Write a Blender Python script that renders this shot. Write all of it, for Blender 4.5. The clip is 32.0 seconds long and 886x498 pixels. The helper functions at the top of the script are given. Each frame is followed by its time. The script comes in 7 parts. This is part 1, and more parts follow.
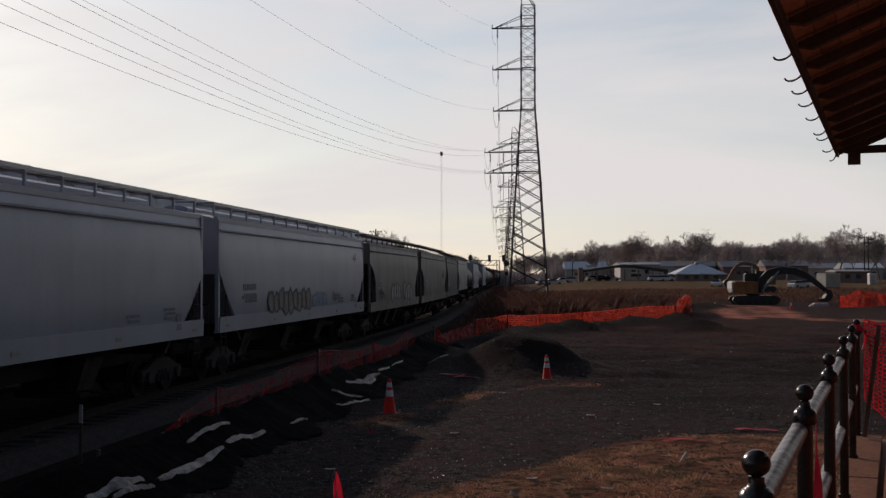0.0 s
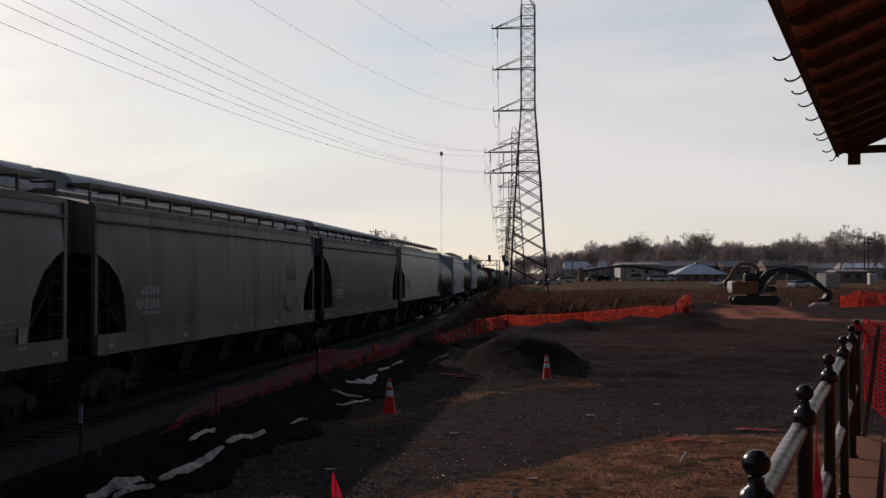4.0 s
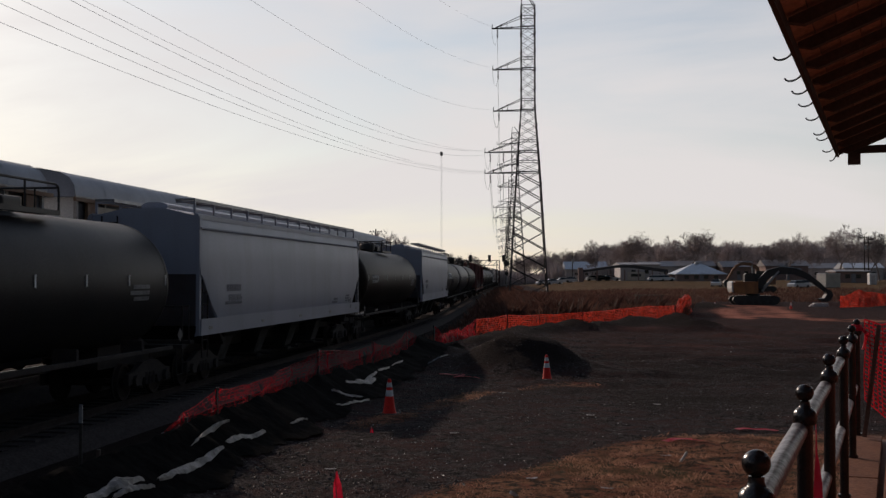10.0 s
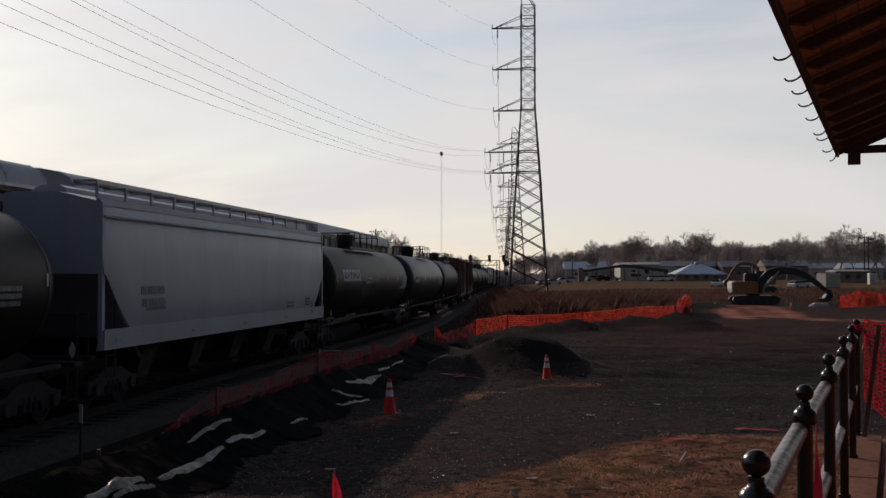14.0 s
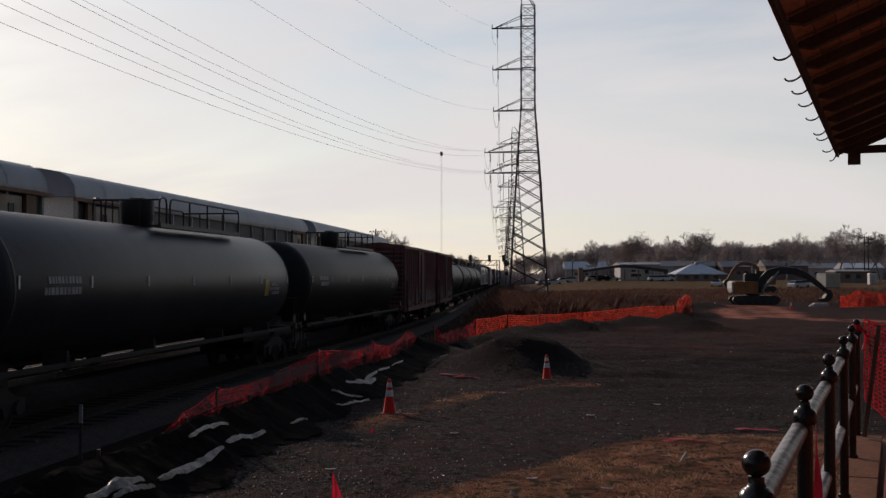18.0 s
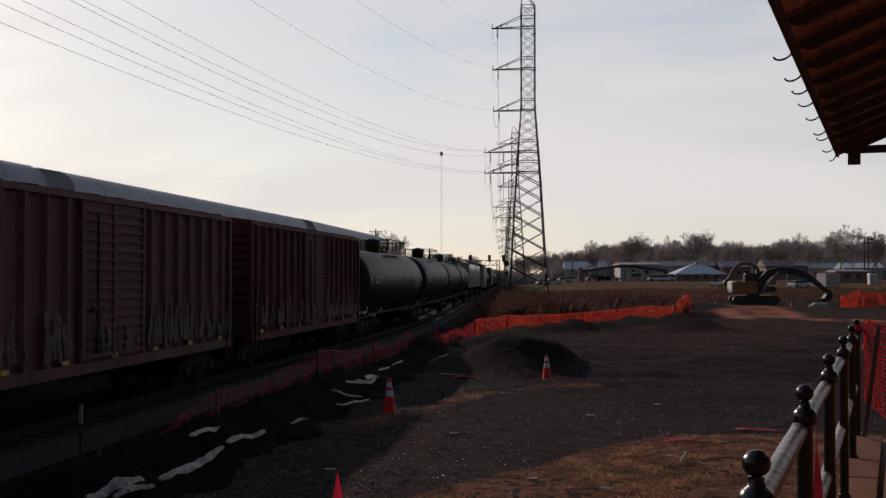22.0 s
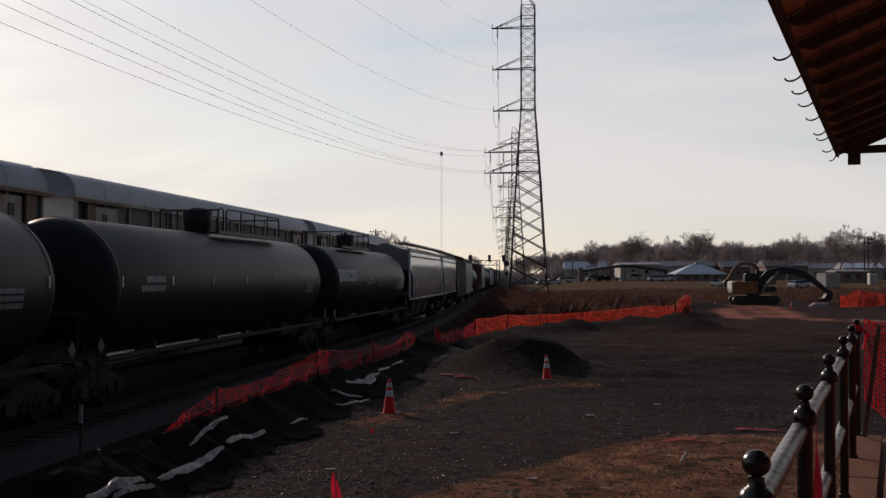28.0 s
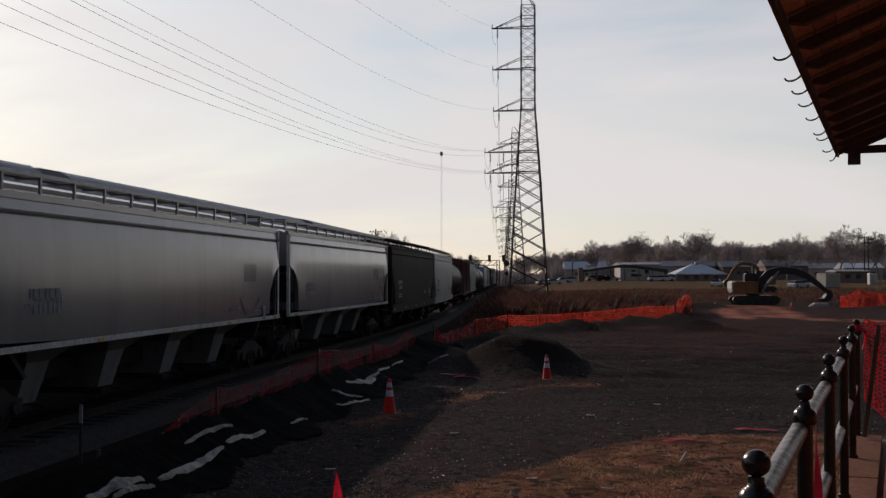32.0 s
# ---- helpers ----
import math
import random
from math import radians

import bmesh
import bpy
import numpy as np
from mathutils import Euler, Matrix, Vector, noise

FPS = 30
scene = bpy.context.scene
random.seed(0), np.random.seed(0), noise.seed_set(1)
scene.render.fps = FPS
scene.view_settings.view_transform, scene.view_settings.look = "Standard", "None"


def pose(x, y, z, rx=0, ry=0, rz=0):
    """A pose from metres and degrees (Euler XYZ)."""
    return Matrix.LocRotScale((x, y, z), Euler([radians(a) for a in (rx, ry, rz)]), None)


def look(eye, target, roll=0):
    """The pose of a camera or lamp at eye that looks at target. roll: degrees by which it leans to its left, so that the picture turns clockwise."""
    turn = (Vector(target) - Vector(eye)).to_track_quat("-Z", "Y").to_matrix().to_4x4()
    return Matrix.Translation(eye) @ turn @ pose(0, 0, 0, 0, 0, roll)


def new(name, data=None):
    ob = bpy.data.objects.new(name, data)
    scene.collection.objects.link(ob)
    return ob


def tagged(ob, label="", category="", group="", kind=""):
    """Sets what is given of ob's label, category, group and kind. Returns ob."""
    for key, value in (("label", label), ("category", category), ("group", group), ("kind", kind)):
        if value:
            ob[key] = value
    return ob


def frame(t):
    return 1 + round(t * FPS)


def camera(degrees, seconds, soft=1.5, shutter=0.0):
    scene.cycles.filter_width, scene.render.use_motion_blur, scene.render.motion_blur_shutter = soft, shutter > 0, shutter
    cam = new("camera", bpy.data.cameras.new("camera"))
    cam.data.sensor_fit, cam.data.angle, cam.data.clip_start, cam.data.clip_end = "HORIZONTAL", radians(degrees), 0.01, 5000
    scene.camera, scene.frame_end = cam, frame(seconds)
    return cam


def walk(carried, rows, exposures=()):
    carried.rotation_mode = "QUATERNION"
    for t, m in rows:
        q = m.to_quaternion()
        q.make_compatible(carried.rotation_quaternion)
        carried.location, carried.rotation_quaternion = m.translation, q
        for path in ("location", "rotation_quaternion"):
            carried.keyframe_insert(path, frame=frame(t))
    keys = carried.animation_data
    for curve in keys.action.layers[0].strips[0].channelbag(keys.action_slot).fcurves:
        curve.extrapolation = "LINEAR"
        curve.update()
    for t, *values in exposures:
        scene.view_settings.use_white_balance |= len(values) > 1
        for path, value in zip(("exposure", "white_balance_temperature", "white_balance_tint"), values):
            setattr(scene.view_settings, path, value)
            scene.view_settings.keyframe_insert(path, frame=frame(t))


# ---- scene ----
# ---- camera ----
cam = camera(42.6, 32.0, 1.4, 0.1)
CAM_Z = 2.85
walk(cam, [(0.0, pose(0, 0, CAM_Z, 91.37, 0, 0)), (32.0, pose(0, 0, CAM_Z, 91.37, 0, 0))], [(0.0, 0.0), (32.0, 0.0)])

# ---- world and sun ----
SUN_AZ = 32.0      # degrees to the west of the view axis (+y)
SUN_EL = 22.6
sun_way = Vector((math.sin(radians(SUN_AZ)) * math.cos(radians(SUN_EL)), -math.cos(radians(SUN_AZ)) * math.cos(radians(SUN_EL)), -math.sin(radians(SUN_EL))))
sun = new("sun", bpy.data.lights.new("sun", "SUN"))
sun.data.energy, sun.data.angle, sun.data.color = 2.0, radians(0.6), (1.0, 0.775, 0.64)
sun.matrix_world = look((0, 0, 60), Vector((0, 0, 60)) + sun_way)

world = bpy.data.worlds.new("world")
scene.world = world
world.use_nodes = True
wt = world.node_tree
wt.nodes.clear()


def wnode(kind, **values):
    n = wt.nodes.new(kind)
    for k, v in values.items():
        n.inputs[k].default_value = v
    return n


sky = wt.nodes.new("ShaderNodeTexSky")
sky.sky_type, sky.sun_disc = "NISHITA", False
sky.sun_elevation, sky.sun_rotation = radians(SUN_EL), radians(-SUN_AZ)
sky.air_density, sky.dust_density, sky.ozone_density = 1.0, 0.6, 1.0
co = wt.nodes.new("ShaderNodeTexCoord")
mp = wt.nodes.new("ShaderNodeMapping")
mp.inputs["Scale"].default_value = (1.2, 1.2, 5.5)
mp.inputs["Rotation"].default_value = (0.12, 0.1, 0.4)
cl = wnode("ShaderNodeTexNoise", Scale=1.6, Detail=7.0, Roughness=0.55, Distortion=0.6)
cr = wt.nodes.new("ShaderNodeMapRange")
cr.inputs["From Min"].default_value, cr.inputs["From Max"].default_value = 0.34, 0.66
cr.inputs["To Min"].default_value, cr.inputs["To Max"].default_value = 0.36, 0.95
hsv = wnode("ShaderNodeHueSaturation", Saturation=1.0)
lift = wnode("ShaderNodeMapRange", **{"From Min": 0.0, "From Max": 0.75, "To Min": 0.46, "To Max": 0.85})
# thin backlit cloud: bright towards the sun's side, thinning overhead and behind
dot = wt.nodes.new("ShaderNodeVectorMath")
dot.operation = "DOT_PRODUCT"
dot.inputs[1].default_value = -sun_way
glow = wnode("ShaderNodeMapRange", **{"From Min": -0.35, "From Max": 0.6, "To Min": 0.06, "To Max": 0.99})
glow.interpolation_type = "SMOOTHSTEP"
sepz = wt.nodes.new("ShaderNodeSeparateXYZ")
thin = wnode("ShaderNodeMapRange", **{"From Min": 0.22, "From Max": 0.6, "To Min": 1.0, "To Max": 0.12})
thin.interpolation_type = "SMOOTHSTEP"
m1 = wt.nodes.new("ShaderNodeMath")
m1.operation = "MULTIPLY"
haze = wt.nodes.new("ShaderNodeVectorMath")
haze.operation = "SCALE"
haze.inputs[0].default_value = (7.74, 7.3, 7.24)
mx = wt.nodes.new("ShaderNodeMix")
mx.data_type = "RGBA"
bg = wnode("ShaderNodeBackground", Strength=0.1)
wo = wt.nodes.new("ShaderNodeOutputWorld")
wt.links.new(co.outputs["Generated"], mp.inputs["Vector"])
wt.links.new(co.outputs["Generated"], dot.inputs[0])
wt.links.new(co.outputs["Generated"], sepz.inputs["Vector"])
wt.links.new(sepz.outputs["Z"], thin.inputs["Value"])
wt.links.new(dot.outputs["Value"], glow.inputs["Value"])
wt.links.new(glow.outputs["Result"], haze.inputs["Scale"])
wt.links.new(mp.outputs["Vector"], cl.inputs["Vector"])
wt.links.new(cl.outputs["Fac"], cr.inputs["Value"])
wt.links.new(cr.outputs["Result"], m1.inputs[0])
wt.links.new(thin.outputs["Result"], m1.inputs[1])
wt.links.new(sky.outputs["Color"], hsv.inputs["Color"])
wt.links.new(dot.outputs["Value"], lift.inputs["Value"])
wt.links.new(lift.outputs["Result"], hsv.inputs["Value"])
wt.links.new(hsv.outputs["Color"], mx.inputs["A"])
wt.links.new(haze.outputs["Vector"], mx.inputs["B"])
wt.links.new(m1.outputs["Value"], mx.inputs["Factor"])
wt.links.new(mx.outputs["Result"], bg.inputs["Color"])
wt.links.new(bg.outputs["Background"], wo.inputs["Surface"])

# ---- materials ----


def surf(name, base, other=None, rough=0.6, metal=0.0, scale=1.5, fine=30.0, bump=0.15, streak=0.0, rust=None, rand=0.0, spec=0.5, vary=0.25):
    """A procedural surface: two tones at a large scale, fine grain, optional downward streaks and rust patches."""
    m = bpy.data.materials.new(name)
    m.use_nodes = True
    t = m.node_tree
    b = t.nodes["Principled BSDF"]
    b.inputs["Roughness"].default_value, b.inputs["Metallic"].default_value = rough, metal
    b.inputs["Specular IOR Level"].default_value = spec
    other = other or tuple(c * 0.7 for c in base)
    tc = t.nodes.new("ShaderNodeTexCoord")
    n1 = t.nodes.new("ShaderNodeTexNoise")
    n1.inputs["Scale"].default_value, n1.inputs["Detail"].default_value = scale, 5.0
    n2 = t.nodes.new("ShaderNodeTexNoise")
    n2.inputs["Scale"].default_value, n2.inputs["Detail"].default_value = fine, 3.0
    for n in (n1, n2):
        t.links.new(tc.outputs["Object"], n.inputs["Vector"])
    r1 = t.nodes.new("ShaderNodeMapRange")
    r1.inputs["From Min"].default_value, r1.inputs["From Max"].default_value = 0.35, 0.65
    t.links.new(n1.outputs["Fac"], r1.inputs["Value"])
    mix = t.nodes.new("ShaderNodeMix")
    mix.data_type = "RGBA"
    mix.inputs["A"].default_value, mix.inputs["B"].default_value = (*base, 1), (*other, 1)
    t.links.new(r1.outputs["Result"], mix.inputs["Factor"])
    out = mix.outputs["Result"]
    if streak:
        mpn = t.nodes.new("ShaderNodeMapping")
        mpn.inputs["Scale"].default_value = (1.1, 1.1, 0.1)
        n3 = t.nodes.new("ShaderNodeTexNoise")
        n3.inputs["Scale"].default_value, n3.inputs["Detail"].default_value = 2.2, 4.0
        t.links.new(tc.outputs["Object"], mpn.inputs["Vector"])
        t.links.new(mpn.outputs["Vector"], n3.inputs["Vector"])
        r3 = t.nodes.new("ShaderNodeMapRange")
        r3.inputs["From Min"].default_value, r3.inputs["From Max"].default_value = 0.48, 0.75
        r3.inputs["To Max"].default_value = streak
        t.links.new(n3.outputs["Fac"], r3.inputs["Value"])
        ms = t.nodes.new("ShaderNodeMix")
        ms.data_type = "RGBA"
        ms.inputs["B"].default_value = (*(rust or tuple(c * 0.35 for c in base)), 1)
        t.links.new(out, ms.inputs["A"])
        t.links.new(r3.outputs["Result"], ms.inputs["Factor"])
        out = ms.outputs["Result"]
    # fine grain
    r2 = t.nodes.new("ShaderNodeMapRange")
    r2.inputs["From Min"].default_value, r2.inputs["From Max"].default_value = 0.3, 0.7
    r2.inputs["To Min"].default_value, r2.inputs["To Max"].default_value = 1 - vary, 1 + vary
    t.links.new(n2.outputs["Fac"], r2.inputs["Value"])
    mul = t.nodes.new("ShaderNodeVectorMath")
    mul.operation = "MULTIPLY"
    t.links.new(out, mul.inputs[0])
    t.links.new(r2.outputs["Result"], mul.inputs[1])
    out = mul.outputs["Vector"]
    if rand:
        oi = t.nodes.new("ShaderNodeObjectInfo")
        rr = t.nodes.new("ShaderNodeMapRange")
        rr.inputs["To Min"].default_value, rr.inputs["To Max"].default_value = 1 - rand, 1 + rand
        t.links.new(oi.outputs["Random"], rr.inputs["Value"])
        mr = t.nodes.new("ShaderNodeVectorMath")
        mr.operation = "MULTIPLY"
        t.links.new(out, mr.inputs[0])
        t.links.new(rr.outputs["Result"], mr.inputs[1])
        out = mr.outputs["Vector"]
    t.links.new(out, b.inputs["Base Color"])
    if bump:
        bn = t.nodes.new("ShaderNodeBump")
        bn.inputs["Strength"].default_value, bn.inputs["Distance"].default_value = bump, 0.02
        t.links.new(n2.outputs["Fac"], bn.inputs["Height"])
        t.links.new(bn.outputs["Normal"], b.inputs["Normal"])
    return m


RUST = (0.09, 0.035, 0.018)
M = {}
# white paint with the blue of skylit shade mixed into it
M["white_car"] = surf("white_car_paint", (0.38, 0.395, 0.465), (0.33, 0.345, 0.405), 0.45, 0, 0.5, 25, 0.05, 0.3, (0.26, 0.25, 0.26), vary=0.06)
M["grey_car"] = surf("grey_car_paint", (0.27, 0.27, 0.28), (0.2, 0.2, 0.2), 0.5, 0, 0.5, 25, 0.05, 0.65, (0.1, 0.09, 0.08), vary=0.1)
M["brown_grey_car"] = surf("brown_grey_car_paint", (0.16, 0.15, 0.145), (0.12, 0.11, 0.105), 0.55, 0, 0.6, 25, 0.05, 0.7, (0.06, 0.05, 0.042), vary=0.12)
M["streaked_car"] = surf("streaked_car_paint", (0.17, 0.15, 0.135), (0.12, 0.1, 0.09), 0.6, 0, 0.5, 25, 0.05, 1.0, (0.035, 0.026, 0.022), vary=0.12)
M["dark_brown_car"] = surf("dark_brown_car_paint", (0.045, 0.033, 0.029), (0.03, 0.023, 0.021), 0.7, 0, 0.6, 25, 0.05, 0.5, (0.02, 0.016, 0.014), vary=0.12, spec=0.08)
M["faded_marks"] = surf("faded_spray_paint", (0.12, 0.112, 0.11), (0.055, 0.04, 0.036), 0.7, 0, 4, 30, 0.0, vary=0.4)
M["dark_grey_car"] = surf("dark_grey_car_paint", (0.075, 0.082, 0.098), (0.056, 0.06, 0.07), 0.55, 0, 0.6, 25, 0.05, 0.5, (0.04, 0.038, 0.038), vary=0.12, spec=0.2)
M["cream_car"] = surf("cream_car_paint", (0.34, 0.33, 0.31), (0.28, 0.27, 0.25), 0.5, 0, 0.5, 25, 0.05, 0.5, (0.18, 0.16, 0.14), vary=0.08)
M["silver_car"] = surf("silver_car_paint", (0.29, 0.28, 0.285), (0.25, 0.24, 0.245), 0.2, 0.1, 0.5, 25, 0.008, 0.3, (0.15, 0.14, 0.135), vary=0.05, spec=0.7)
M["tank_black"] = surf("tank_black_paint", (0.026, 0.026, 0.028), (0.034, 0.032, 0.032), 0.45, 0, 0.8, 30, 0.04, 0.4, (0.02, 0.018, 0.017), vary=0.25, spec=0.07)
M["tank_grey"] = surf("tank_grey_paint", (0.042, 0.045, 0.052), (0.032, 0.034, 0.038), 0.4, 0, 0.8, 30, 0.04, 0.4, (0.02, 0.019, 0.019), vary=0.25, spec=0.12)
M["tank_brown"] = surf("tank_brown_paint", (0.026, 0.02, 0.018), (0.02, 0.016, 0.014), 0.45, 0, 0.8, 30, 0.04, 0.5, (0.012, 0.01, 0.01), vary=0.25, spec=0.07)
# both boxcar paints are lightened to include the veil of lens flare
M["box_red"] = surf("boxcar_red_paint", (0.17, 0.05, 0.052), (0.12, 0.04, 0.041), 0.7, 0, 0.7, 30, 0.06, 0.6, (0.07, 0.03, 0.028), vary=0.15, spec=0.1)
M["box_brown"] = surf("boxcar_brown_paint", (0.22, 0.095, 0.088), (0.155, 0.07, 0.064), 0.7, 0, 0.7, 30, 0.06, 0.6, (0.075, 0.036, 0.03), vary=0.15, spec=0.1)
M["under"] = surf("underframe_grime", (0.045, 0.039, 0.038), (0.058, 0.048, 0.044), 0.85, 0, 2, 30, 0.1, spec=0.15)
M["black_steel"] = surf("black_steel", (0.02, 0.02, 0.021), (0.03, 0.026, 0.024), 0.5, 0.2, 4, 60, 0.05)
M["galv"] = surf("galvanised_steel", (0.32, 0.33, 0.34), (0.25, 0.26, 0.27), 0.45, 0.7, 3, 40, 0.04)
M["auto_roof"] = surf("autorack_roof_metal", (0.24, 0.26, 0.31), (0.19, 0.21, 0.25), 0.5, 0.2, 0.7, 30, 0.05, 0.4, (0.15, 0.155, 0.17), vary=0.12)
M["auto_panel"] = surf("autorack_panel", (0.05, 0.05, 0.055), (0.08, 0.08, 0.085), 0.6, 0.2, 1, 30, 0.1)
M["auto_cream"] = surf("autorack_cream_panel", (0.5, 0.43, 0.34), (0.36, 0.27, 0.19), 0.6, 0, 1.5, 30, 0.06, 0.7, (0.2, 0.1, 0.05))
M["auto_post"] = surf("autorack_post_paint", (0.42, 0.4, 0.38), (0.33, 0.3, 0.27), 0.6, 0, 1.3, 30, 0.08, 0.6, (0.16, 0.06, 0.03))
M["auto_rust"] = surf("autorack_rusty_end", (0.16, 0.07, 0.035), (0.28, 0.18, 0.11), 0.7, 0, 1.3, 30, 0.1)
M["auto_white"] = surf("autorack_white_panel", (0.72, 0.72, 0.72), (0.62, 0.62, 0.61), 0.5, 0, 1, 30, 0.05)
M["marks"] = surf("white_stencil_paint", (0.34, 0.34, 0.34), (0.2, 0.2, 0.2), 0.6, 0, 5, 40, 0.0)
M["chalky"] = surf("chalky_worn_paint", (0.2, 0.155, 0.15), (0.13, 0.07, 0.065), 0.8, 0, 3.5, 25, 0.0, vary=0.4, spec=0.1)
M["tan_spray"] = surf("tan_spray_paint", (0.27, 0.235, 0.2), (0.17, 0.14, 0.125), 0.6, 0, 2.5, 30, 0.0, vary=0.2)
M["blue_spray"] = surf("blue_spray_paint", (0.2, 0.26, 0.4), (0.27, 0.31, 0.4), 0.6, 0, 3, 30, 0.0, vary=0.2)
M["dark_marks"] = surf("dark_stencil_paint", (0.17, 0.17, 0.2), (0.24, 0.24, 0.27), 0.6, 0, 5, 40, 0.0)
M["reflector"] = surf("reflective_tape", (0.85, 0.85, 0.82), (0.7, 0.7, 0.68), 0.35, 0, 8, 60, 0.0)
M["reflector_yellow"] = surf("yellow_reflective_tape", (0.65, 0.32, 0.04), (0.5, 0.24, 0.03), 0.4, 0, 8, 60, 0.0)
M["blue_marks"] = surf("blue_logo_paint", (0.03, 0.035, 0.1), (0.04, 0.045, 0.1), 0.5, 0, 5, 40, 0.0)
M["placard"] = surf("yellow_placard", (0.42, 0.29, 0.03), (0.33, 0.22, 0.025), 0.5, 0, 6, 40, 0.0)
M["polished_rail"] = surf("polished_rail_steel", (0.3, 0.29, 0.28), (0.2, 0.19, 0.18), 0.4, 0.9, 5, 60, 0.02)
M["rail"] = surf("rail_steel", (0.065, 0.052, 0.047), (0.05, 0.04, 0.036), 0.9, 0.0, 5, 60, 0.05, spec=0.04)
M["tie"] = surf("creosoted_timber", (0.07, 0.061, 0.058), (0.08, 0.069, 0.066), 0.95, 0, 3, 25, 0.3, rand=0.15, spec=0.03)
M["ballast"] = surf("ballast_stone", (0.076, 0.064, 0.059), (0.062, 0.052, 0.048), 0.95, 0, 4, 22, 0.6, vary=0.35, spec=0.02)
M["lattice"] = surf("weathered_lattice_steel", (0.085, 0.08, 0.08), (0.06, 0.05, 0.048), 0.6, 0.5, 1, 20, 0.05)
M["wire"] = surf("aluminium_conductor", (0.62, 0.62, 0.63), (0.55, 0.55, 0.56), 0.5, 0.2, 1, 20, 0.0)
M["insulator"] = surf("brown_porcelain", (0.07, 0.05, 0.045), (0.05, 0.04, 0.035), 0.3, 0, 4, 20, 0.0)
M["silt"] = surf("black_silt_fabric", (0.007, 0.007, 0.0075), (0.011, 0.0105, 0.0105), 0.7, 0, 3, 7, 1.0, spec=0.006)
M["plastic"] = surf("pale_plastic_sheet", (0.22, 0.225, 0.245), (0.025, 0.026, 0.028), 0.28, 0, 3.5, 9, 0.8, spec=0.4)
M["cone"] = surf("orange_cone_rubber", (0.75, 0.03, 0.018), (0.6, 0.025, 0.018), 0.65, 0, 6, 60, 0.03, spec=0.2)
M["cone_band"] = surf("white_reflective_band", (0.75, 0.75, 0.75), (0.6, 0.6, 0.6), 0.35, 0, 9, 60, 0.0)
M["cone_base"] = surf("black_rubber", (0.03, 0.028, 0.028), (0.05, 0.045, 0.04), 0.8, 0, 9, 60, 0.1)
M["post_paint"] = surf("black_enamel", (0.014, 0.012, 0.012), (0.03, 0.022, 0.02), 0.25, 0, 9, 70, 0.12, vary=0.2)
M["rail_worn"] = surf("worn_handrail_paint", (0.3, 0.29, 0.29), (0.06, 0.05, 0.05), 0.4, 0.1, 12, 45, 0.3, vary=0.4)
M["deck"] = surf("weathered_deck_board", (0.2, 0.088, 0.05), (0.145, 0.063, 0.038), 0.85, 0, 2, 30, 0.3, rand=0.2, spec=0.2)
M["timber"] = surf("dark_stained_timber", (0.12, 0.073, 0.055), (0.085, 0.052, 0.04), 0.8, 0, 3, 30, 0.2, rand=0.15)
# brown soffit brightened: the deck's warm bounce is painted into it
M["soffit"] = surf("brown_soffit_board", (0.55, 0.27, 0.17), (0.4, 0.19, 0.12), 0.75, 0, 3, 30, 0.2, rand=0.25)
M["iron"] = surf("black_wrought_iron", (0.02, 0.019, 0.019), (0.035, 0.028, 0.025), 0.6, 0.3, 9, 60, 0.05)
M["shingle"] = surf("slate_roof", (0.09, 0.085, 0.085), (0.06, 0.055, 0.055), 0.8, 0, 2, 20, 0.3)
M["depot"] = surf("painted_depot_boards", (0.22, 0.07, 0.045), (0.17, 0.055, 0.04), 0.7, 0, 2, 30, 0.1)
M["yellow"] = surf("machine_yellow_paint", (0.3, 0.135, 0.045), (0.22, 0.095, 0.036), 0.55, 0, 1.5, 30, 0.05, 0.5, (0.12, 0.06, 0.03))
M["machine_dark"] = surf("dark_machine_paint", (0.02, 0.022, 0.022), (0.03, 0.03, 0.03), 0.55, 0, 2, 30, 0.05)
M["machine_white"] = surf("white_counterweight", (0.6, 0.6, 0.58), (0.5, 0.5, 0.48), 0.5, 0, 2, 30, 0.02)
M["glass"] = surf("dark_window_glass", (0.02, 0.024, 0.028), (0.025, 0.03, 0.034), 0.08, 0, 2, 10, 0.0)
# far walls and roofs, lightened so that their colours carry the haze
M["far_wall"] = surf("hazed_metal_cladding", (0.52, 0.48, 0.47), (0.44, 0.41, 0.4), 0.6, 0, 0.2, 3, 0.0)
M["far_brick"] = surf("hazed_brown_brick", (0.3, 0.2, 0.175), (0.25, 0.17, 0.15), 0.8, 0, 0.3, 5, 0.1)
M["far_roof"] = surf("hazed_pale_metal_roof", (0.55, 0.58, 0.62), (0.48, 0.5, 0.54), 0.4, 0.2, 0.2, 3, 0.0)
M["far_dark_roof"] = surf("hazed_dark_roof_sheet", (0.27, 0.26, 0.27), (0.22, 0.21, 0.22), 0.6, 0, 0.2, 3, 0.0)
M["canopy_roof"] = surf("dark_canopy_sheet", (0.1, 0.095, 0.095), (0.075, 0.07, 0.07), 0.7, 0, 0.2, 3, 0.0, spec=0.1)
M["white_paint"] = surf("white_paint", (0.75, 0.74, 0.72), (0.65, 0.64, 0.62), 0.5, 0, 1, 12, 0.0)
# bark, twigs and leaves paler than life: distance haze is in their colour
M["bark"] = surf("hazed_grey_bark", (0.34, 0.29, 0.27), (0.26, 0.22, 0.205), 0.9, 0, 1, 12, 0.2, rand=0.3)
M["twig"] = surf("hazed_pale_twigs", (0.43, 0.375, 0.365), (0.35, 0.3, 0.29), 0.9, 0, 0.3, 4, 0.0, rand=0.35)
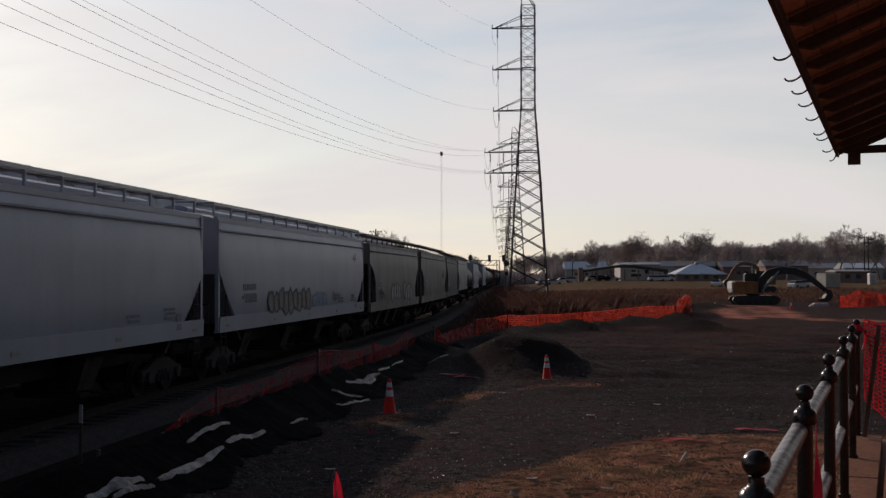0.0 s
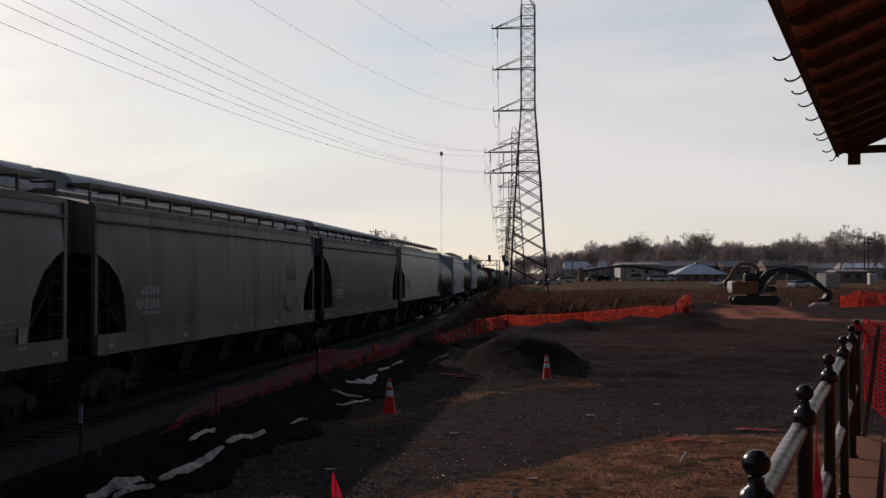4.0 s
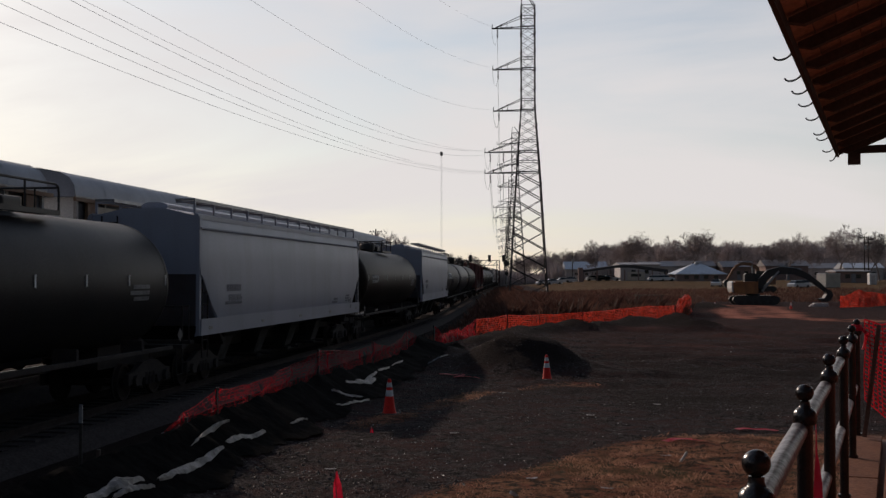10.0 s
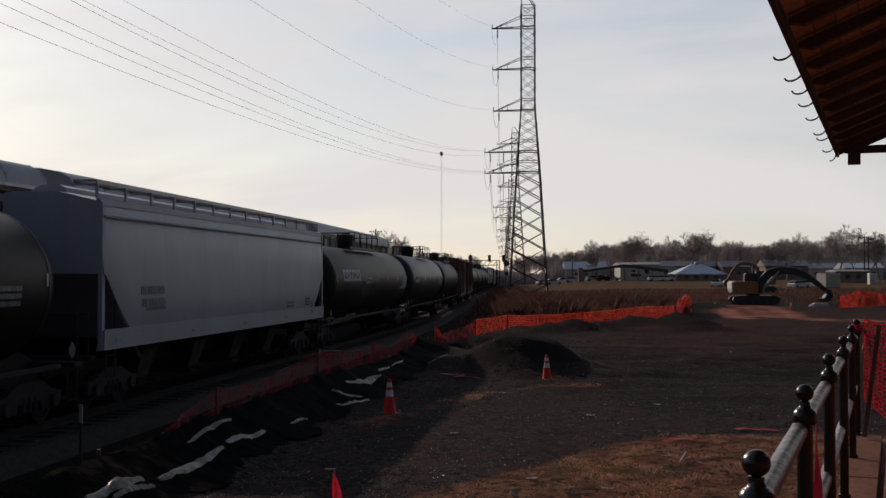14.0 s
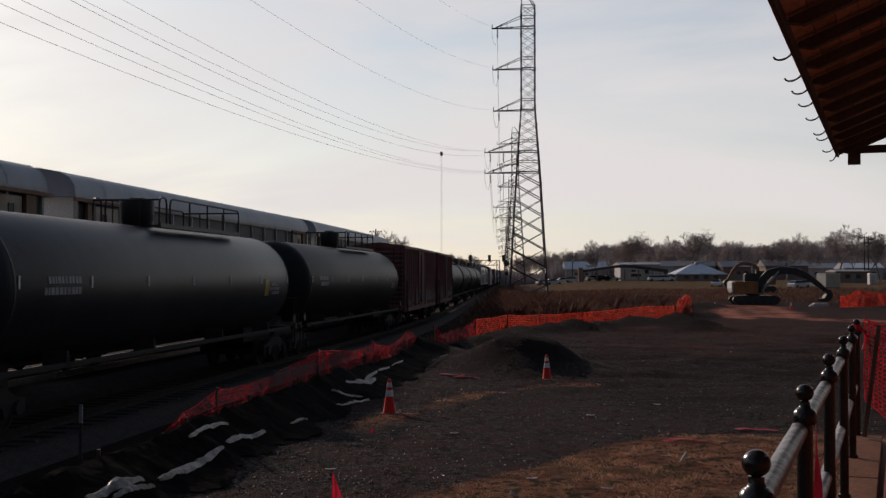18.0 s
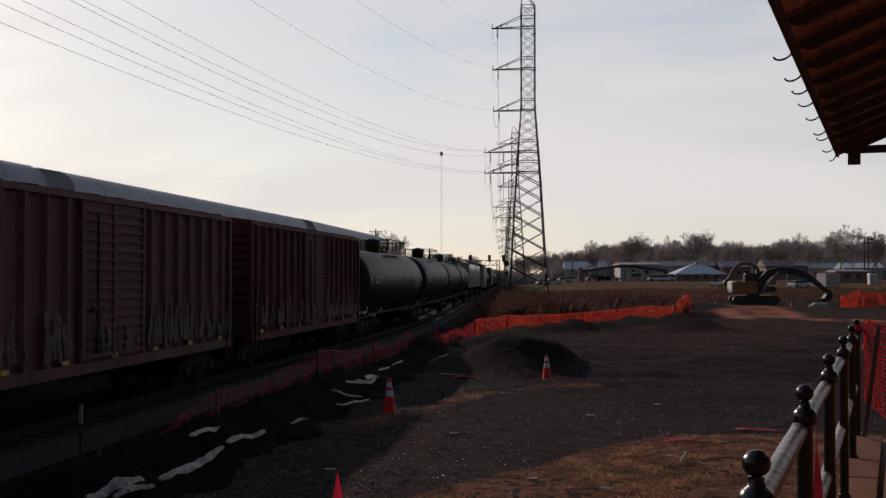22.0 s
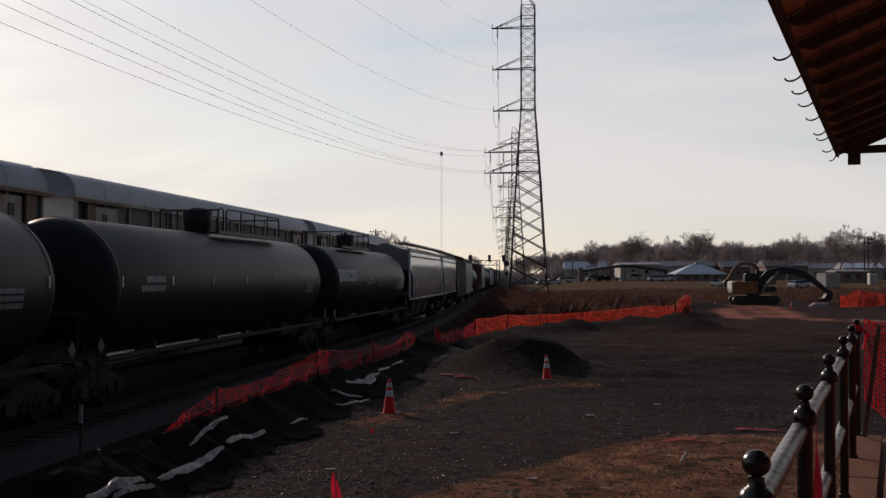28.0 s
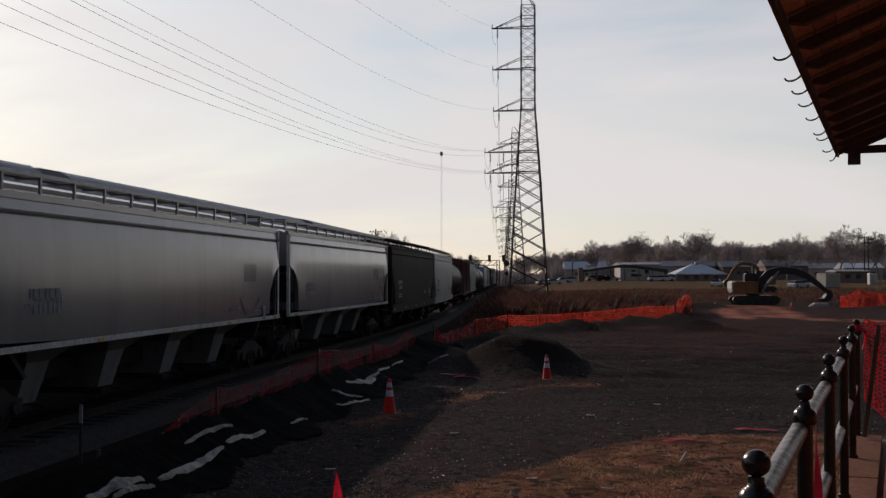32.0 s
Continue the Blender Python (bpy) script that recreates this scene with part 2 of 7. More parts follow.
M["oak_leaf"] = surf("hazed_dry_leaves", (0.36, 0.275, 0.24), (0.28, 0.215, 0.19), 0.8, 0, 0.3, 4, 0.0, rand=0.3)
M["stone"] = surf("crushed_stone", (0.055, 0.05, 0.05), (0.02, 0.0175, 0.017), 0.6, 0, 8, 40, 0.2, vary=0.6, spec=0.3)
M["pole"] = surf("utility_pole_timber", (0.07, 0.055, 0.045), (0.05, 0.04, 0.033), 0.85, 0, 1, 12, 0.1)
M["car_white"] = surf("white_car_body", (0.7, 0.7, 0.7), (0.66, 0.66, 0.66), 0.25, 0.0, 1, 12, 0.0, vary=0.03)
M["soil"] = surf("dark_soil_heap", (0.035, 0.028, 0.026), (0.055, 0.04, 0.034), 0.95, 0, 2.5, 14, 0.8, vary=0.5, spec=0.1)


def film(name, colour, through_share=0.5, rough=0.5, low=0.7, grain=3.0):
    """Thin plastic that lets light through."""
    m = bpy.data.materials.new(name)
    m.use_nodes = True
    t = m.node_tree
    b = t.nodes["Principled BSDF"]
    out = t.nodes["Material Output"]
    tc = t.nodes.new("ShaderNodeTexCoord")
    n = t.nodes.new("ShaderNodeTexNoise")
    n.inputs["Scale"].default_value = grain
    n.inputs["Detail"].default_value = 5.0
    t.links.new(tc.outputs["Object"], n.inputs["Vector"])
    mixn = t.nodes.new("ShaderNodeMix")
    mixn.data_type = "RGBA"
    mixn.inputs["A"].default_value = (*[c * low for c in colour], 1)
    mixn.inputs["B"].default_value = (*colour, 1)
    spread = t.nodes.new("ShaderNodeMapRange")
    spread.inputs["From Min"].default_value, spread.inputs["From Max"].default_value = 0.36, 0.64
    t.links.new(n.outputs["Fac"], spread.inputs["Value"])
    t.links.new(spread.outputs["Result"], mixn.inputs["Factor"])
    t.links.new(mixn.outputs["Result"], b.inputs["Base Color"])
    b.inputs["Roughness"].default_value = rough
    tr = t.nodes.new("ShaderNodeBsdfTranslucent")
    t.links.new(mixn.outputs["Result"], tr.inputs["Color"])
    ms = t.nodes.new("ShaderNodeMixShader")
    ms.inputs["Fac"].default_value = through_share
    t.links.new(b.outputs["BSDF"], ms.inputs[1])
    t.links.new(tr.outputs["BSDF"], ms.inputs[2])
    t.links.new(ms.outputs["Shader"], out.inputs["Surface"])
    return m


M["netting"] = film("red_safety_netting", (0.55, 0.02, 0.032), 0.55, 0.22)
M["orange_netting"] = film("orange_safety_netting", (0.66, 0.07, 0.04), 0.5, 0.3)
M["box_pale"] = surf("pale_container_paint", (0.62, 0.56, 0.48), (0.52, 0.47, 0.4), 0.5, 0, 1, 12, 0.0)
M["pink"] = film("pink_marker_film", (0.85, 0.04, 0.1), 0.5, 0.4)
M["grass"] = film("winter_grass_blade", (0.56, 0.3, 0.2), 0.5, 0.8, 0.25, 1.6)
M["brush"] = film("dry_weeds", (0.15, 0.075, 0.055), 0.45, 0.8, 0.4, 0.5)
M["tank_band"] = surf("worn_tank_band", (0.05, 0.045, 0.043), (0.02, 0.018, 0.018), 0.5, 0, 3, 30, 0.05, vary=0.3, spec=0.3)
M["bright_marks"] = surf("white_block_paint", (0.62, 0.62, 0.62), (0.5, 0.5, 0.5), 0.6, 0, 5, 40, 0.0)
# pale tone for the chips that act as glints, and for litter
M["chip"] = surf("pale_glint_and_litter", (0.42, 0.4, 0.39), (0.2, 0.18, 0.17), 0.45, 0, 8, 40, 0.1, vary=0.5)
M["bay_dark"] = surf("dark_bay_paint", (0.09, 0.085, 0.085), (0.035, 0.032, 0.03), 0.8, 0, 1.6, 25, 0.1, vary=0.3, spec=0.1)
M["dark_spray"] = surf("dark_spray_paint", (0.045, 0.045, 0.055), (0.1, 0.1, 0.12), 0.6, 0, 5, 40, 0.0)
M["tan_machine"] = surf("dusty_tan_machine_paint", (0.26, 0.15, 0.095), (0.2, 0.11, 0.07), 0.7, 0, 1.5, 30, 0.05, vary=0.15, spec=0.2)
M["shrub"] = film("dark_shrub_stems", (0.1, 0.05, 0.038), 0.4, 0.8)

# ---- mesh helpers ----


def box(bm, size, at=(0, 0, 0), m=None, bevel=0.0):
    """A box of that size about at, optionally turned by m and bevelled."""
    mat4 = Matrix.Translation(at) @ (m or Matrix.Identity(4)) @ Matrix.Diagonal((*size, 1))
    made = bmesh.ops.create_cube(bm, size=1, matrix=mat4)
    if bevel:
        edges = list({e for v in made["verts"] for e in v.link_edges})
        bmesh.ops.bevel(bm, geom=edges, offset=bevel, segments=2, affect="EDGES", profile=0.6)


def bar(bm, a, b, r, seg=6, r2=None):
    """A round or tapered bar from a to b."""
    a, b = Vector(a), Vector(b)
    q = (b - a).to_track_quat("Z", "Y").to_matrix().to_4x4()
    bmesh.ops.create_cone(bm, cap_ends=True, segments=seg, radius1=r, radius2=r if r2 is None else r2, depth=(b - a).length,
                          matrix=Matrix.Translation((a + b) / 2) @ q)


def run(bm, points, r, seg=6):
    """One bent tube through the points."""
    pts = [Vector(p) for p in points]
    rings = []
    for i, p in enumerate(pts):
        d = (pts[min(i + 1, len(pts) - 1)] - pts[max(i - 1, 0)]).normalized()
        u = Vector((0.31, 0.87, 0.38))
        u = (u - d * u.dot(d)).normalized()
        v = d.cross(u)
        rings.append([p + (u * math.cos(2 * math.pi * k / seg) + v * math.sin(2 * math.pi * k / seg)) * r for k in range(seg)])
    loft(bm, rings)


def flat(bm, a, b, w, d):
    """A rectangular bar from a to b, w wide across, d deep."""
    a, b = Vector(a), Vector(b)
    q = (b - a).to_track_quat("Z", "Y").to_matrix().to_4x4()
    box(bm, (w, d, (b - a).length), (a + b) / 2, q)


def prism(bm, outline, axis, lo, hi):
    """A closed outline of (u, v) pulled along an axis: 'x' takes (y, z), 'y' takes (x, z), 'z' takes (x, y)."""
    def spot(u, v, w):
        return {"x": (w, u, v), "y": (u, w, v), "z": (u, v, w)}[axis]
    lo_v = [bm.verts.new(spot(u, v, lo)) for u, v in outline]
    hi_v = [bm.verts.new(spot(u, v, hi)) for u, v in outline]
    n = len(outline)
    bm.faces.new(lo_v)
    bm.faces.new(hi_v[::-1])
    for i in range(n):
        bm.faces.new((lo_v[i], hi_v[i], hi_v[(i + 1) % n], lo_v[(i + 1) % n]))


def loft(bm, rings, closed=True, caps=True):
    """Skin between rings of equally many points."""
    vs = [[bm.verts.new(p) for p in r] for r in rings]
    n = len(vs[0])
    for a, b in zip(vs, vs[1:]):
        for i in range(n if closed else n - 1):
            j = (i + 1) % n
            bm.faces.new((a[i], b[i], b[j], a[j]))
    if caps:
        bm.faces.new(vs[0])
        bm.faces.new(vs[-1][::-1])
    return vs


def lathe(bm, profile, seg=20, at=(0, 0, 0), axis="z"):
    """A profile of (radius, height) turned about an axis."""
    rings = []
    for r, h in profile:
        ring = []
        for i in range(seg):
            a = 2 * math.pi * i / seg
            c, s = r * math.cos(a), r * math.sin(a)
            ring.append((at[0] + (h if axis == "x" else c), at[1] + (c if axis == "x" else s), at[2] + (s if axis == "x" else h)))
        rings.append(ring)
    loft(bm, rings)


def mesh_of(name, bm, material, smooth=False):
    bmesh.ops.recalc_face_normals(bm, faces=bm.faces)
    me = bpy.data.meshes.new(name)
    bm.to_mesh(me)
    bm.free()
    me.materials.append(material)
    if smooth:
        me.shade_smooth()
        me.set_sharp_from_angle(angle=radians(35))
    return me


def part(name, bm, material, parent=None, label="", smooth=False, at=None):
    """Links a bmesh (or a ready mesh) as one mesh object, under a parent if given."""
    me = bm if isinstance(bm, bpy.types.Mesh) else mesh_of(name, bm, material, smooth)
    ob = new(name, me)
    if parent is not None:
        ob.parent = parent
    if at is not None:
        ob.matrix_basis = at
    if label:
        ob["label"] = label
    return ob


CACHE = {}


def shared(key, make, material, smooth=False):
    """One mesh for all alike parts."""
    if key not in CACHE:
        bm = bmesh.new()
        make(bm)
        CACHE[key] = mesh_of(key.split("|")[0], bm, material, smooth)
    return CACHE[key]


def empty(name, m, label, category, group=""):
    ob = new(name)
    ob.empty_display_size = 0.2
    ob.matrix_basis = m
    return tagged(ob, label, category, group)


def hash01(*k):
    return random.Random(repr(k)).random()


# ---- plan ----
F_TURN = 7.54          # bearing of the straight track, degrees east of +y
TRACK_OFF = 11.56      # the near track passes that far west of the camera, along x
S_BEND, BEND_R, BEND_LEN = 48.0, 650.0, 44.0
SPEED = 11.34
YARD = 4.3             # to the second track
YARD_Z = 0.15


def track(s, off=0.0):
    """Place and bearing on the near track's centre line, s metres along it; off metres to the west."""
    a = radians(F_TURN)
    x, y = s * math.sin(a) - TRACK_OFF, s * math.cos(a)
    if s > S_BEND:
        b = min(s - S_BEND, BEND_LEN)
        x, y = S_BEND * math.sin(a) - TRACK_OFF, S_BEND * math.cos(a)
        turn = b / BEND_R
        # arc to the west
        cx, cy = x - BEND_R * math.cos(a), y + BEND_R * math.sin(a)
        a2 = a - turn
        x, y = cx + BEND_R * math.cos(a2), cy - BEND_R * math.sin(a2)
        a = a2
        rest = s - S_BEND - b
        x, y = x + rest * math.sin(a), y + rest * math.cos(a)
    return x - off * math.cos(a), y + off * math.sin(a), a


def beside(x, y):
    """Distance east of the near track's centre line."""
    s = y / math.cos(radians(F_TURN))
    for _ in range(3):
        px, py, a = track(s)
        s += (x - px) * math.sin(a) + (y - py) * math.cos(a)
    px, py, a = track(s)
    return (x - px) * math.cos(a) - (y - py) * math.sin(a)


def smooth01(v, lo, hi):
    u = max(0.0, min(1.0, (v - lo) / (hi - lo)))
    return u * u * (3 - 2 * u)


HEAPS = ((2.35, 33.6, 1.7, 0.8), (3.5, 33.9, 1.5, 0.22), (1.0, 34.6, 1.7, 0.3), (12.4, 59.5, 1.0, 0.6), (13.1, 57.8, 0.9, 0.45), (13.9, 57.2, 0.8, 0.25), (11.4, 58.5, 2.2, 0.3), (25.5, 62.5, 3.0, 0.2), (21.5, 70.0, 2.6, 0.2), (-0.6, 38.5, 2.2, 0.35), (29.5, 66.0, 3.0, 0.25), (44.0, 108.0, 3.5, 0.6), (50.0, 107.0, 4.0, 0.7), (24.0, 104.0, 3.0, 0.7))
BERM = ((1.5, 44.0), (3.6, 51.5), (5.5, 55.0), (7.9, 57.0), (12.1, 63.0), (13.8, 66.0))


def seg_dist(x, y, p, q):
    dx, dy = q[0] - p[0], q[1] - p[1]
    u = max(0.0, min(1.0, ((x - p[0]) * dx + (y - p[1]) * dy) / (dx * dx + dy * dy)))
    return math.hypot(x - p[0] - u * dx, y - p[1] - u * dy)


def heaped(x, y):
    """Height of spoil heaped at a place."""
    z = 0.0
    for hx, hy, r, h in HEAPS:
        q = ((x - hx) ** 2 + (y - hy) ** 2) / (r * r)
        if q < 4:
            z += h * math.exp(-1.3 * q * q ** 0.25) * (1 + 0.12 * noise.noise((x * 1.3, y * 1.3, 7)))
    if 41 < y < 70 and x < 20:
        d = min(seg_dist(x, y, p, q) for p, q in zip(BERM, BERM[1:]))
        if d < 2.5:
            z += 0.5 * math.exp(-1.1 * d * d) * (1 + 0.4 * noise.noise((x * 0.9, y * 0.9, 9)))
    return z


CREST = 5.6            # the silt berm's crest, that far east of the near track


def crest_at(y):
    """East offset of the silt berm's crest."""
    return y * math.tan(radians(F_TURN)) - TRACK_OFF + CREST / math.cos(radians(F_TURN))


def bermed(x, y, d):
    """Height of the silt berm beside the track."""
    if not (8 < y < 47 and 3.2 < d < 8.0):
        return 0.0
    top = 0.56 * smooth01(y, 8, 12) - 0.2 * smooth01(y, 25, 31) - 0.36 * smooth01(y, 36, 45)
    u = (d - CREST) / (0.85 if d < CREST else 0.72)
    return top * math.exp(-u * u) * (1 + 0.14 * noise.noise((x * 1.1, y * 1.1, 81)))


def land(x, y, heaps=True):
    """Height of the ground."""
    d = beside(x, y) if y > -300 else 10.0
    z = -0.45 + 0.55 * smooth01(d, 2.6, 6.5) if d > 0 else -0.45
    if y > 60:
        z = z - 0.45 * smooth01(y, 60, 120) * smooth01(d, 4, 12)
    if y > 135:
        z += 2.0 * smooth01(y, 135, 300) * smooth01(d, 4, 30)
    near = smooth01(d, 4.2, 6.0) * (1 - smooth01(y, 60, 110))
    z += near * 0.05 * noise.noise((x * 0.5, y * 0.5, 0)) + near * 0.035 * noise.noise((x * 1.9, y * 1.9, 3)) + near * 0.02 * noise.noise((x * 0.9 + 5, y * 0.25, 6))
    rough = smooth01(y, 22, 32) * (1 - smooth01(y, 66, 100)) * smooth01(d, 7.0, 10.0)
    if rough > 0:
        z += rough * (0.17 * noise.noise((x * 0.33, y * 0.8, 41)) + 0.06 * noise.noise((x * 0.9, y * 1.6, 43)))
    if heaps:
        z += heaped(x, y)
    return z + bermed(x, y, d)


# the depot's axes: along the platform and across it
PSI = math.atan(0.399)
ALONG, ACROSS = Vector((math.sin(PSI), math.cos(PSI), 0)), Vector((math.cos(PSI), -math.sin(PSI), 0))


def dep(a, c, z):
    """A point a metres along the platform from the camera and c metres across it."""
    p = ALONG * a + ACROSS * c
    return Vector((p.x, p.y, z))


DEPOT = Matrix(((ALONG.x, -ACROSS.x, 0, 0), (ALONG.y, -ACROSS.y, 0, 0), (0, 0, 1, 0), (0, 0, 0, 1)))

# ---- ground ----


def ground_material():
    m = bpy.data.materials.new("ground_soil")
    m.use_nodes = True
    t = m.node_tree
    b = t.nodes["Principled BSDF"]
    b.inputs["Roughness"].default_value = 0.9
    b.inputs["Specular IOR Level"].default_value = 0.03
    tc = t.nodes.new("ShaderNodeTexCoord")
    at = t.nodes.new("ShaderNodeVertexColor")
    at.layer_name = "zones"
    sep = t.nodes.new("ShaderNodeSeparateColor")
    t.links.new(at.outputs["Color"], sep.inputs["Color"])

    def nz(scale, detail=6.0, rough=0.6):
        n = t.nodes.new("ShaderNodeTexNoise")
        n.inputs["Scale"].default_value, n.inputs["Detail"].default_value, n.inputs["Roughness"].default_value = scale, detail, rough
        t.links.new(tc.outputs["Object"], n.inputs["Vector"])
        return n.outputs["Fac"]

    def mixc(fac, a, b_):
        x = t.nodes.new("ShaderNodeMix")
        x.data_type = "RGBA"
        for key, v in (("A", a), ("B", b_)):
            if isinstance(v, tuple):
                x.inputs[key].default_value = (*v, 1)
            else:
                t.links.new(v, x.inputs[key])
        t.links.new(fac, x.inputs["Factor"])
        return x.outputs["Result"]

    def ramp(v, lo, hi, a=0.0, b_=1.0):
        r = t.nodes.new("ShaderNodeMapRange")
        for key, val in (("From Min", lo), ("From Max", hi), ("To Min", a), ("To Max", b_)):
            r.inputs[key].default_value = val
        t.links.new(v, r.inputs["Value"])
        return r.outputs["Result"]

    def math2(op, a, b_):
        n = t.nodes.new("ShaderNodeMath")
        n.operation = op
        for i, v in enumerate((a, b_)):
            if isinstance(v, (int, float)):
                n.inputs[i].default_value = v
            else:
                t.links.new(v, n.inputs[i])
        return n.outputs[0]

    big, mid, fine = nz(0.35), nz(1.7), nz(28.0, 4.0)
    vor = t.nodes.new("ShaderNodeTexVoronoi")
    vor.inputs["Scale"].default_value = 24.0
    t.links.new(tc.outputs["Object"], vor.inputs["Vector"])
    stone = mixc(ramp(vor.outputs["Color"], 0.2, 0.8), (0.022, 0.0175, 0.017), (0.08, 0.066, 0.065))
    patch = nz(6.0, 5.0, 0.65)
    stone = mixc(ramp(patch, 0.42, 0.6), stone, (0.012, 0.0095, 0.009))
    stone = mixc(ramp(mid, 0.45, 0.62), stone, (0.05, 0.026, 0.024))
    grass = mixc(ramp(fine, 0.35, 0.65), (0.34, 0.16, 0.09), (0.18, 0.1, 0.055))
    grass = mixc(ramp(mid, 0.4, 0.6), grass, (0.17, 0.065, 0.042))
    grass = mixc(ramp(patch, 0.47, 0.56), grass, (0.045, 0.03, 0.02))
    grass = mixc(ramp(big, 0.5, 0.62, 0.0, 0.55), grass, (0.06, 0.06, 0.025))
    dirt = mixc(ramp(big, 0.35, 0.65), (0.07, 0.031, 0.027), (0.036, 0.02, 0.018))
    dirt = mixc(ramp(mid, 0.5, 0.7), dirt, (0.032, 0.018, 0.016))
    dirt = mixc(ramp(sep.outputs["Green"], 0.62, 0.95), dirt, mixc(ramp(mid, 0.4, 0.62), (0.5, 0.2, 0.135), (0.3, 0.115, 0.08)))
    field = mixc(ramp(big, 0.35, 0.65), (0.17, 0.1, 0.06), (0.1, 0.062, 0.035))
    field = mixc(ramp(patch, 0.45, 0.6, 0.0, 0.7), field, (0.11, 0.085, 0.035))

    def mask(ch, soft=0.16):
        v = math2("ADD", sep.outputs[ch], math2("MULTIPLY", math2("SUBTRACT", mid, 0.5), 0.9))
        return ramp(v, 0.5 - soft, 0.5 + soft)

    c = mixc(mask("Red"), stone, grass)
    c = mixc(mask("Green"), c, dirt)
    c = mixc(mask("Blue", 0.2), c, field)
    soil = mixc(ramp(fine, 0.35, 0.65), (0.017, 0.0125, 0.0115), (0.032, 0.023, 0.02))
    av = math2("ADD", at.outputs["Alpha"], math2("MULTIPLY", math2("SUBTRACT", mid, 0.5), 0.6))
    c = mixc(ramp(av, 0.3, 0.7), c, soil)
    t.links.new(c, b.inputs["Base Color"])
    bn = t.nodes.new("ShaderNodeBump")
    bn.inputs["Strength"].default_value, bn.inputs["Distance"].default_value = 0.9, 0.05
    t.links.new(math2("ADD", math2("ADD", vor.outputs["Distance"], fine), math2("MULTIPLY", patch, 2.5)), bn.inputs["Height"])
    t.links.new(bn.outputs["Normal"], b.inputs["Normal"])
    return m


def steps(dense_lo, dense_hi, pitch, lo, hi, grow=1.16):
    out = list(np.arange(dense_lo, dense_hi, pitch))
    p, v = pitch, dense_hi
    while v < hi:
        out.append(v)
        p *= grow
        v += p
    out.append(hi)
    p, v, pre = pitch, dense_lo, []
    while v > lo:
        p *= grow
        v -= p
        pre.append(max(v, lo))
    return pre[::-1] + out


VERGE = ((-1.75, 20.4), (-0.95, 22.3), (0.6, 26.0), (2.4, 28.2), (3.6, 28.8))


# wheel tracks that curve through the red soil
HAUL = ((((31.0, 126.0), (26.0, 104.0), (22.3, 88.0), (20.4, 78.0), (20.8, 72.5), (24.0, 69.0), (29.0, 67.0)), 1.5),
        (((35.0, 124.0), (31.5, 108.0), (28.0, 92.0), (24.2, 79.0), (23.4, 73.5), (27.0, 70.5)), 1.3),
        (((33.0, 125.0), (28.8, 106.0), (25.2, 90.0), (22.6, 80.0), (24.6, 74.5), (30.0, 72.0)), 0.9))


def zones(x, y):
    """How much of dry grass, red soil, far field and darkened ground lies at a place."""
    d = beside(x, y)
    near = min(seg_dist(x, y, p, q) for p, q in zip(VERGE, VERGE[1:]))
    verge = (1 - smooth01(near, 0.1, 0.85)) * (0.55 + 0.35 * noise.noise((x * 0.7, y * 0.7, 5)))
    # the lawn beside the platform
    edge = -1.6 + 0.72 * (y - 12.5)
    lawn = smooth01(x, edge - 0.6, edge + 0.6) * (1 - smooth01(y, 18.5, 21.0)) if x > -3 else 0
    lawn = max(lawn, (1 - smooth01(y, 8.0, 12.5)) * smooth01(x, -3.0, -0.5))
    red = smooth01(y, 23, 40) * smooth01(x, 1.5, 7.0) * (1 - smooth01(y, 130, 165))
    swirl = 0.0
    if 60 < y < 132 and 10 < x < 40:
        swirl = max(1 - smooth01(min(seg_dist(x, y, p, q) for p, q in zip(way, way[1:])), w * 0.35, w) for way, w in HAUL)
    track_r = (0.57 + 0.14 * noise.noise((x * 0.16, y * 0.3, 71))) * red + 0.5 * red * swirl * (0.7 + 0.5 * noise.noise((x * 0.5, y * 0.4, 72)))
    field = smooth01(y, 152, 180) * smooth01(d, 8, 20)
    field = max(field, smooth01(y, 72, 86) * (1 - smooth01(x, 8 + 0.06 * y, 20)) * smooth01(d, 6, 10) * (0.35 if y < 150 else 0.8))
    # darker tone on the heaps and on all ground close to the track
    spoil = max(min(1.0, heaped(x, y) * 2.2), 1 - smooth01(d, 5.2, 6.9)) if d > -9 else 0.2
    if 22 < y < 66 and d > 6:
        spoil = max(spoil, (0.34 + 0.5 * noise.noise((x * 0.12, y * 0.5, 31))) * (1 - 0.8 * smooth01(y, 42, 56)))
        spoil = max(spoil, (0.55 + 0.35 * noise.noise((x * 0.3, y * 0.3, 33))) * smooth01(y, 20, 24) * (1 - smooth01(y, 36, 46)) * smooth01(x, 2.6, 4.6))
    return max(verge, lawn), track_r, field, spoil


def build_ground():
    xs = steps(-8.0, 9.0, 0.3, -4200, 4200, 1.06)
    ys = steps(9.0, 42.0, 0.3, -400, 4600, 1.04)
    verts = [(x, y, land(x, y)) for y in ys for x in xs]
    nx = len(xs)
    faces = [(j * nx + i, j * nx + i + 1, (j + 1) * nx + i + 1, (j + 1) * nx + i) for j in range(len(ys) - 1) for i in range(nx - 1)]
    me = bpy.data.meshes.new("ground")
    me.from_pydata(verts, [], faces)
    layer = me.color_attributes.new("zones", "FLOAT_COLOR", "POINT")
    cols = np.array([zones(v[0], v[1]) for v in verts], dtype=np.float32)
    layer.data.foreach_set("color", cols.ravel())
    me.materials.append(ground_material())
    me.shade_smooth()
    tagged(new("ground", me), "dark gravel yard, red soil and dry winter grass", "ground", kind="structure")


build_ground()


def along_track(off, lo, hi, step):
    return [track(lo + i * step, off) for i in range(int((hi - lo) / step) + 1)]


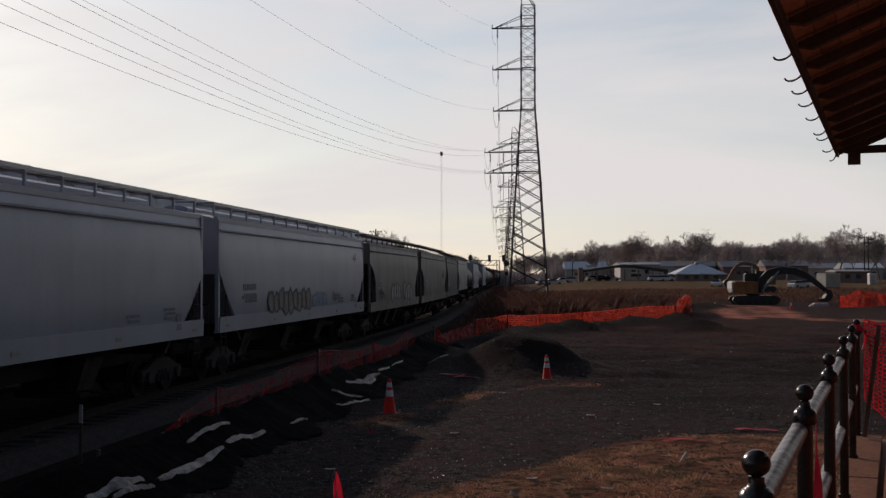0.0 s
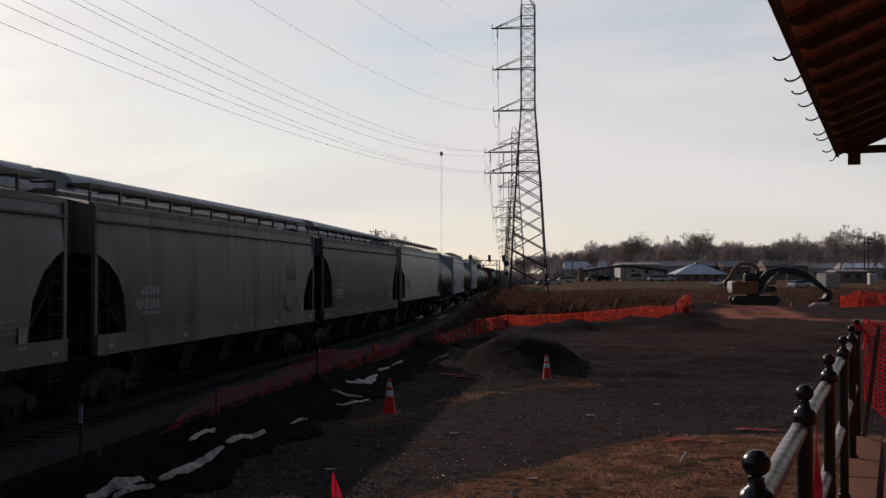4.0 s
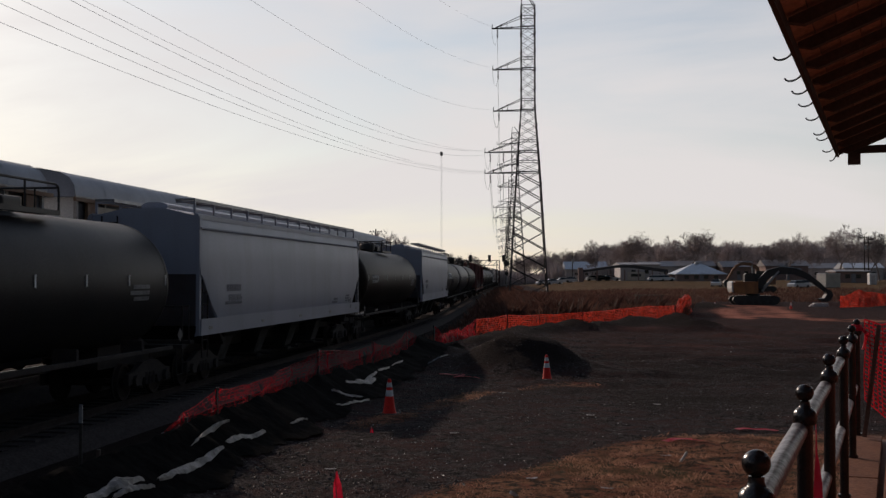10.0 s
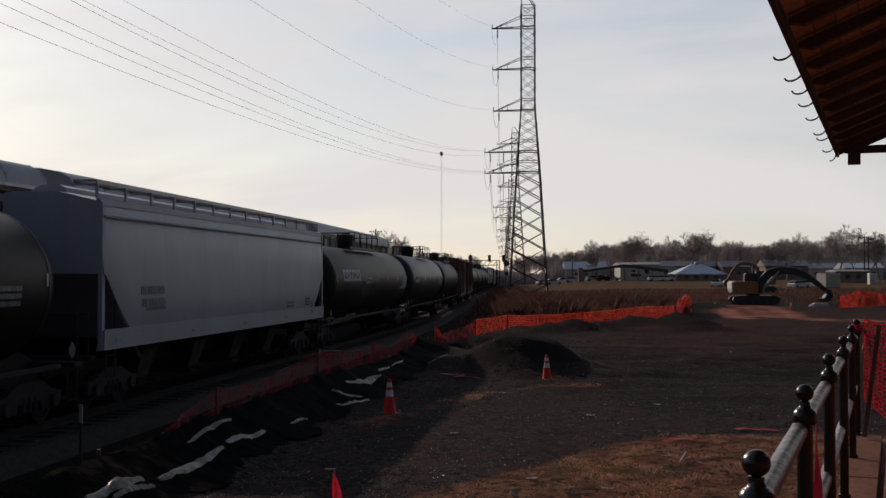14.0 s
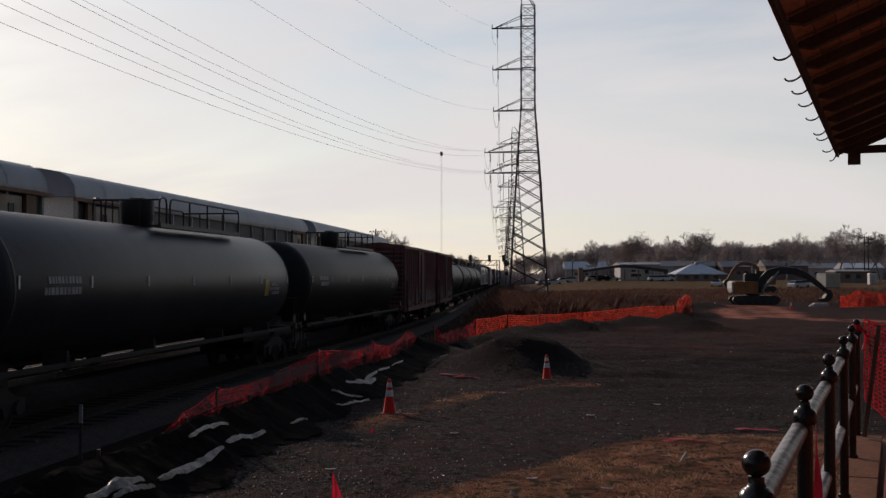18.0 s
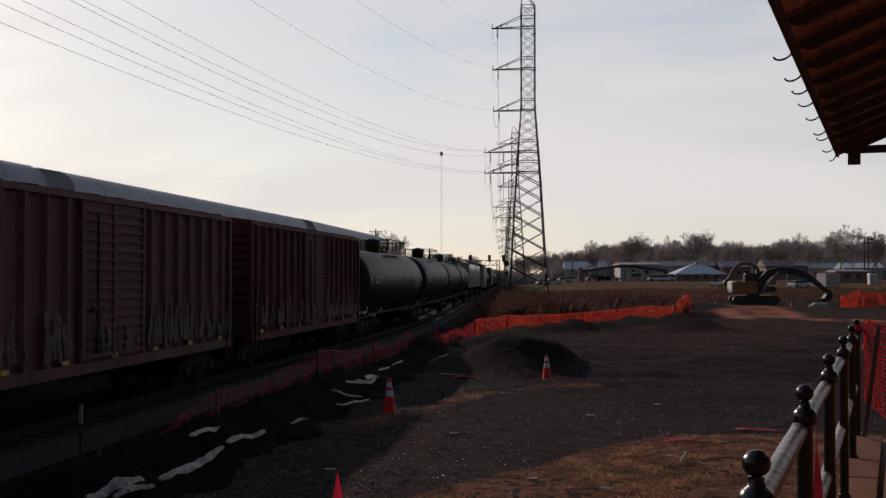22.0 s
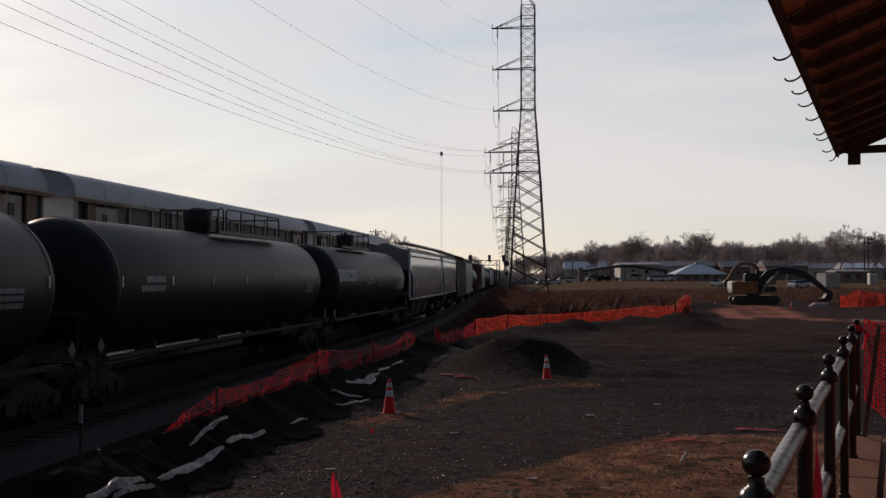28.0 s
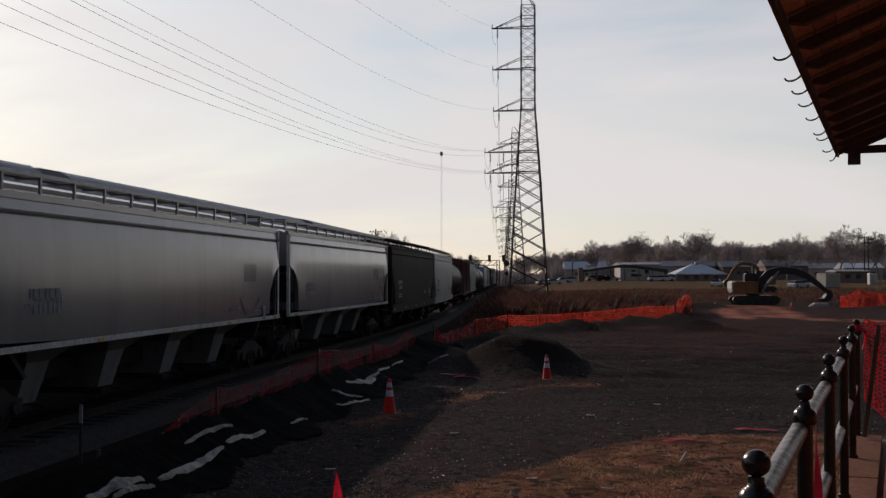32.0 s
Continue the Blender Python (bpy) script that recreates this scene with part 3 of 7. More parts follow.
def build_tracks():
    for off, word in ((0.0, "near"), (YARD, "far")):
        bm = bmesh.new()
        rings = []
        lift = YARD_Z if off else 0.0
        for x, y, a in along_track(off, -60, 560, 4):
            c, s = math.cos(a), math.sin(a)
            prof = ((-2.35, -0.62), (-1.55, -0.2), (1.55, -0.2), (2.35, -0.62))
            rings.append([(x + u * c, y - u * s, z + lift) for u, z in prof])
        loft(bm, rings)
        bed = part("ballast_bed", bm, M["ballast"])
        tagged(bed, "grimy grey crushed-stone ballast under the rails", "ballast", kind="structure")
        for side in (-1, 1):
            bm = bmesh.new()
            rings = []
            for x, y, a in along_track(off, -60, 560, 4):
                c, s = math.cos(a), math.sin(a)
                prof = [(0.07, -0.17), (0.07, -0.155), (0.012, -0.13), (0.012, -0.045), (0.036, -0.035), (0.036, 0.0)]
                prof = prof + [(-u, z) for u, z in prof[::-1]]
                rings.append([(x + (u + side * 0.753) * c, y - (u + side * 0.753) * s, z + lift) for u, z in prof])
            loft(bm, rings)
            r = part("rail", bm, M["polished_rail"] if off else M["rail"])
            tagged(r, "worn steel running rail on timber sleepers", "rail", "track rails", "structure")
    tie = shared("sleeper", lambda bm: box(bm, (2.6, 0.23, 0.16), bevel=0.01), M["tie"])
    base = tagged(new("sleepers"), "dark creosoted timber sleepers in ballast", "sleepers", kind="structure")
    for i in range(-20, 130):
        x, y, a = track(i * 0.6 + 4)
        part("sleeper", tie, None, base, at=pose(x, y, -0.245, 0, 0, -math.degrees(a)))


build_tracks()

# ---- railway cars ----
# a car's own space: +x towards its front, +y towards the depot, z up from the rail


def truck_parts(car, x):
    """One truck with its side frames and wheelsets."""
    def bolster(bm):
        box(bm, (0.4, 2.1, 0.3), (0, 0, 0.62), bevel=0.03)
    tr = part("truck", shared("truck", bolster, M["under"]), None, car, at=pose(x, 0, 0))

    def side(bm):
        prism(bm, [(-1.25, 0.36), (-1.25, 0.62), (-0.95, 0.66), (-0.45, 0.86), (0.45, 0.86), (0.95, 0.66), (1.25, 0.62), (1.25, 0.36), (0.95, 0.4), (0.5, 0.3), (0.42, 0.5), (-0.42, 0.5), (-0.5, 0.3), (-0.95, 0.4)], "y", -0.06, 0.06)
        for k in (-0.22, 0, 0.22):
            bar(bm, (k, 0.02, 0.32), (k, 0.02, 0.6), 0.075, 8)
        for k in (-0.9, 0.9):
            bar(bm, (k, -0.1, 0.46), (k, 0.14, 0.46), 0.13, 10)
    frame_me = shared("side_frame", side, M["under"])

    def wheels(bm):
        bar(bm, (0, -0.95, 0), (0, 0.95, 0), 0.08, 8)
        for s in (-1, 1):
            lathe_pts = [(0.1, s * 0.66), (0.42, s * 0.66), (0.44, s * 0.68), (0.45, s * 0.7), (0.42, s * 0.72), (0.415, s * 0.81), (0.36, s * 0.81), (0.33, s * 0.77), (0.15, s * 0.75), (0.1, s * 0.81)]
            rings = [[(r * math.cos(k * math.pi / 12), y, r * math.sin(k * math.pi / 12)) for k in range(24)] for r, y in lathe_pts]
            loft(bm, rings)
    wheel_me = shared("wheelset", wheels, M["rail"], True)
    for s in (-1, 1):
        part("side_frame", frame_me, None, tr, at=pose(0, s * 1.0, 0))
        part("wheelset", wheel_me, None, tr, at=pose(s * 0.9, 0, 0.42))


def couplers(car, length, sill=True):
    half = length / 2

    def knuckle(bm):
        box(bm, (0.75, 0.16, 0.18), (-0.4, 0, 0.88), bevel=0.03)
        box(bm, (0.28, 0.3, 0.28), (-0.13, 0.02, 0.88), bevel=0.06)
        run(bm, [(-0.7, 0.3, 0.8), (-0.4, 0.34, 0.5), (-0.05, 0.3, 0.36)], 0.025)
    me = shared("coupler", knuckle, M["under"])
    part("coupler", me, None, car, at=pose(half, 0, 0))
    part("coupler", me, None, car, at=pose(-half, 0, 0, 0, 0, 180))
    if sill:
        bm = bmesh.new()
        box(bm, (length - 1.3, 0.36, 0.4), (0, 0, 0.92), bevel=0.02)
        part("center_sill", bm, M["under"], car)


def ladder(bm, x, y, lo, hi, n, w=0.42, along="x"):
    d = (w / 2, 0) if along == "x" else (0, w / 2)
    for k in (-1, 1):
        bar(bm, (x + k * d[0], y + k * d[1], lo), (x + k * d[0], y + k * d[1], hi), 0.022, 5)
    for i in range(n):
        z = lo + (hi - lo) * (i + 0.5) / n
        bar(bm, (x - d[0], y - d[1], z), (x + d[0], y + d[1], z), 0.014, 5)


def stencil(bm, x, z, w, h, y, rows=2, rng=None, gaps=0.25):
    """Rows of plain bars for lettering that cannot be read."""
    rng = rng or random.Random(1)
    rh = h / (rows * 1.5)
    for r in range(rows):
        zz = z + h / 2 - rh * (0.5 + 1.5 * r)
        u = x - w / 2
        end = x + w / 2 - rng.random() * w * 0.3
        while u < end:
            bw = rh * (0.5 + 0.6 * rng.random())
            box(bm, (bw, 0.006, rh), (u + bw / 2, y, zz))
            u += bw + rh * gaps


def scrawl(bm, x, z, w, h, y, rng, strokes=7, thick=0.06):
    """Spray-paint scribble: loose strokes with no letters."""
    for i in range(strokes):
        cx = x - w / 2 + w * (i + 0.5) / strokes
        pts = [(cx + (rng.random() - 0.5) * w / strokes * 1.6, z - h / 2 + h * rng.random()) for _ in range(5)]
        for (ax, az), (bx, bz) in zip(pts, pts[1:]):
            L = math.hypot(bx - ax, bz - az)
            if L > 0.05:
                box(bm, (L + thick, 0.005, thick * (0.7 + 0.6 * rng.random())), ((ax + bx) / 2, y + rng.random() * 0.002, (az + bz) / 2), Matrix.Rotation(-math.atan2(bz - az, bx - ax), 4, "Y"))


def hopper(name, length, paint, label, panels=0, seed=1, extras=None, eave=4.3, curved=True, sill_paint=None, bays=3, top_bay=2.9, sill=0.98, sill_h=0.44, bay_paint=None, round_bay=0.0):
    """A covered hopper wagon."""
    rng = random.Random(seed)
    car = empty("covered_hopper_car", Matrix.Identity(4), label, "hopper car", "cars of the moving freight train")
    half = length / 2 - 0.65
    bm = bmesh.new()
    # the side sheets bulge a little; the ends step in above the open slope-sheet bays
    def ring(x, zb, inset=0.0):
        w = 1.55 - inset
        pts = []
        for z, f in ((zb, 0.955), (max(zb, 1.6), 0.985), (max(zb, 2.4), 1.0), (max(zb, 3.3), 0.985), (eave - 0.12, 0.95), (eave, 0.9)):
            pts.append((x, w * (f if curved else 0.98), z))
        pts += [(x, 0.55, eave + 0.2), (x, -0.55, eave + 0.2)]
        pts += [(x, -p[1], p[2]) for p in pts[5::-1]]
        return pts
    bay = round_bay or 1.55
    drop = top_bay - sill - 0.2
    edge = ((0.0, 0.0), (0.35, 0.1), (0.65, 0.24), (0.88, 0.46), (0.98, 0.75), (1.0, 1.0)) if round_bay else ((0.0, 0.0), (0.08, 0.06), (0.52, 0.54), (1.0, 1.0))
    rings = [ring(-half + bay * u, top_bay - drop * w, 0.02 if u == 0 else 0.0) for u, w in edge]
    n = 6
    for i in range(1, n):
        rings.append(ring(-half + bay + (2 * half - 2 * bay) * i / n, sill + 0.14))
    rings += [ring(half - bay * u, top_bay - drop * w, 0.02 if u == 0 else 0.0) for u, w in edge[::-1]]
    loft(bm, rings)
    part("body", bm, paint, car, smooth=True)
    # slope sheets inside the open end bays, in the dark underframe colour
    for s in (-1, 1):
        bm = bmesh.new()
        prism(bm, [(s * (half - 2.2), 1.0), (s * (half - 0.05), 2.9), (s * (half - 0.05), 2.98), (s * (half - 2.3), 1.05)], "y", -1.4, 1.4)
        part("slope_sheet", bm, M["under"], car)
        for k in (-1, 1):
            bm = bmesh.new()
            box(bm, (0.14, 0.1, eave - sill - 0.05), (s * (half - 0.03), k * 1.46, (eave + sill) / 2), bevel=0.012)
            part("end_post", bm, sill_paint or paint, car)
        bm = bmesh.new()
        ladder(bm, s * (half - 0.4), 1.5, 0.75, 3.2, 8)
        part("side_ladder", bm, M["under"], car)
        bm = bmesh.new()
        ladder(bm, s * (half + 0.06), -0.9 * s, 0.75, eave, 11, along="y")
        part("end_ladder", bm, M["under"], car)
        bm = bmesh.new()
        box(bm, (0.3, 2.7, 0.09), (s * (half + 0.1), 0, 1.18))
        run(bm, [(s * (half + 0.22), -1.3, 1.2), (s * (half + 0.22), -1.3, 2.1), (s * (half + 0.22), 1.3, 2.1), (s * (half + 0.22), 1.3, 1.2)], 0.022)
        part("end_platform", bm, M["under"], car)
    for k in (-1, 1):
        bm = bmesh.new()
        prism(bm, [(k * 1.36, sill), (k * 1.545, sill + 0.02), (k * 1.56, sill + sill_h), (k * 1.5, sill + sill_h)], "x", -half, half)
        part("side_sill", bm, sill_paint or paint, car)
        bm = bmesh.new()
        prism(bm, [(k * 1.38, eave - 0.07), (k * 1.475, eave - 0.09), (k * 1.475, eave + 0.03), (k * 1.36, eave + 0.07)], "x", -half - 0.05, half + 0.05)
        part("top_chord", bm, paint, car)
        if curved:
            bm = bmesh.new()
            prism(bm, [(k * 1.44, eave - 0.36), (k * 1.545, eave - 0.34), (k * 1.55, eave - 0.3), (k * 1.44, eave - 0.27)], "x", -half + 0.02, half - 0.02)
            part("eave_bead", bm, paint, car)
    # discharge gates, darker than the body where no bay paint is given
    for i in range(bays):
        x = -half + bay + 0.9 + (2 * half - 2 * bay - 1.8) * (i + 0.5) / bays
        wdt = (2 * half - 2 * bay - 1.8) / bays * 0.46
        bm = bmesh.new()
        loft(bm, [[(x + sx * w, sy * d, z) for sx, sy in ((-1, -1), (1, -1), (1, 1), (-1, 1))] for z, w, d in ((sill + 0.12, wdt * 0.8, 1.3), (0.45 + 0.5 * sill, 0.46, 0.85), (0.4, 0.38, 0.6))])
        part("discharge_hopper", bm, bay_paint or M["bay_dark"], car)
        bm = bmesh.new()
        box(bm, (1.0, 1.5, 0.1), (x, 0, 0.32), bevel=0.02)
        bar(bm, (x, -1.0, 0.36), (x, 1.0, 0.36), 0.04)
        part("outlet_gate", bm, M["under"], car)
    # running boards on brackets and the trough hatch
    for k in (-1, 1):
        bm = bmesh.new()
        prism(bm, [(k * 1.08 + u, eave + v) for u, v in ((-0.26, 0.37), (-0.23, 0.37), (-0.23, 0.405), (0.23, 0.405), (0.23, 0.37), (0.26, 0.37), (0.26, 0.445), (-0.26, 0.445))], "x", -half + 0.05, half - 0.05)
        part("running_board", bm, M["galv"] if paint in (M["white_car"], M["silver_car"]) else paint, car)
    nb = int(length / 1.5)
    for i in range(nb + 1):
        x = -half + 0.1 + (2 * half - 0.2) * i / nb
        def br(bm):
            prism(bm, [(1.345, 0.05), (1.345, 0.37), (0.83, 0.37), (0.83, 0.33), (1.295, 0.33), (1.295, 0.07)], "x", -0.03, 0.03)
        for turn in (0, 180):
            part("board_bracket", shared("board_bracket|" + paint.name, br, paint), None, car, at=pose(x, 0, eave, 0, 0, turn))
    bm = bmesh.new()
    prism(bm, [(-0.36, eave + 0.19), (-0.36, eave + 0.33), (-0.2, eave + 0.4), (0.2, eave + 0.4), (0.36, eave + 0.33), (0.36, eave + 0.19)], "x", -half + 0.7, half - 0.7)
    part("trough_hatch", bm, paint, car)
    for i in range(panels):
        x = -half + 1.4 + (2 * half - 2.8) * i / (panels - 1)
        bm = bmesh.new()
        box(bm, (0.1, 0.07, eave - 1.55), (x, 1.53, (eave + 1.35) / 2))
        box(bm, (0.1, 0.07, eave - 1.55), (x, -1.53, (eave + 1.35) / 2))
        part("side_rib", bm, paint, car)
    for x in (-half * 0.93, -half * 0.45, 0.0, half * 0.45, half * 0.93):
        bm = bmesh.new()
        box(bm, (0.26, 0.008, 0.08), (x, 1.566, sill + sill_h * 0.45))
        part("reflector", bm, M["reflector_yellow"] if seed in (7, 9, 25, 27) else M["cream_car"], car)
    truck_parts(car, half - 1.55)
    truck_parts(car, -half + 1.55)
    couplers(car, length)
    bm = bmesh.new()
    tone = M["dark_marks"] if paint in (M["white_car"], M["silver_car"], M["cream_car"]) else M["marks"]
    yb = 1.553
    stencil(bm, half - 2.6, 2.35, 1.3, 0.55, yb + 0.004, 2, rng)
    stencil(bm, half - 2.6, sill + 0.85, 1.5, 0.24, yb, 2, rng)
    stencil(bm, -half + 2.4, 1.95, 0.8, 0.3, yb, 3, rng)
    stencil(bm, -half + 4.6, 1.9, 0.9, 0.22, yb, 2, rng)
    box(bm, (0.28, 0.006, 0.4), (-half + 1.75, yb + 0.002, 1.75))
    tagged(part("stencilled_lettering", bm, tone, car, "faded stencilled lettering"), kind="stuff")
    if extras:
        extras(car, half, rng)
    return car


def swoosh(car, half, rng):
    """A dark blue arc and three letters' shapes on the side."""
    bm = bmesh.new()
    x0, z0, r = -half + 3.2, 2.55, 1.0
    for i in range(14):
        a0 = radians(205 + 130 * i / 14)
        a1 = radians(205 + 130 * (i + 1) / 14)
        th = 0.02 + 0.11 * math.sin(math.pi * (i + 0.5) / 14)
        ax, az, bx, bz = x0 + r * math.cos(a0), z0 + r * math.sin(a0) * 0.75, x0 + r * math.cos(a1), z0 + r * math.sin(a1) * 0.75
        box(bm, (math.hypot(bx - ax, bz - az) + 0.02, 0.006, th), ((ax + bx) / 2, 1.562, (az + bz) / 2), Matrix.Rotation(-math.atan2(bz - az, bx - ax), 4, "Y"))
    for k in (-0.45, 0.0, 0.4):
        for dx in (-0.1, 0.1):
            box(bm, (0.04, 0.006, 0.5), (x0 + k + dx, 1.56, 2.95))
    part("logo_arc", bm, M["blue_marks"], car, "dark blue painted arc")


def spray(x, z, w, h, colour, n=8, th=0.07):
    def add(car, half, rng):
        bm = bmesh.new()
        scrawl(bm, x, z, w, h, 1.566, rng, n, th)
        tagged(part("graffiti", bm, M[colour], car, "sprayed graffiti scribble"), kind="stuff")
    return add


def bubbles(x, z, w, h, line, fill, n):
    """Spray-paint tag: a row of swollen outlined shapes that spell nothing."""
    def add(car, half, rng):
        ink, body = bmesh.new(), bmesh.new()
        for i in range(n):
            cx = x - w / 2 + w * (i + 0.5) / n
            cz = z + (rng.random() - 0.5) * h * 0.2
            k = 9
            pts = []
            for j in range(k):
                a = 2 * math.pi * j / k
                r = 0.75 + 0.5 * rng.random()
                pts.append((cx + math.cos(a) * r * w / n * 0.62, cz + math.sin(a) * r * h * 0.5))
            prism(body, pts, "y", 1.562 + 0.0006 * i, 1.566 + 0.0006 * i)
            for (ax, az), (bx, bz) in zip(pts, pts[1:] + pts[:1]):
                L = math.hypot(bx - ax, bz - az)
                box(ink, (L + 0.03, 0.006, 0.05 + 0.05 * rng.random()), ((ax + bx) / 2, 1.572 + 0.0006 * i, (az + bz) / 2), Matrix.Rotation(-math.atan2(bz - az, bx - ax), 4, "Y"))
        tagged(part("graffiti", body, M[fill], car, "pale sprayed graffiti fill"), kind="stuff")
        tagged(part("graffiti_outline", ink, M[line], car, "dark sprayed graffiti outline"), kind="stuff")
    return add


def both(*fs):
    def add(car, half, rng):
        for f in fs:
            f(car, half, rng)
    return add


def wrap(bm, radius, cz, lift=0.006):
    """Lays flat marks, built about y = 0, on the tank's round side."""
    for v in bm.verts:
        outer = v.co.y > 0
        v.co.y = math.sqrt(max(0.01, radius ** 2 - (v.co.z - cz) ** 2)) + lift + (0.006 if outer else -0.004)


def tank(name, length, paint, label, radius=1.5, seed=1, rail_style=0, extras=None, yellow=False):
    """A tank car with its top platform and rails."""
    car = empty("tank_car", Matrix.Identity(4), label, "tank car", "cars of the moving freight train")
    rng = random.Random(seed)
    half = length / 2 - 0.75
    cz = 4.12 - radius
    prof = []
    for i in range(8):
        a = math.pi / 2 * i / 7
        prof.append((max(0.02, radius * math.sin(a)), -half + 0.75 * (1 - math.cos(a))))
    prof += [(radius, -half * 0.33), (radius, half * 0.33)]
    prof += [(r, -h) for r, h in prof[7::-1]]
    bm = bmesh.new()
    lathe(bm, prof, 40, (0, 0, cz), "x")
    part("tank_shell", bm, paint, car, smooth=True)
    for x in (-half + 0.78, half - 0.78):
        bm = bmesh.new()
        lathe(bm, [(radius - 0.01, -0.035), (radius + 0.008, -0.03), (radius + 0.008, 0.03), (radius - 0.01, 0.035)], 40, (x, 0, cz), "x")
        part("head_weld_band", bm, M["tank_band"], car, smooth=True)
    # saddles, side sills, steps
    for s in (-1, 1):
        bm = bmesh.new()
        prism(bm, [(s * (half - 2.4), 0.75), (s * (half + 0.55), 0.75), (s * (half + 0.55), 1.15), (s * (half - 0.4), 1.5), (s * (half - 2.4), 1.3)], "y", -0.5, 0.5)
        part("bolster_saddle", bm, M["under"], car)
        bm = bmesh.new()
        box(bm, (0.34, 2.9, 0.1), (s * (half + 0.45), 0, 1.12), bevel=0.01)
        for k in (-1, 1):
            run(bm, [(s * (half + 0.45), k * 1.4, 1.1), (s * (half + 0.45), k * 1.4, 0.45), (s * (half + 0.05), k * 1.4, 0.45), (s * (half + 0.05), k * 1.4, 1.1)], 0.022)
            run(bm, [(s * (half + 0.58), k * 1.35, 1.15), (s * (half + 0.58), k * 1.35, 2.1)], 0.02)
        run(bm, [(s * (half + 0.58), -1.35, 2.1), (s * (half + 0.58), 1.35, 2.1)], 0.02)
        part("end_platform", bm, M["under"], car)
    for k in (-1, 1):
        bm = bmesh.new()
        box(bm, (2 * half - 0.6, 0.1, 0.1), (0, k * 1.4, 1.14), bevel=0.015)
        for x in (-half * 0.7, -half * 0.25, half * 0.25, half * 0.7):
            box(bm, (0.1, 0.5, 0.3), (x, k * 1.2, 1.26))
        part("side_sill", bm, M["under"], car)
    # top platform with bent-tube railings in two lengths, and the manway housing
    lo, hi, gap, dome = ((-2.15, 0.6, None, 0.0), (-5.6, 0.7, 0.1, 0.0), (-3.4, 3.4, 0.9, 0.2), (-1.2, 4.8, 4.1, 0.1))[rail_style]
    bm = bmesh.new()
    lathe(bm, [(0.36, 3.95), (0.36, 4.15), (0.39, 4.2), (0.44, 4.7), (0.42, 4.77), (0.12, 4.8)] if rail_style else [(0.34, 3.95), (0.34, 4.2), (0.4, 4.22), (0.4, 4.45), (0.36, 4.52), (0.1, 4.55)], 20, (dome, 0, 0))
    part("manway_housing", bm, M["black_steel"], car, smooth=True)
    bm = bmesh.new()
    lathe(bm, [(0.2, 4.77), (0.2, 4.83), (0.05, 4.85)] if rail_style else [(0.2, 4.54), (0.2, 4.6), (0.05, 4.62)], 14, (dome, 0, 0))
    bar(bm, (dome - 0.42, 0, 4.5), (dome - 0.42, 0, 4.62), 0.05, 8)
    part("manway_cover", bm, M["black_steel"], car)
    for k in (-1, 1):
        bm = bmesh.new()
        box(bm, (hi - lo, 0.32, 0.04), ((hi + lo) / 2, k * 0.72, 4.1))
        box(bm, (hi - lo, 0.03, 0.1), ((hi + lo) / 2, k * 0.88, 4.11))
        part("top_platform", bm, M["black_steel"], car)
    zr = 4.8 if rail_style else 4.68
    lengths = [(lo, hi)] if gap is None else [(lo, gap - 0.12), (gap + 0.12, hi)]
    for k in (-1, 1):
        for u, v in lengths:
            bm = bmesh.new()
            y = k * 0.86
            run(bm, [(u, y, 4.08), (u, y, zr - 0.16), (u + 0.05, y, zr - 0.04), (u + 0.16, y, zr), (v - 0.16, y, zr), (v - 0.05, y, zr - 0.04), (v, y, zr - 0.16), (v, y, 4.08)], 0.026)
            n = max(1, round((v - u) / 1.3))
            for i in range(1, n):
                x = u + (v - u) * i / n
                bar(bm, (x, y, 4.08), (x, y, zr), 0.024, 6)
            part("guard_rail", bm, M["black_steel"], car)
    for x in (lo, hi):
        bm = bmesh.new()
        bar(bm, (x, -0.86, zr - 0.06), (x, 0.86, zr - 0.06), 0.024, 6)
        for k in (-0.35, 0.35):
            bar(bm, (x, k, 4.1), (x, k, zr - 0.06), 0.02, 6)
        part("end_guard_rail", bm, M["black_steel"], car)
    if rail_style == 0:
        bm = bmesh.new()
        box(bm, (0.75, 0.6, 0.26), (-1.15, 0.1, 4.27), bevel=0.06)
        bar(bm, (-1.15, 0.1, 4.3), (-1.15, 0.1, 4.5), 0.14, 10)
        part("safety_valve", bm, M["black_steel"], car)
    # reflective tape, stencils and placards
    n = 7
    for i in range(n):
        x = -half + 0.9 + (2 * half - 1.8) * i / (n - 1)
        def tape(bm):
            box(bm, (0.05, 0.012, 0.24), (0, 0, 0))
        part("reflector", shared("reflector_tape", tape, M["reflector"]), None, car, at=pose(x, radius + 0.008, cz + 0.12))
    bm = bmesh.new()
    stencil(bm, half - (2.6 if extras is None else 7.2), cz + 0.02, 1.5, 0.42, 0.0, 2, rng)
    wrap(bm, radius, cz)
    tagged(part("stencilled_lettering", bm, M["marks"], car, "white stencilled lettering"), kind="stuff")
    bm = bmesh.new()
    stencil(bm, -half + 2.4, cz - 0.18, 1.1, 0.4, 0.0, 3, rng)
    wrap(bm, radius, cz)
    tagged(part("stencilled_lettering", bm, M["marks"], car, "white stencilled lettering"), kind="stuff")
    for s in (-1, 1):
        bm = bmesh.new()
        box(bm, (0.24, 0.02, 0.24), (s * (half + 0.1), 1.47, 1.42), Matrix.Rotation(math.pi / 4, 4, "Y"))
        part("placard", bm, M["faded_marks"], car)
    if yellow:
        bm = bmesh.new()
        for q in range(3):
            box(bm, (0.42, 0.008, 0.17), (-half + 3.2, 0, cz + 0.05 - 0.17 * q))
        wrap(bm, radius, cz)
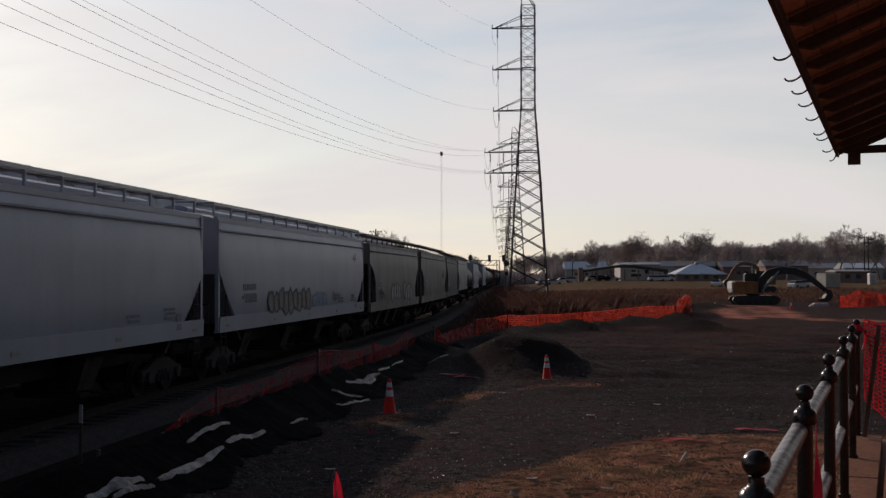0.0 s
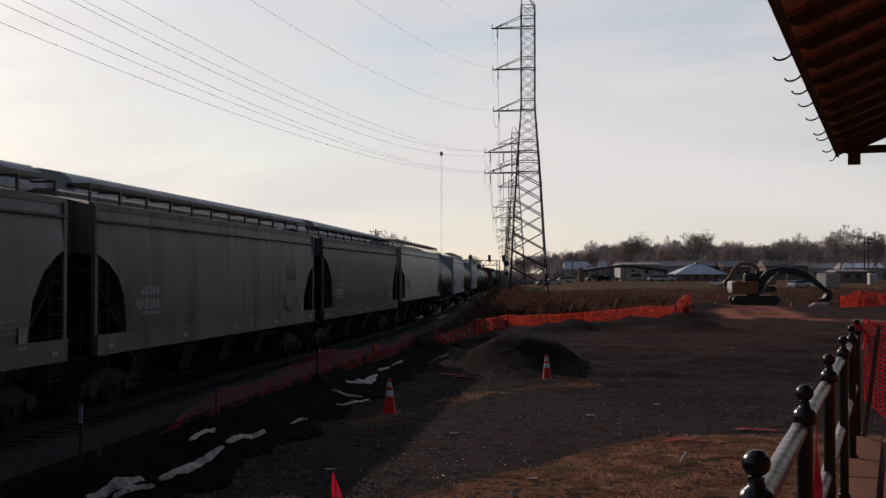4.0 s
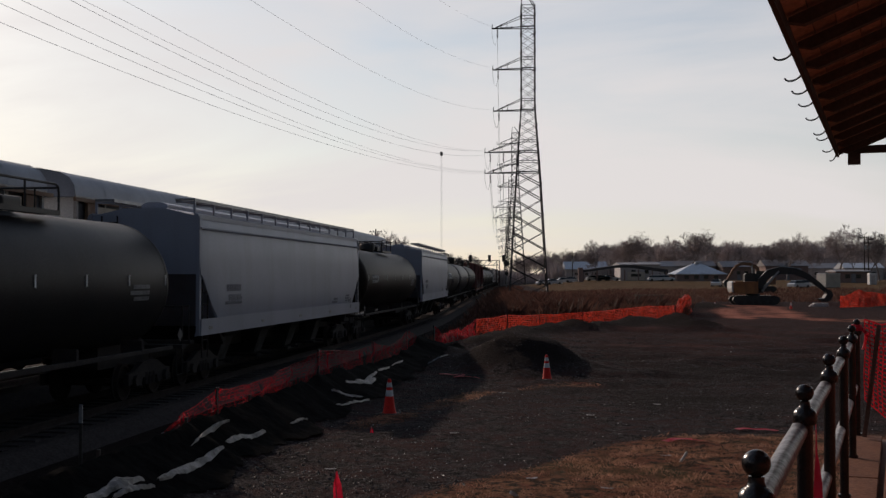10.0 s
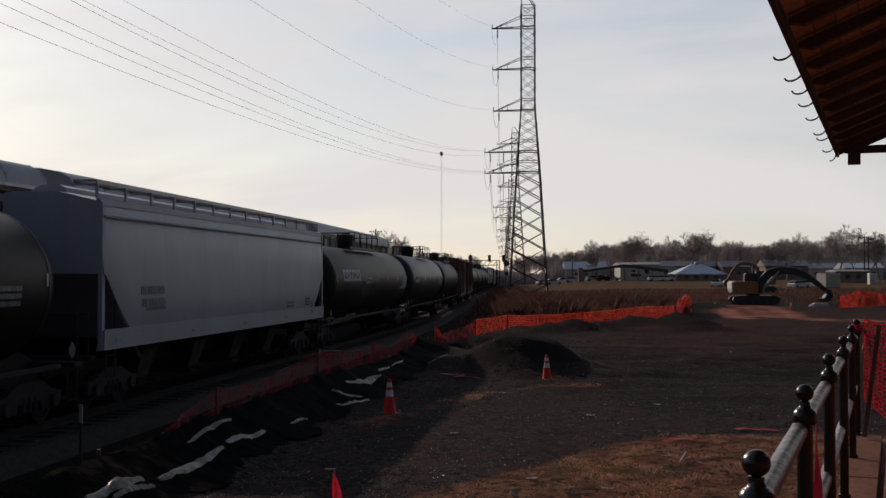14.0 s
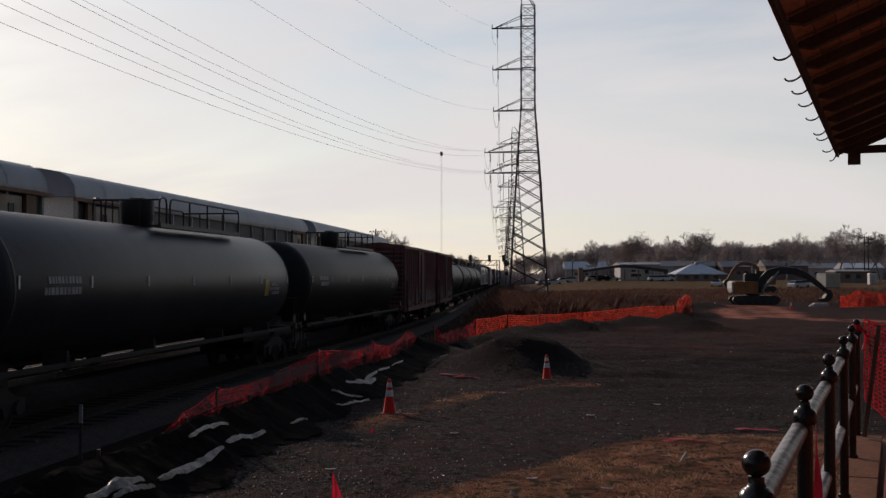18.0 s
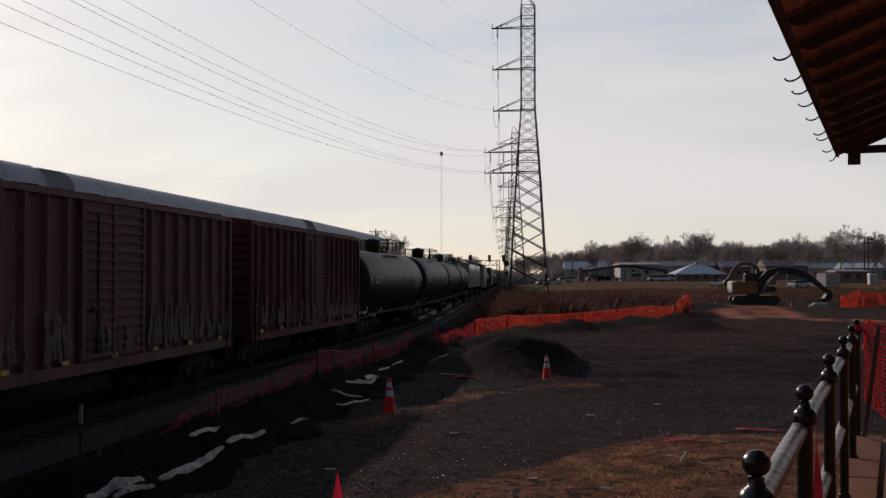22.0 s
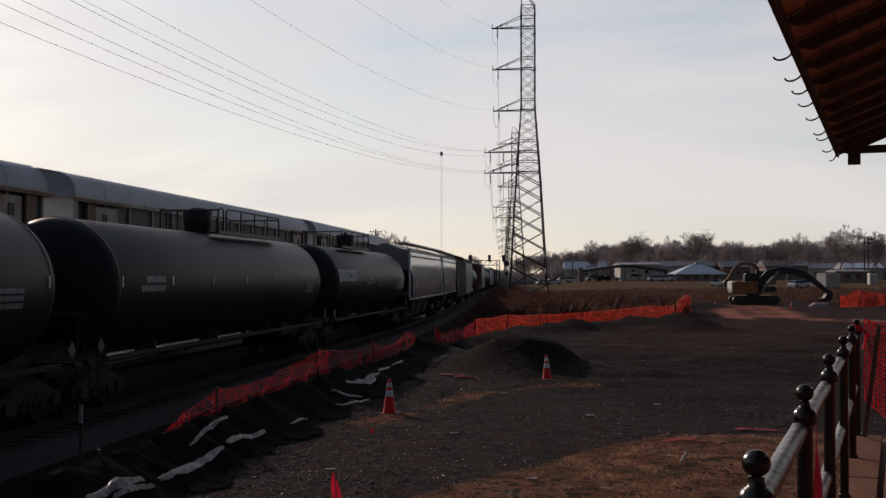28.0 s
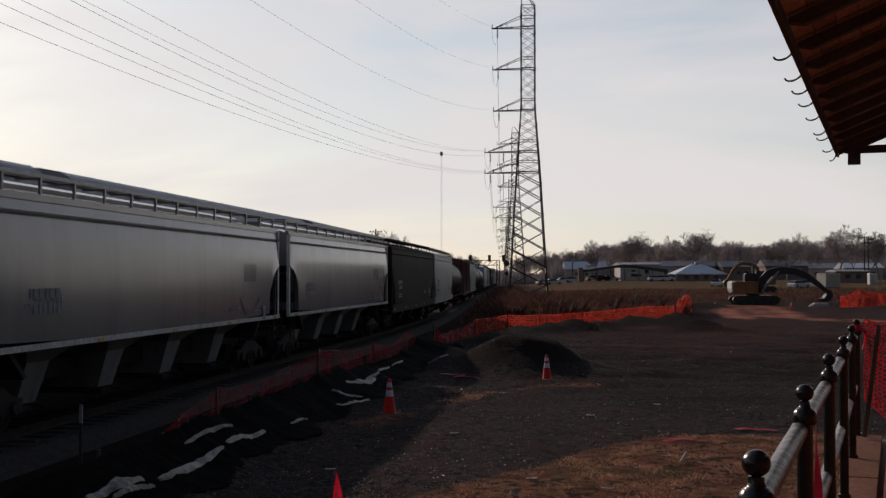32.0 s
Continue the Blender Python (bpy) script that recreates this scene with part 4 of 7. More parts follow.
        part("yellow_panel", bm, M["placard"], car, "yellow painted panel")
    truck_parts(car, half - 0.75)
    truck_parts(car, -half + 0.75)
    couplers(car, length, False)
    if extras:
        extras(car, half, rng, radius, cz)
    return car


def readable(text, x, z, size, y, material):
    """Lettering in the built-in font, as a mesh."""
    cu = bpy.data.curves.new("lettering", "FONT")
    cu.body, cu.size, cu.extrude, cu.offset = text, size, 0.004, size * 0.02
    cu.align_x = "CENTER"
    ob = bpy.data.objects.new("lettering", cu)
    scene.collection.objects.link(ob)
    me = bpy.data.meshes.new_from_object(ob.evaluated_get(bpy.context.evaluated_depsgraph_get()))
    bpy.data.objects.remove(ob)
    bpy.data.curves.remove(cu)
    me.transform(Matrix.Translation((x, y, z)) @ Matrix.Rotation(math.pi, 4, "Z") @ Matrix.Rotation(math.pi / 2, 4, "X"))
    me.materials.clear()
    me.materials.append(material)
    return me


def brand_block(dx):
    """A white block of bars where a company's name stands."""
    def add(car, half, rng, radius, cz):
        bm = bmesh.new()
        for i in range(6):
            x = half - dx - i * 0.6
            for q in (0, 4):
                box(bm, (0.47, 0.008, 0.1), (x, 0, cz + 0.08 + 0.092 * q))
            for q in (1, 2, 3):
                box(bm, (0.14, 0.008, 0.092), (x + 0.165, 0, cz + 0.08 + 0.092 * q))
                if (i + q) % 4 != 1:
                    box(bm, (0.14, 0.008, 0.092), (x - 0.165, 0, cz + 0.08 + 0.092 * q))
        wrap(bm, radius, cz)
        tagged(part("name_block", bm, M["bright_marks"], car, "row of white block shapes"), kind="stuff")
        bm = bmesh.new()
        scrawl(bm, half - 7.5, cz - 0.35, 3.4, 0.7, 0.0, rng, 22, 0.045)
        wrap(bm, radius, cz, 0.01)
        tagged(part("graffiti", bm, M["faded_marks"], car, "sprayed graffiti scribble"), kind="stuff")
        bm = bmesh.new()
        for q in range(3):
            box(bm, (0.85, 0.008, 0.2), (-half + 1.4, 0, cz + 0.15 - 0.2 * q))
        box(bm, (1.9, 0.008, 0.12), (-half + 1.9, 0, cz - 0.36))
        wrap(bm, radius, cz)
        part("white_panel", bm, M["marks"], car, "white painted panel")
    return add


def boxcar(name, length, paint, label, seed=1, ribs=7, eave=4.42):
    """A boxcar with ribbed sides and a centre door."""
    car = empty("boxcar", Matrix.Identity(4), label, "boxcar", "cars of the moving freight train")
    rng = random.Random(seed)
    half = length / 2 - 0.95
    bm = bmesh.new()
    prism(bm, [(-1.42, 1.0), (1.42, 1.0), (1.42, eave), (-1.42, eave)], "x", -half + 0.05, half - 0.05)
    part("body", bm, paint, car)
    bm = bmesh.new()
    prism(bm, [(-1.53, eave - 0.06), (1.53, eave - 0.06), (1.5, eave + 0.06), (0, eave + 0.24), (-1.5, eave + 0.06)], "x", -half - 0.04, half + 0.04)
    for i in range(12):
        x = -half + 2 * half * (i + 0.5) / 12
        for k in (-1, 1):
            flat(bm, (x, k * 1.46, eave + 0.075), (x, 0, eave + 0.255), 0.06, 0.05)
    part("roof", bm, paint, car)
    for s in (-1, 1):
        bm = bmesh.new()
        outl = [(s * (half - 0.06), 1.0)]
        for i in range(13):
            z = 1.2 + (eave - 1.5) * i / 12
            outl += [(s * half, z - 0.09), (s * (half + 0.07), z - 0.04), (s * (half + 0.07), z + 0.04), (s * half, z + 0.09)]
        outl += [(s * (half - 0.06), eave)]
        prism(bm, outl, "y", -1.4, 1.4)
        part("corrugated_end", bm, paint, car)
        bm = bmesh.new()
        ladder(bm, s * (half - 0.35), 1.6, 0.6, 2.6, 6)
        part("side_ladder", bm, M["under"], car)
        bm = bmesh.new()
        ladder(bm, s * (half + 0.16), 1.1, 0.6, eave, 11, along="y")
        part("end_ladder", bm, M["under"], car)
        for k in (-1, 1):
            bm = bmesh.new()
            box(bm, (0.16, 0.14, eave - 0.98), (s * (half - 0.06), k * 1.46, (eave + 0.98) / 2), bevel=0.015)
            part("corner_post", bm, paint, car)
    door = 3.1
    for k in (-1, 1):
        bm = bmesh.new()
        prism(bm, [(k * 1.36, 0.92), (k * 1.53, 0.92), (k * 1.53, 1.14), (k * 1.4, 1.14)], "x", -half, half)
        part("side_sill", bm, paint, car)
        for side in (-1, 1):
            for i in range(ribs):
                x = side * (door / 2 + 0.2 + (half - door / 2 - 0.35) * (i + 0.4) / ribs)
                def rib(bm):
                    prism(bm, [(-0.14, 0), (-0.06, 0.1), (0.06, 0.1), (0.14, 0)], "z", 1.1, eave - 0.06)
                part("side_rib", shared("side_rib|" + paint.name, rib, paint), None, car, at=pose(x, k * 1.42, 0, 0, 0, 0 if k > 0 else 180))
        bm = bmesh.new()
        box(bm, (door, 0.08, eave - 1.25), (0, k * 1.46, (eave + 1.1) / 2))
        d = part("door", bm, paint, car)
        def stile(bm):
            box(bm, (0.12, 0.08, eave - 1.25), (0, 0, (eave + 1.1) / 2))
        for i in range(16):
            z = 1.25 + (eave - 1.5) * i / 15
            part("door_slat", shared("door_slat|" + paint.name, lambda bm: box(bm, (door - 0.16, 0.05, 0.08), bevel=0.012), paint), None, d, at=pose(0, k * 1.51, z))
        for dx in (-1, 0.02, 1):
            part("door_stile", shared("door_stile|" + paint.name, stile, paint), None, d, at=pose(dx * (door / 2 - 0.04), k * 1.51, 0))
        bm = bmesh.new()
        bar(bm, (door * 0.3, k * 1.58, 1.3), (door * 0.3, k * 1.58, eave - 0.3), 0.03)
        box(bm, (0.5, 0.04, 0.08), (door * 0.3, k * 1.58, 2.2))
        part("door_lock_bar", bm, M["under"], d)
    for i in range(7):
        x = -half + 1.0 + (2 * half - 2.0) * i / 6
        part("reflector", shared("side_reflector", lambda bm: box(bm, (0.28, 0.012, 0.09)), M["reflector_yellow"]), None, car, at=pose(x, 1.537, 1.2))
    # broad chalky smears between the ribs, low on both halves of the side
    bm = bmesh.new()
    for x0, x1, amount in ((-half + 0.3, -door / 2 - 0.2, 1.0), (-door / 2 + 0.2, door / 2 - 0.3, 0.35), (door / 2 + 0.3, half - 0.3, 0.6)):
        x = x0
        while x < x1:
            wd = 0.05 + 0.16 * rng.random()
            hgt = (0.35 + 0.8 * rng.random() ** 1.5) * (0.6 + 0.4 * amount)
            z = 1.2 + 0.18 * rng.random()
            if rng.random() < 0.35 + 0.6 * amount:
                loft(bm, [[(x + u * wd * k + 0.05 * math.sin(7 * x + 5 * w), 1.545 + q + 0.003 * rng.random(), z + hgt * w) for u, q in ((-0.5, 0), (0.5, 0), (0.5, 0.004), (-0.5, 0.004))] for w, k in ((0, 0.9), (0.2, 1.0), (0.55, 1.05), (0.85, 0.95), (1.0, 0.6))])
            x += wd * (0.8 + 0.9 * rng.random())
    tagged(part("graffiti", bm, M["chalky"], car, "pale worn graffiti low on the side"), kind="stuff")
    truck_parts(car, half - 1.4)
    truck_parts(car, -half + 1.4)
    couplers(car, length)
    return car


def autorack(length, m):
    """A tri-level car carrier with screened sides and a rounded roof."""
    car = empty("autorack_car", m, "stationary silver-roofed autorack car with dark side screens", "autorack car", "cars of the standing autorack train")
    half = length / 2 - 0.85
    eave = 4.92
    bm = bmesh.new()
    arc = [(1.6, eave), (1.56, eave + 0.28), (1.4, eave + 0.52), (1.1, eave + 0.68), (0.55, eave + 0.78), (0, eave + 0.8)]
    outl = arc + [(-u, z) for u, z in arc[-2::-1]] + [(-1.5, eave - 0.02), (1.5, eave - 0.02)]
    prism(bm, outl, "x", -half, half)
    part("roof", bm, M["auto_roof"], car, smooth=True)
    for i in range(14):
        x = -half + 2 * half * i / 13
        bm = bmesh.new()
        loft(bm, [[(x + d, u * 1.005, z + 0.012) for u, z in (arc + [(-u, z) for u, z in arc[-2::-1]])] for d in (-0.04, 0.04)], closed=False, caps=False)
        part("roof_seam", bm, M["auto_roof"], car)
    for k in (-1, 1):
        bm = bmesh.new()
        box(bm, (2 * half, 0.06, 0.12), (0, k * 1.585, eave - 0.05))
        part("roof_rail", bm, M["auto_post"], car)
        for s in (-1, 1):
            bm = bmesh.new()
            box(bm, (1.5, 0.05, eave - 1.5), (s * (half - 2.05), k * 1.575, (eave + 1.05) / 2))
            pl = part("end_panel", bm, M["auto_cream"], car)
            for zc in (2.0, 3.2, 4.35):
                bm = bmesh.new()
                box(bm, (0.26, 0.02, 0.3), (s * (half - 1.85), k * 1.605, zc), bevel=0.03)
                part("panel_slot", bm, M["auto_panel"], pl)
            bm = bmesh.new()
            box(bm, (3.4, 0.08, 0.1), (s * (half - 1.5), k * 1.66, eave - 0.1))
            part("end_rail", bm, M["auto_rust"], car)
        n = 14
        for i in range(n + 1):
            x = -half + 0.15 + (2 * half - 0.3) * i / n
            def post(bm):
                box(bm, (0.1, 0.1, eave - 1.2), (0, 0, (eave + 1.0) / 2))
            part("side_post", shared("side_post", post, M["auto_post"]), None, car, at=pose(x, k * 1.53, 0))
            if i < n:
                wdt = (2 * half - 0.3) / n - 0.12
                for zc in (1.5, 2.45, 3.4, 4.35):
                    h = 0.9 if zc < 4 else 0.95
                    def panel(bm):
                        box(bm, (wdt, 0.03, h))
                        for j in range(4):
                            box(bm, (wdt, 0.02, 0.03), (0, 0.02, -h / 2 + h * (j + 0.5) / 4))
                    me = shared("side_screen|%.2f" % h, panel, M["auto_panel"])
                    part("side_screen", me, None, car, at=pose(x + (2 * half - 0.3) / n / 2, k * 1.5, zc))
    for s in (-1, 1):
        bm = bmesh.new()
        prism(bm, [(1.5, 1.2), (1.5, eave), (1.3, eave + 0.45), (0.5, eave + 0.7), (-0.5, eave + 0.7), (-1.3, eave + 0.45), (-1.5, eave), (-1.5, 1.2)], "x", s * (half - 0.25) - 0.03, s * (half - 0.25) + 0.03)
        part("end_door", bm, M["auto_white"], car)
        for k in (-1, 1):
            bm = bmesh.new()
            box(bm, (0.5, 0.1, eave - 1.3), (s * (half - 0.9), k * 1.6, (eave + 1.1) / 2))
            part("end_bracket", bm, M["auto_rust"], car)
    bm = bmesh.new()
    box(bm, (2 * half, 3.0, 0.8), (0, 0, 0.825), bevel=0.02)
    part("deck", bm, M["under"], car)
    truck_parts(car, half - 2.2)
    truck_parts(car, -half + 2.2)
    couplers(car, length)
    return car


def car_pose(s, off=0.0):
    x, y, a = track(s, off)
    return pose(x, y, 0, 0, 0, math.degrees(math.atan2(-math.cos(a), -math.sin(a))))


for s in (16.7, 44.1, 71.5):
    autorack(27.4, Matrix.Translation((0, 0, YARD_Z)) @ car_pose(s, YARD))

# the moving train: kind, time at which the rear coupler passes abeam, and its look
W, G, BG, DG, CR, SV = (M[k] for k in ("white_car", "grey_car", "brown_grey_car", "dark_grey_car", "cream_car", "silver_car"))
TB, TG, TR = M["tank_black"], M["tank_grey"], M["tank_brown"]
TRAIN = (
    (hopper, 0.86, 2.67, W, "pale grey covered hopper car with rounded sides", dict(seed=2, eave=4.4, sill=1.31)),
    (hopper, 2.67, 4.48, W, "pale grey covered hopper car with graffiti on its side", dict(seed=3, eave=4.4, sill=1.31, extras=both(bubbles(2.5, 2.05, 5.2, 0.7, "dark_spray", "tan_spray", 9), spray(-1.6, 2.0, 2.2, 0.45, "blue_spray", 11, 0.13), spray(-4.2, 2.05, 1.2, 0.4, "dark_marks", 4, 0.06), spray(-7.6, 3.6, 0.7, 0.4, "dark_marks", 3, 0.05)))),
    (hopper, 4.48, 6.0, BG, "dusty grey-brown covered hopper car with white graffiti", dict(seed=4, round_bay=1.5, bays=4, top_bay=3.4, sill=1.22, extras=both(bubbles(-3.6, 2.0, 3.2, 0.9, "brown_grey_car", "marks", 5), bubbles(0.7, 2.0, 2.9, 0.8, "brown_grey_car", "marks", 4), spray(5.0, 2.0, 1.6, 0.5, "faded_marks", 6, 0.05)))),
    (hopper, 6.0, 7.7, M["streaked_car"], "streaked grey-brown covered hopper car with a painted arc", dict(seed=5, round_bay=1.5, bays=4, top_bay=3.3, sill=1.22, extras=swoosh)),
    (hopper, 7.7, 9.26, DG, "dark grey flat-sided covered hopper car", dict(seed=7, round_bay=1.5, top_bay=3.6, eave=4.25, sill=1.22)),
    (hopper, 9.26, 11.14, CR, "cream-grey covered hopper car with yellow marks", dict(seed=9, round_bay=1.5, top_bay=3.2, eave=4.35, bays=4, sill_h=0.2, sill=1.5)),
    (tank, 11.14, 12.54, TB, "short glossy black tank car with a railed dome", dict(seed=10, radius=1.48, rail_style=0)),
    (hopper, 12.54, 14.39, W, "clean white covered hopper car with dark stencils", dict(seed=12, eave=4.4, bays=4, sill=1.31)),
    (tank, 14.39, 16.03, TR, "dull brown-black tank car with a railed dome", dict(seed=13, radius=1.46, rail_style=0)),
    (hopper, 16.03, 17.82, W, "clean white covered hopper car with stencilled side", dict(seed=14, eave=4.4, bays=4, sill=1.31)),
    (tank, 17.82, 19.64, TB, "long black tank car with white block lettering", dict(seed=15, rail_style=2, extras=brand_block(2.4))),
    (tank, 19.64, 21.48, TG, "long dark grey tank car with worn stencils", dict(seed=16, rail_style=1, yellow=True)),
    (tank, 21.48, 23.37, TB, "long matt black tank car with a top platform", dict(seed=17, rail_style=1)),
    (boxcar, 23.37, 24.9, M["box_brown"], "rusty brown ribbed boxcar with faded graffiti", dict(seed=18)),
    (boxcar, 24.9, 26.43, M["box_red"], "dark red ribbed boxcar with graffiti along its foot", dict(seed=19)),
    (tank, 26.43, 28.23, TB, "long black tank car with yellow placard panel", dict(seed=20, rail_style=1, yellow=True)),
    (tank, 28.23, 30.03, TB, "long black tank car with reflective tape marks", dict(seed=21, rail_style=1)),
    (tank, 30.03, 31.87, TB, "long plain black tank car with a long railing", dict(seed=22, rail_style=1)),
    (tank, 31.87, 33.57, TB, "long black tank car with big white block lettering", dict(seed=23, rail_style=3, extras=brand_block(1.05))),
    # silver cars: sills painted white as the highlight of sky on their ledge
    (hopper, 33.57, 35.3, SV, "shiny silver-grey covered hopper car with a blue arc", dict(seed=25, round_bay=1.1, bays=4, extras=swoosh, sill=1.5, sill_h=0.13, top_bay=3.2, sill_paint=M["white_paint"], bay_paint=G)),
    (hopper, 35.3, 37.0, SV, "shiny silver-grey covered hopper car", dict(seed=27, round_bay=1.1, bays=4, extras=swoosh, sill=1.5, sill_h=0.13, top_bay=3.2, sill_paint=M["white_paint"], bay_paint=G)),
    (hopper, 37.0, 38.7, M["dark_brown_car"], "dark dusty covered hopper car far back in the freight train", dict(seed=28)),
    (hopper, 38.7, 40.4, CR, "pale grey covered hopper car far back in the freight train", dict(seed=29)),
    (tank, 40.4, 42.0, TB, "black tank car far back in the freight train", dict(seed=30)),
    (boxcar, 42.0, 43.6, M["box_brown"], "brown ribbed boxcar far back in the freight train", dict(seed=31, ribs=5)),
    (hopper, 43.6, 45.4, G, "grey covered hopper car far back in the freight train", dict(seed=32)),
    (tank, 45.4, 47.1, TB, "black tank car far back in the freight train", dict(seed=33)),
    (tank, 47.1, 48.8, TG, "dark grey tank car far back in the freight train", dict(seed=34)),
    (hopper, 48.8, 50.6, W, "pale grey covered hopper car far back in the freight train", dict(seed=35)),
    (hopper, 50.6, 52.3, BG, "dusty grey-brown covered hopper car far back in the freight train", dict(seed=36)),
    (boxcar, 52.3, 53.9, M["box_red"], "dark red ribbed boxcar far back in the freight train", dict(seed=37, ribs=5)),
    (tank, 53.9, 55.6, TB, "black tank car far back in the freight train", dict(seed=38)),
    (hopper, 55.6, 57.4, G, "grey covered hopper car far back in the freight train", dict(seed=39)),
    (hopper, 57.4, 59.1, W, "pale grey covered hopper car far back in the freight train", dict(seed=40)),
    (tank, 59.1, 60.8, TB, "black tank car far back in the freight train", dict(seed=41)),
    (hopper, 60.8, 62.5, BG, "dusty grey-brown covered hopper car far back in the freight train", dict(seed=42)),
)
CARS = []
for n, (kind, t0, t1, paint, label, kw) in enumerate(TRAIN):
    ob = kind("car", (t1 - t0) * SPEED, paint, label, **kw)
    CARS.append((ob, (t0 + t1) / 2))

# ---- depot, platform and railing ----
DECK = 1.28


def build_depot():
    # platform body and edge
    bm = bmesh.new()
    prism(bm, [(-0.42, 0.0), (2.6, 0.0), (2.6, DECK - 0.06), (-0.42, DECK - 0.06)], "x", -14, 12.2)
    base = part("platform_base", bm, M["timber"], at=Matrix(((ALONG.x, ACROSS.x, 0, 0), (ALONG.y, ACROSS.y, 0, 0), (0, 0, 1, 0), (0, 0, 0, 1))))
    tagged(base, "dark timber platform base of the depot", "platform", kind="structure")
    # deck planks laid lengthwise, the outer row in short pieces behind an open joint
    deck = tagged(new("platform_deck"), "weathered orange-brown timber platform deck", "platform", kind="structure")
    row = -0.42
    r = 0
    while row < 2.5:
        wdt = 0.28 if r == 0 else 0.19
        piece = 1.27 if r == 0 else 1.83
        a = -13.9 + (0.55 if r == 0 else 0.6 * (r % 3))
        me = shared("plank|%d" % (r == 0), lambda bm: box(bm, (piece - 0.012, wdt - 0.012, 0.05), bevel=0.006), M["deck"])
        while a < 12.1:
            mid = dep(a + piece / 2, row + wdt / 2, DECK - 0.025 - 0.006 * hash01(r, round(a)))
            if a + piece < 12.25:
                part("plank", me, None, deck, at=Matrix.Translation(mid) @ Matrix.Rotation(math.pi / 2 - PSI + 0.004 * (hash01(r, a) - 0.5), 4, "Z"))
            a += piece
        row += wdt + (0.035 if r == 0 else 0.004)
        r += 1
    # walls of the depot behind the camera's side
    place = Matrix(((ALONG.x, ACROSS.x, 0, 0), (ALONG.y, ACROSS.y, 0, 0), (0, 0, 1, 0), (0, 0, 0, 1)))
    bm = bmesh.new()
    box(bm, (24.0, 0.2, 4.6), (0.0, 2.75, 2.3 + 0.0))
    part("wall_east", bm, M["depot"], at=place)
    tagged(bpy.data.objects["wall_east"], "dark red boarded depot wall", "wall", kind="structure")
    # roof over the platform
    z0, rise = 4.5, 0.4
    place = place @ Matrix.Translation((16.4, -0.7, 0)) @ Matrix.Rotation(radians(-0.33), 4, "Z") @ Matrix.Translation((-16.4, 0.7, 0))
    roof = tagged(new("depot_roof"), "dark timber depot roof overhanging the platform", "roof", kind="structure")
    bm = bmesh.new()
    prism(bm, [(-0.74, z0 + 0.1), (3.1, z0 + 0.1 + 3.84 * rise), (3.1, z0 + 0.19 + 3.84 * rise), (-0.78, z0 + 0.19)], "x", -12, 16.6)
    part("roof_covering", bm, M["shingle"], roof, at=place)
    n = 0
    c = -0.66
    while c < 3.0:
        zc = z0 + 0.085 + (c + 0.74) * rise
        me = shared("soffit_board", lambda bm: box(bm, (28.4, 0.155, 0.022)), M["soffit"])
        part("soffit_board", me, None, roof, at=place @ Matrix.Translation((2.3, c, zc)) @ Matrix.Rotation(math.atan(rise), 4, "X"))
        c += 0.15
    for i in range(34):
        a = -11.6 + i * 0.845
        if a > 16.5:
            break
        def rafter(bm):
            prism(bm, [(-0.7, -0.02), (3.0, -0.02 + 3.7 * rise), (3.0, -0.09 + 3.7 * rise), (-0.6, -0.07), (-0.7, -0.05)], "x", -0.045, 0.045)
        part("rafter", shared("rafter", rafter, M["timber"]), None, roof, at=place @ Matrix.Translation((a, 0, z0 + 0.08)))
    bm = bmesh.new()
    box(bm, (28.4, 0.035, 0.2), (2.35, -0.735, z0 + 0.09))
    part("fascia_board", bm, M["timber"], roof, at=place)
    bm = bmesh.new()
    box(bm, (0.09, 3.6, 0.1), (16.4, 1.2, z0 + 0.07))
    box(bm, (0.14, 0.16, 0.26), (16.4, -0.52, z0 - 0.0))
    part("end_tie_beam", bm, M["timber"], roof, at=place)
    bm = bmesh.new()
    prism(bm, [(-0.72, z0 + 0.02), (3.0, z0 + 0.02 + 3.72 * rise), (3.0, z0 + 0.2 + 3.72 * rise), (-0.72, z0 + 0.2)], "x", 16.52, 16.56)
    part("barge_board", bm, M["timber"], roof, at=place)
    # bare gutter hangers along the eave
    def hook(bm):
        pts = [(0, 0.0, 0.02), (0, -0.012, 0.0), (0, -0.03, -0.018), (0, -0.055, -0.03), (0, -0.085, -0.034), (0, -0.11, -0.03), (0, -0.128, -0.018), (0, -0.136, -0.002)]
        run(bm, pts, 0.0075, 6)
    me = shared("gutter_hanger", hook, M["iron"])
    for i, (a, tilt) in enumerate(((9.03, 15), (10.03, 16), (10.84, 10), (11.65, 11), (12.7, 12), (14.0, 16), (14.66, 10), (16.0, 14), (16.45, 60))):
        h = part("gutter_hanger", me, None, at=place @ pose(a, -0.755, z0 + 0.065, tilt - 5, 0, 0) @ Matrix.Scale(1.14, 4))
        tagged(h, "bare curved black iron gutter hanger on the eave", "gutter hanger", "gutter hangers on the eave")


build_depot()


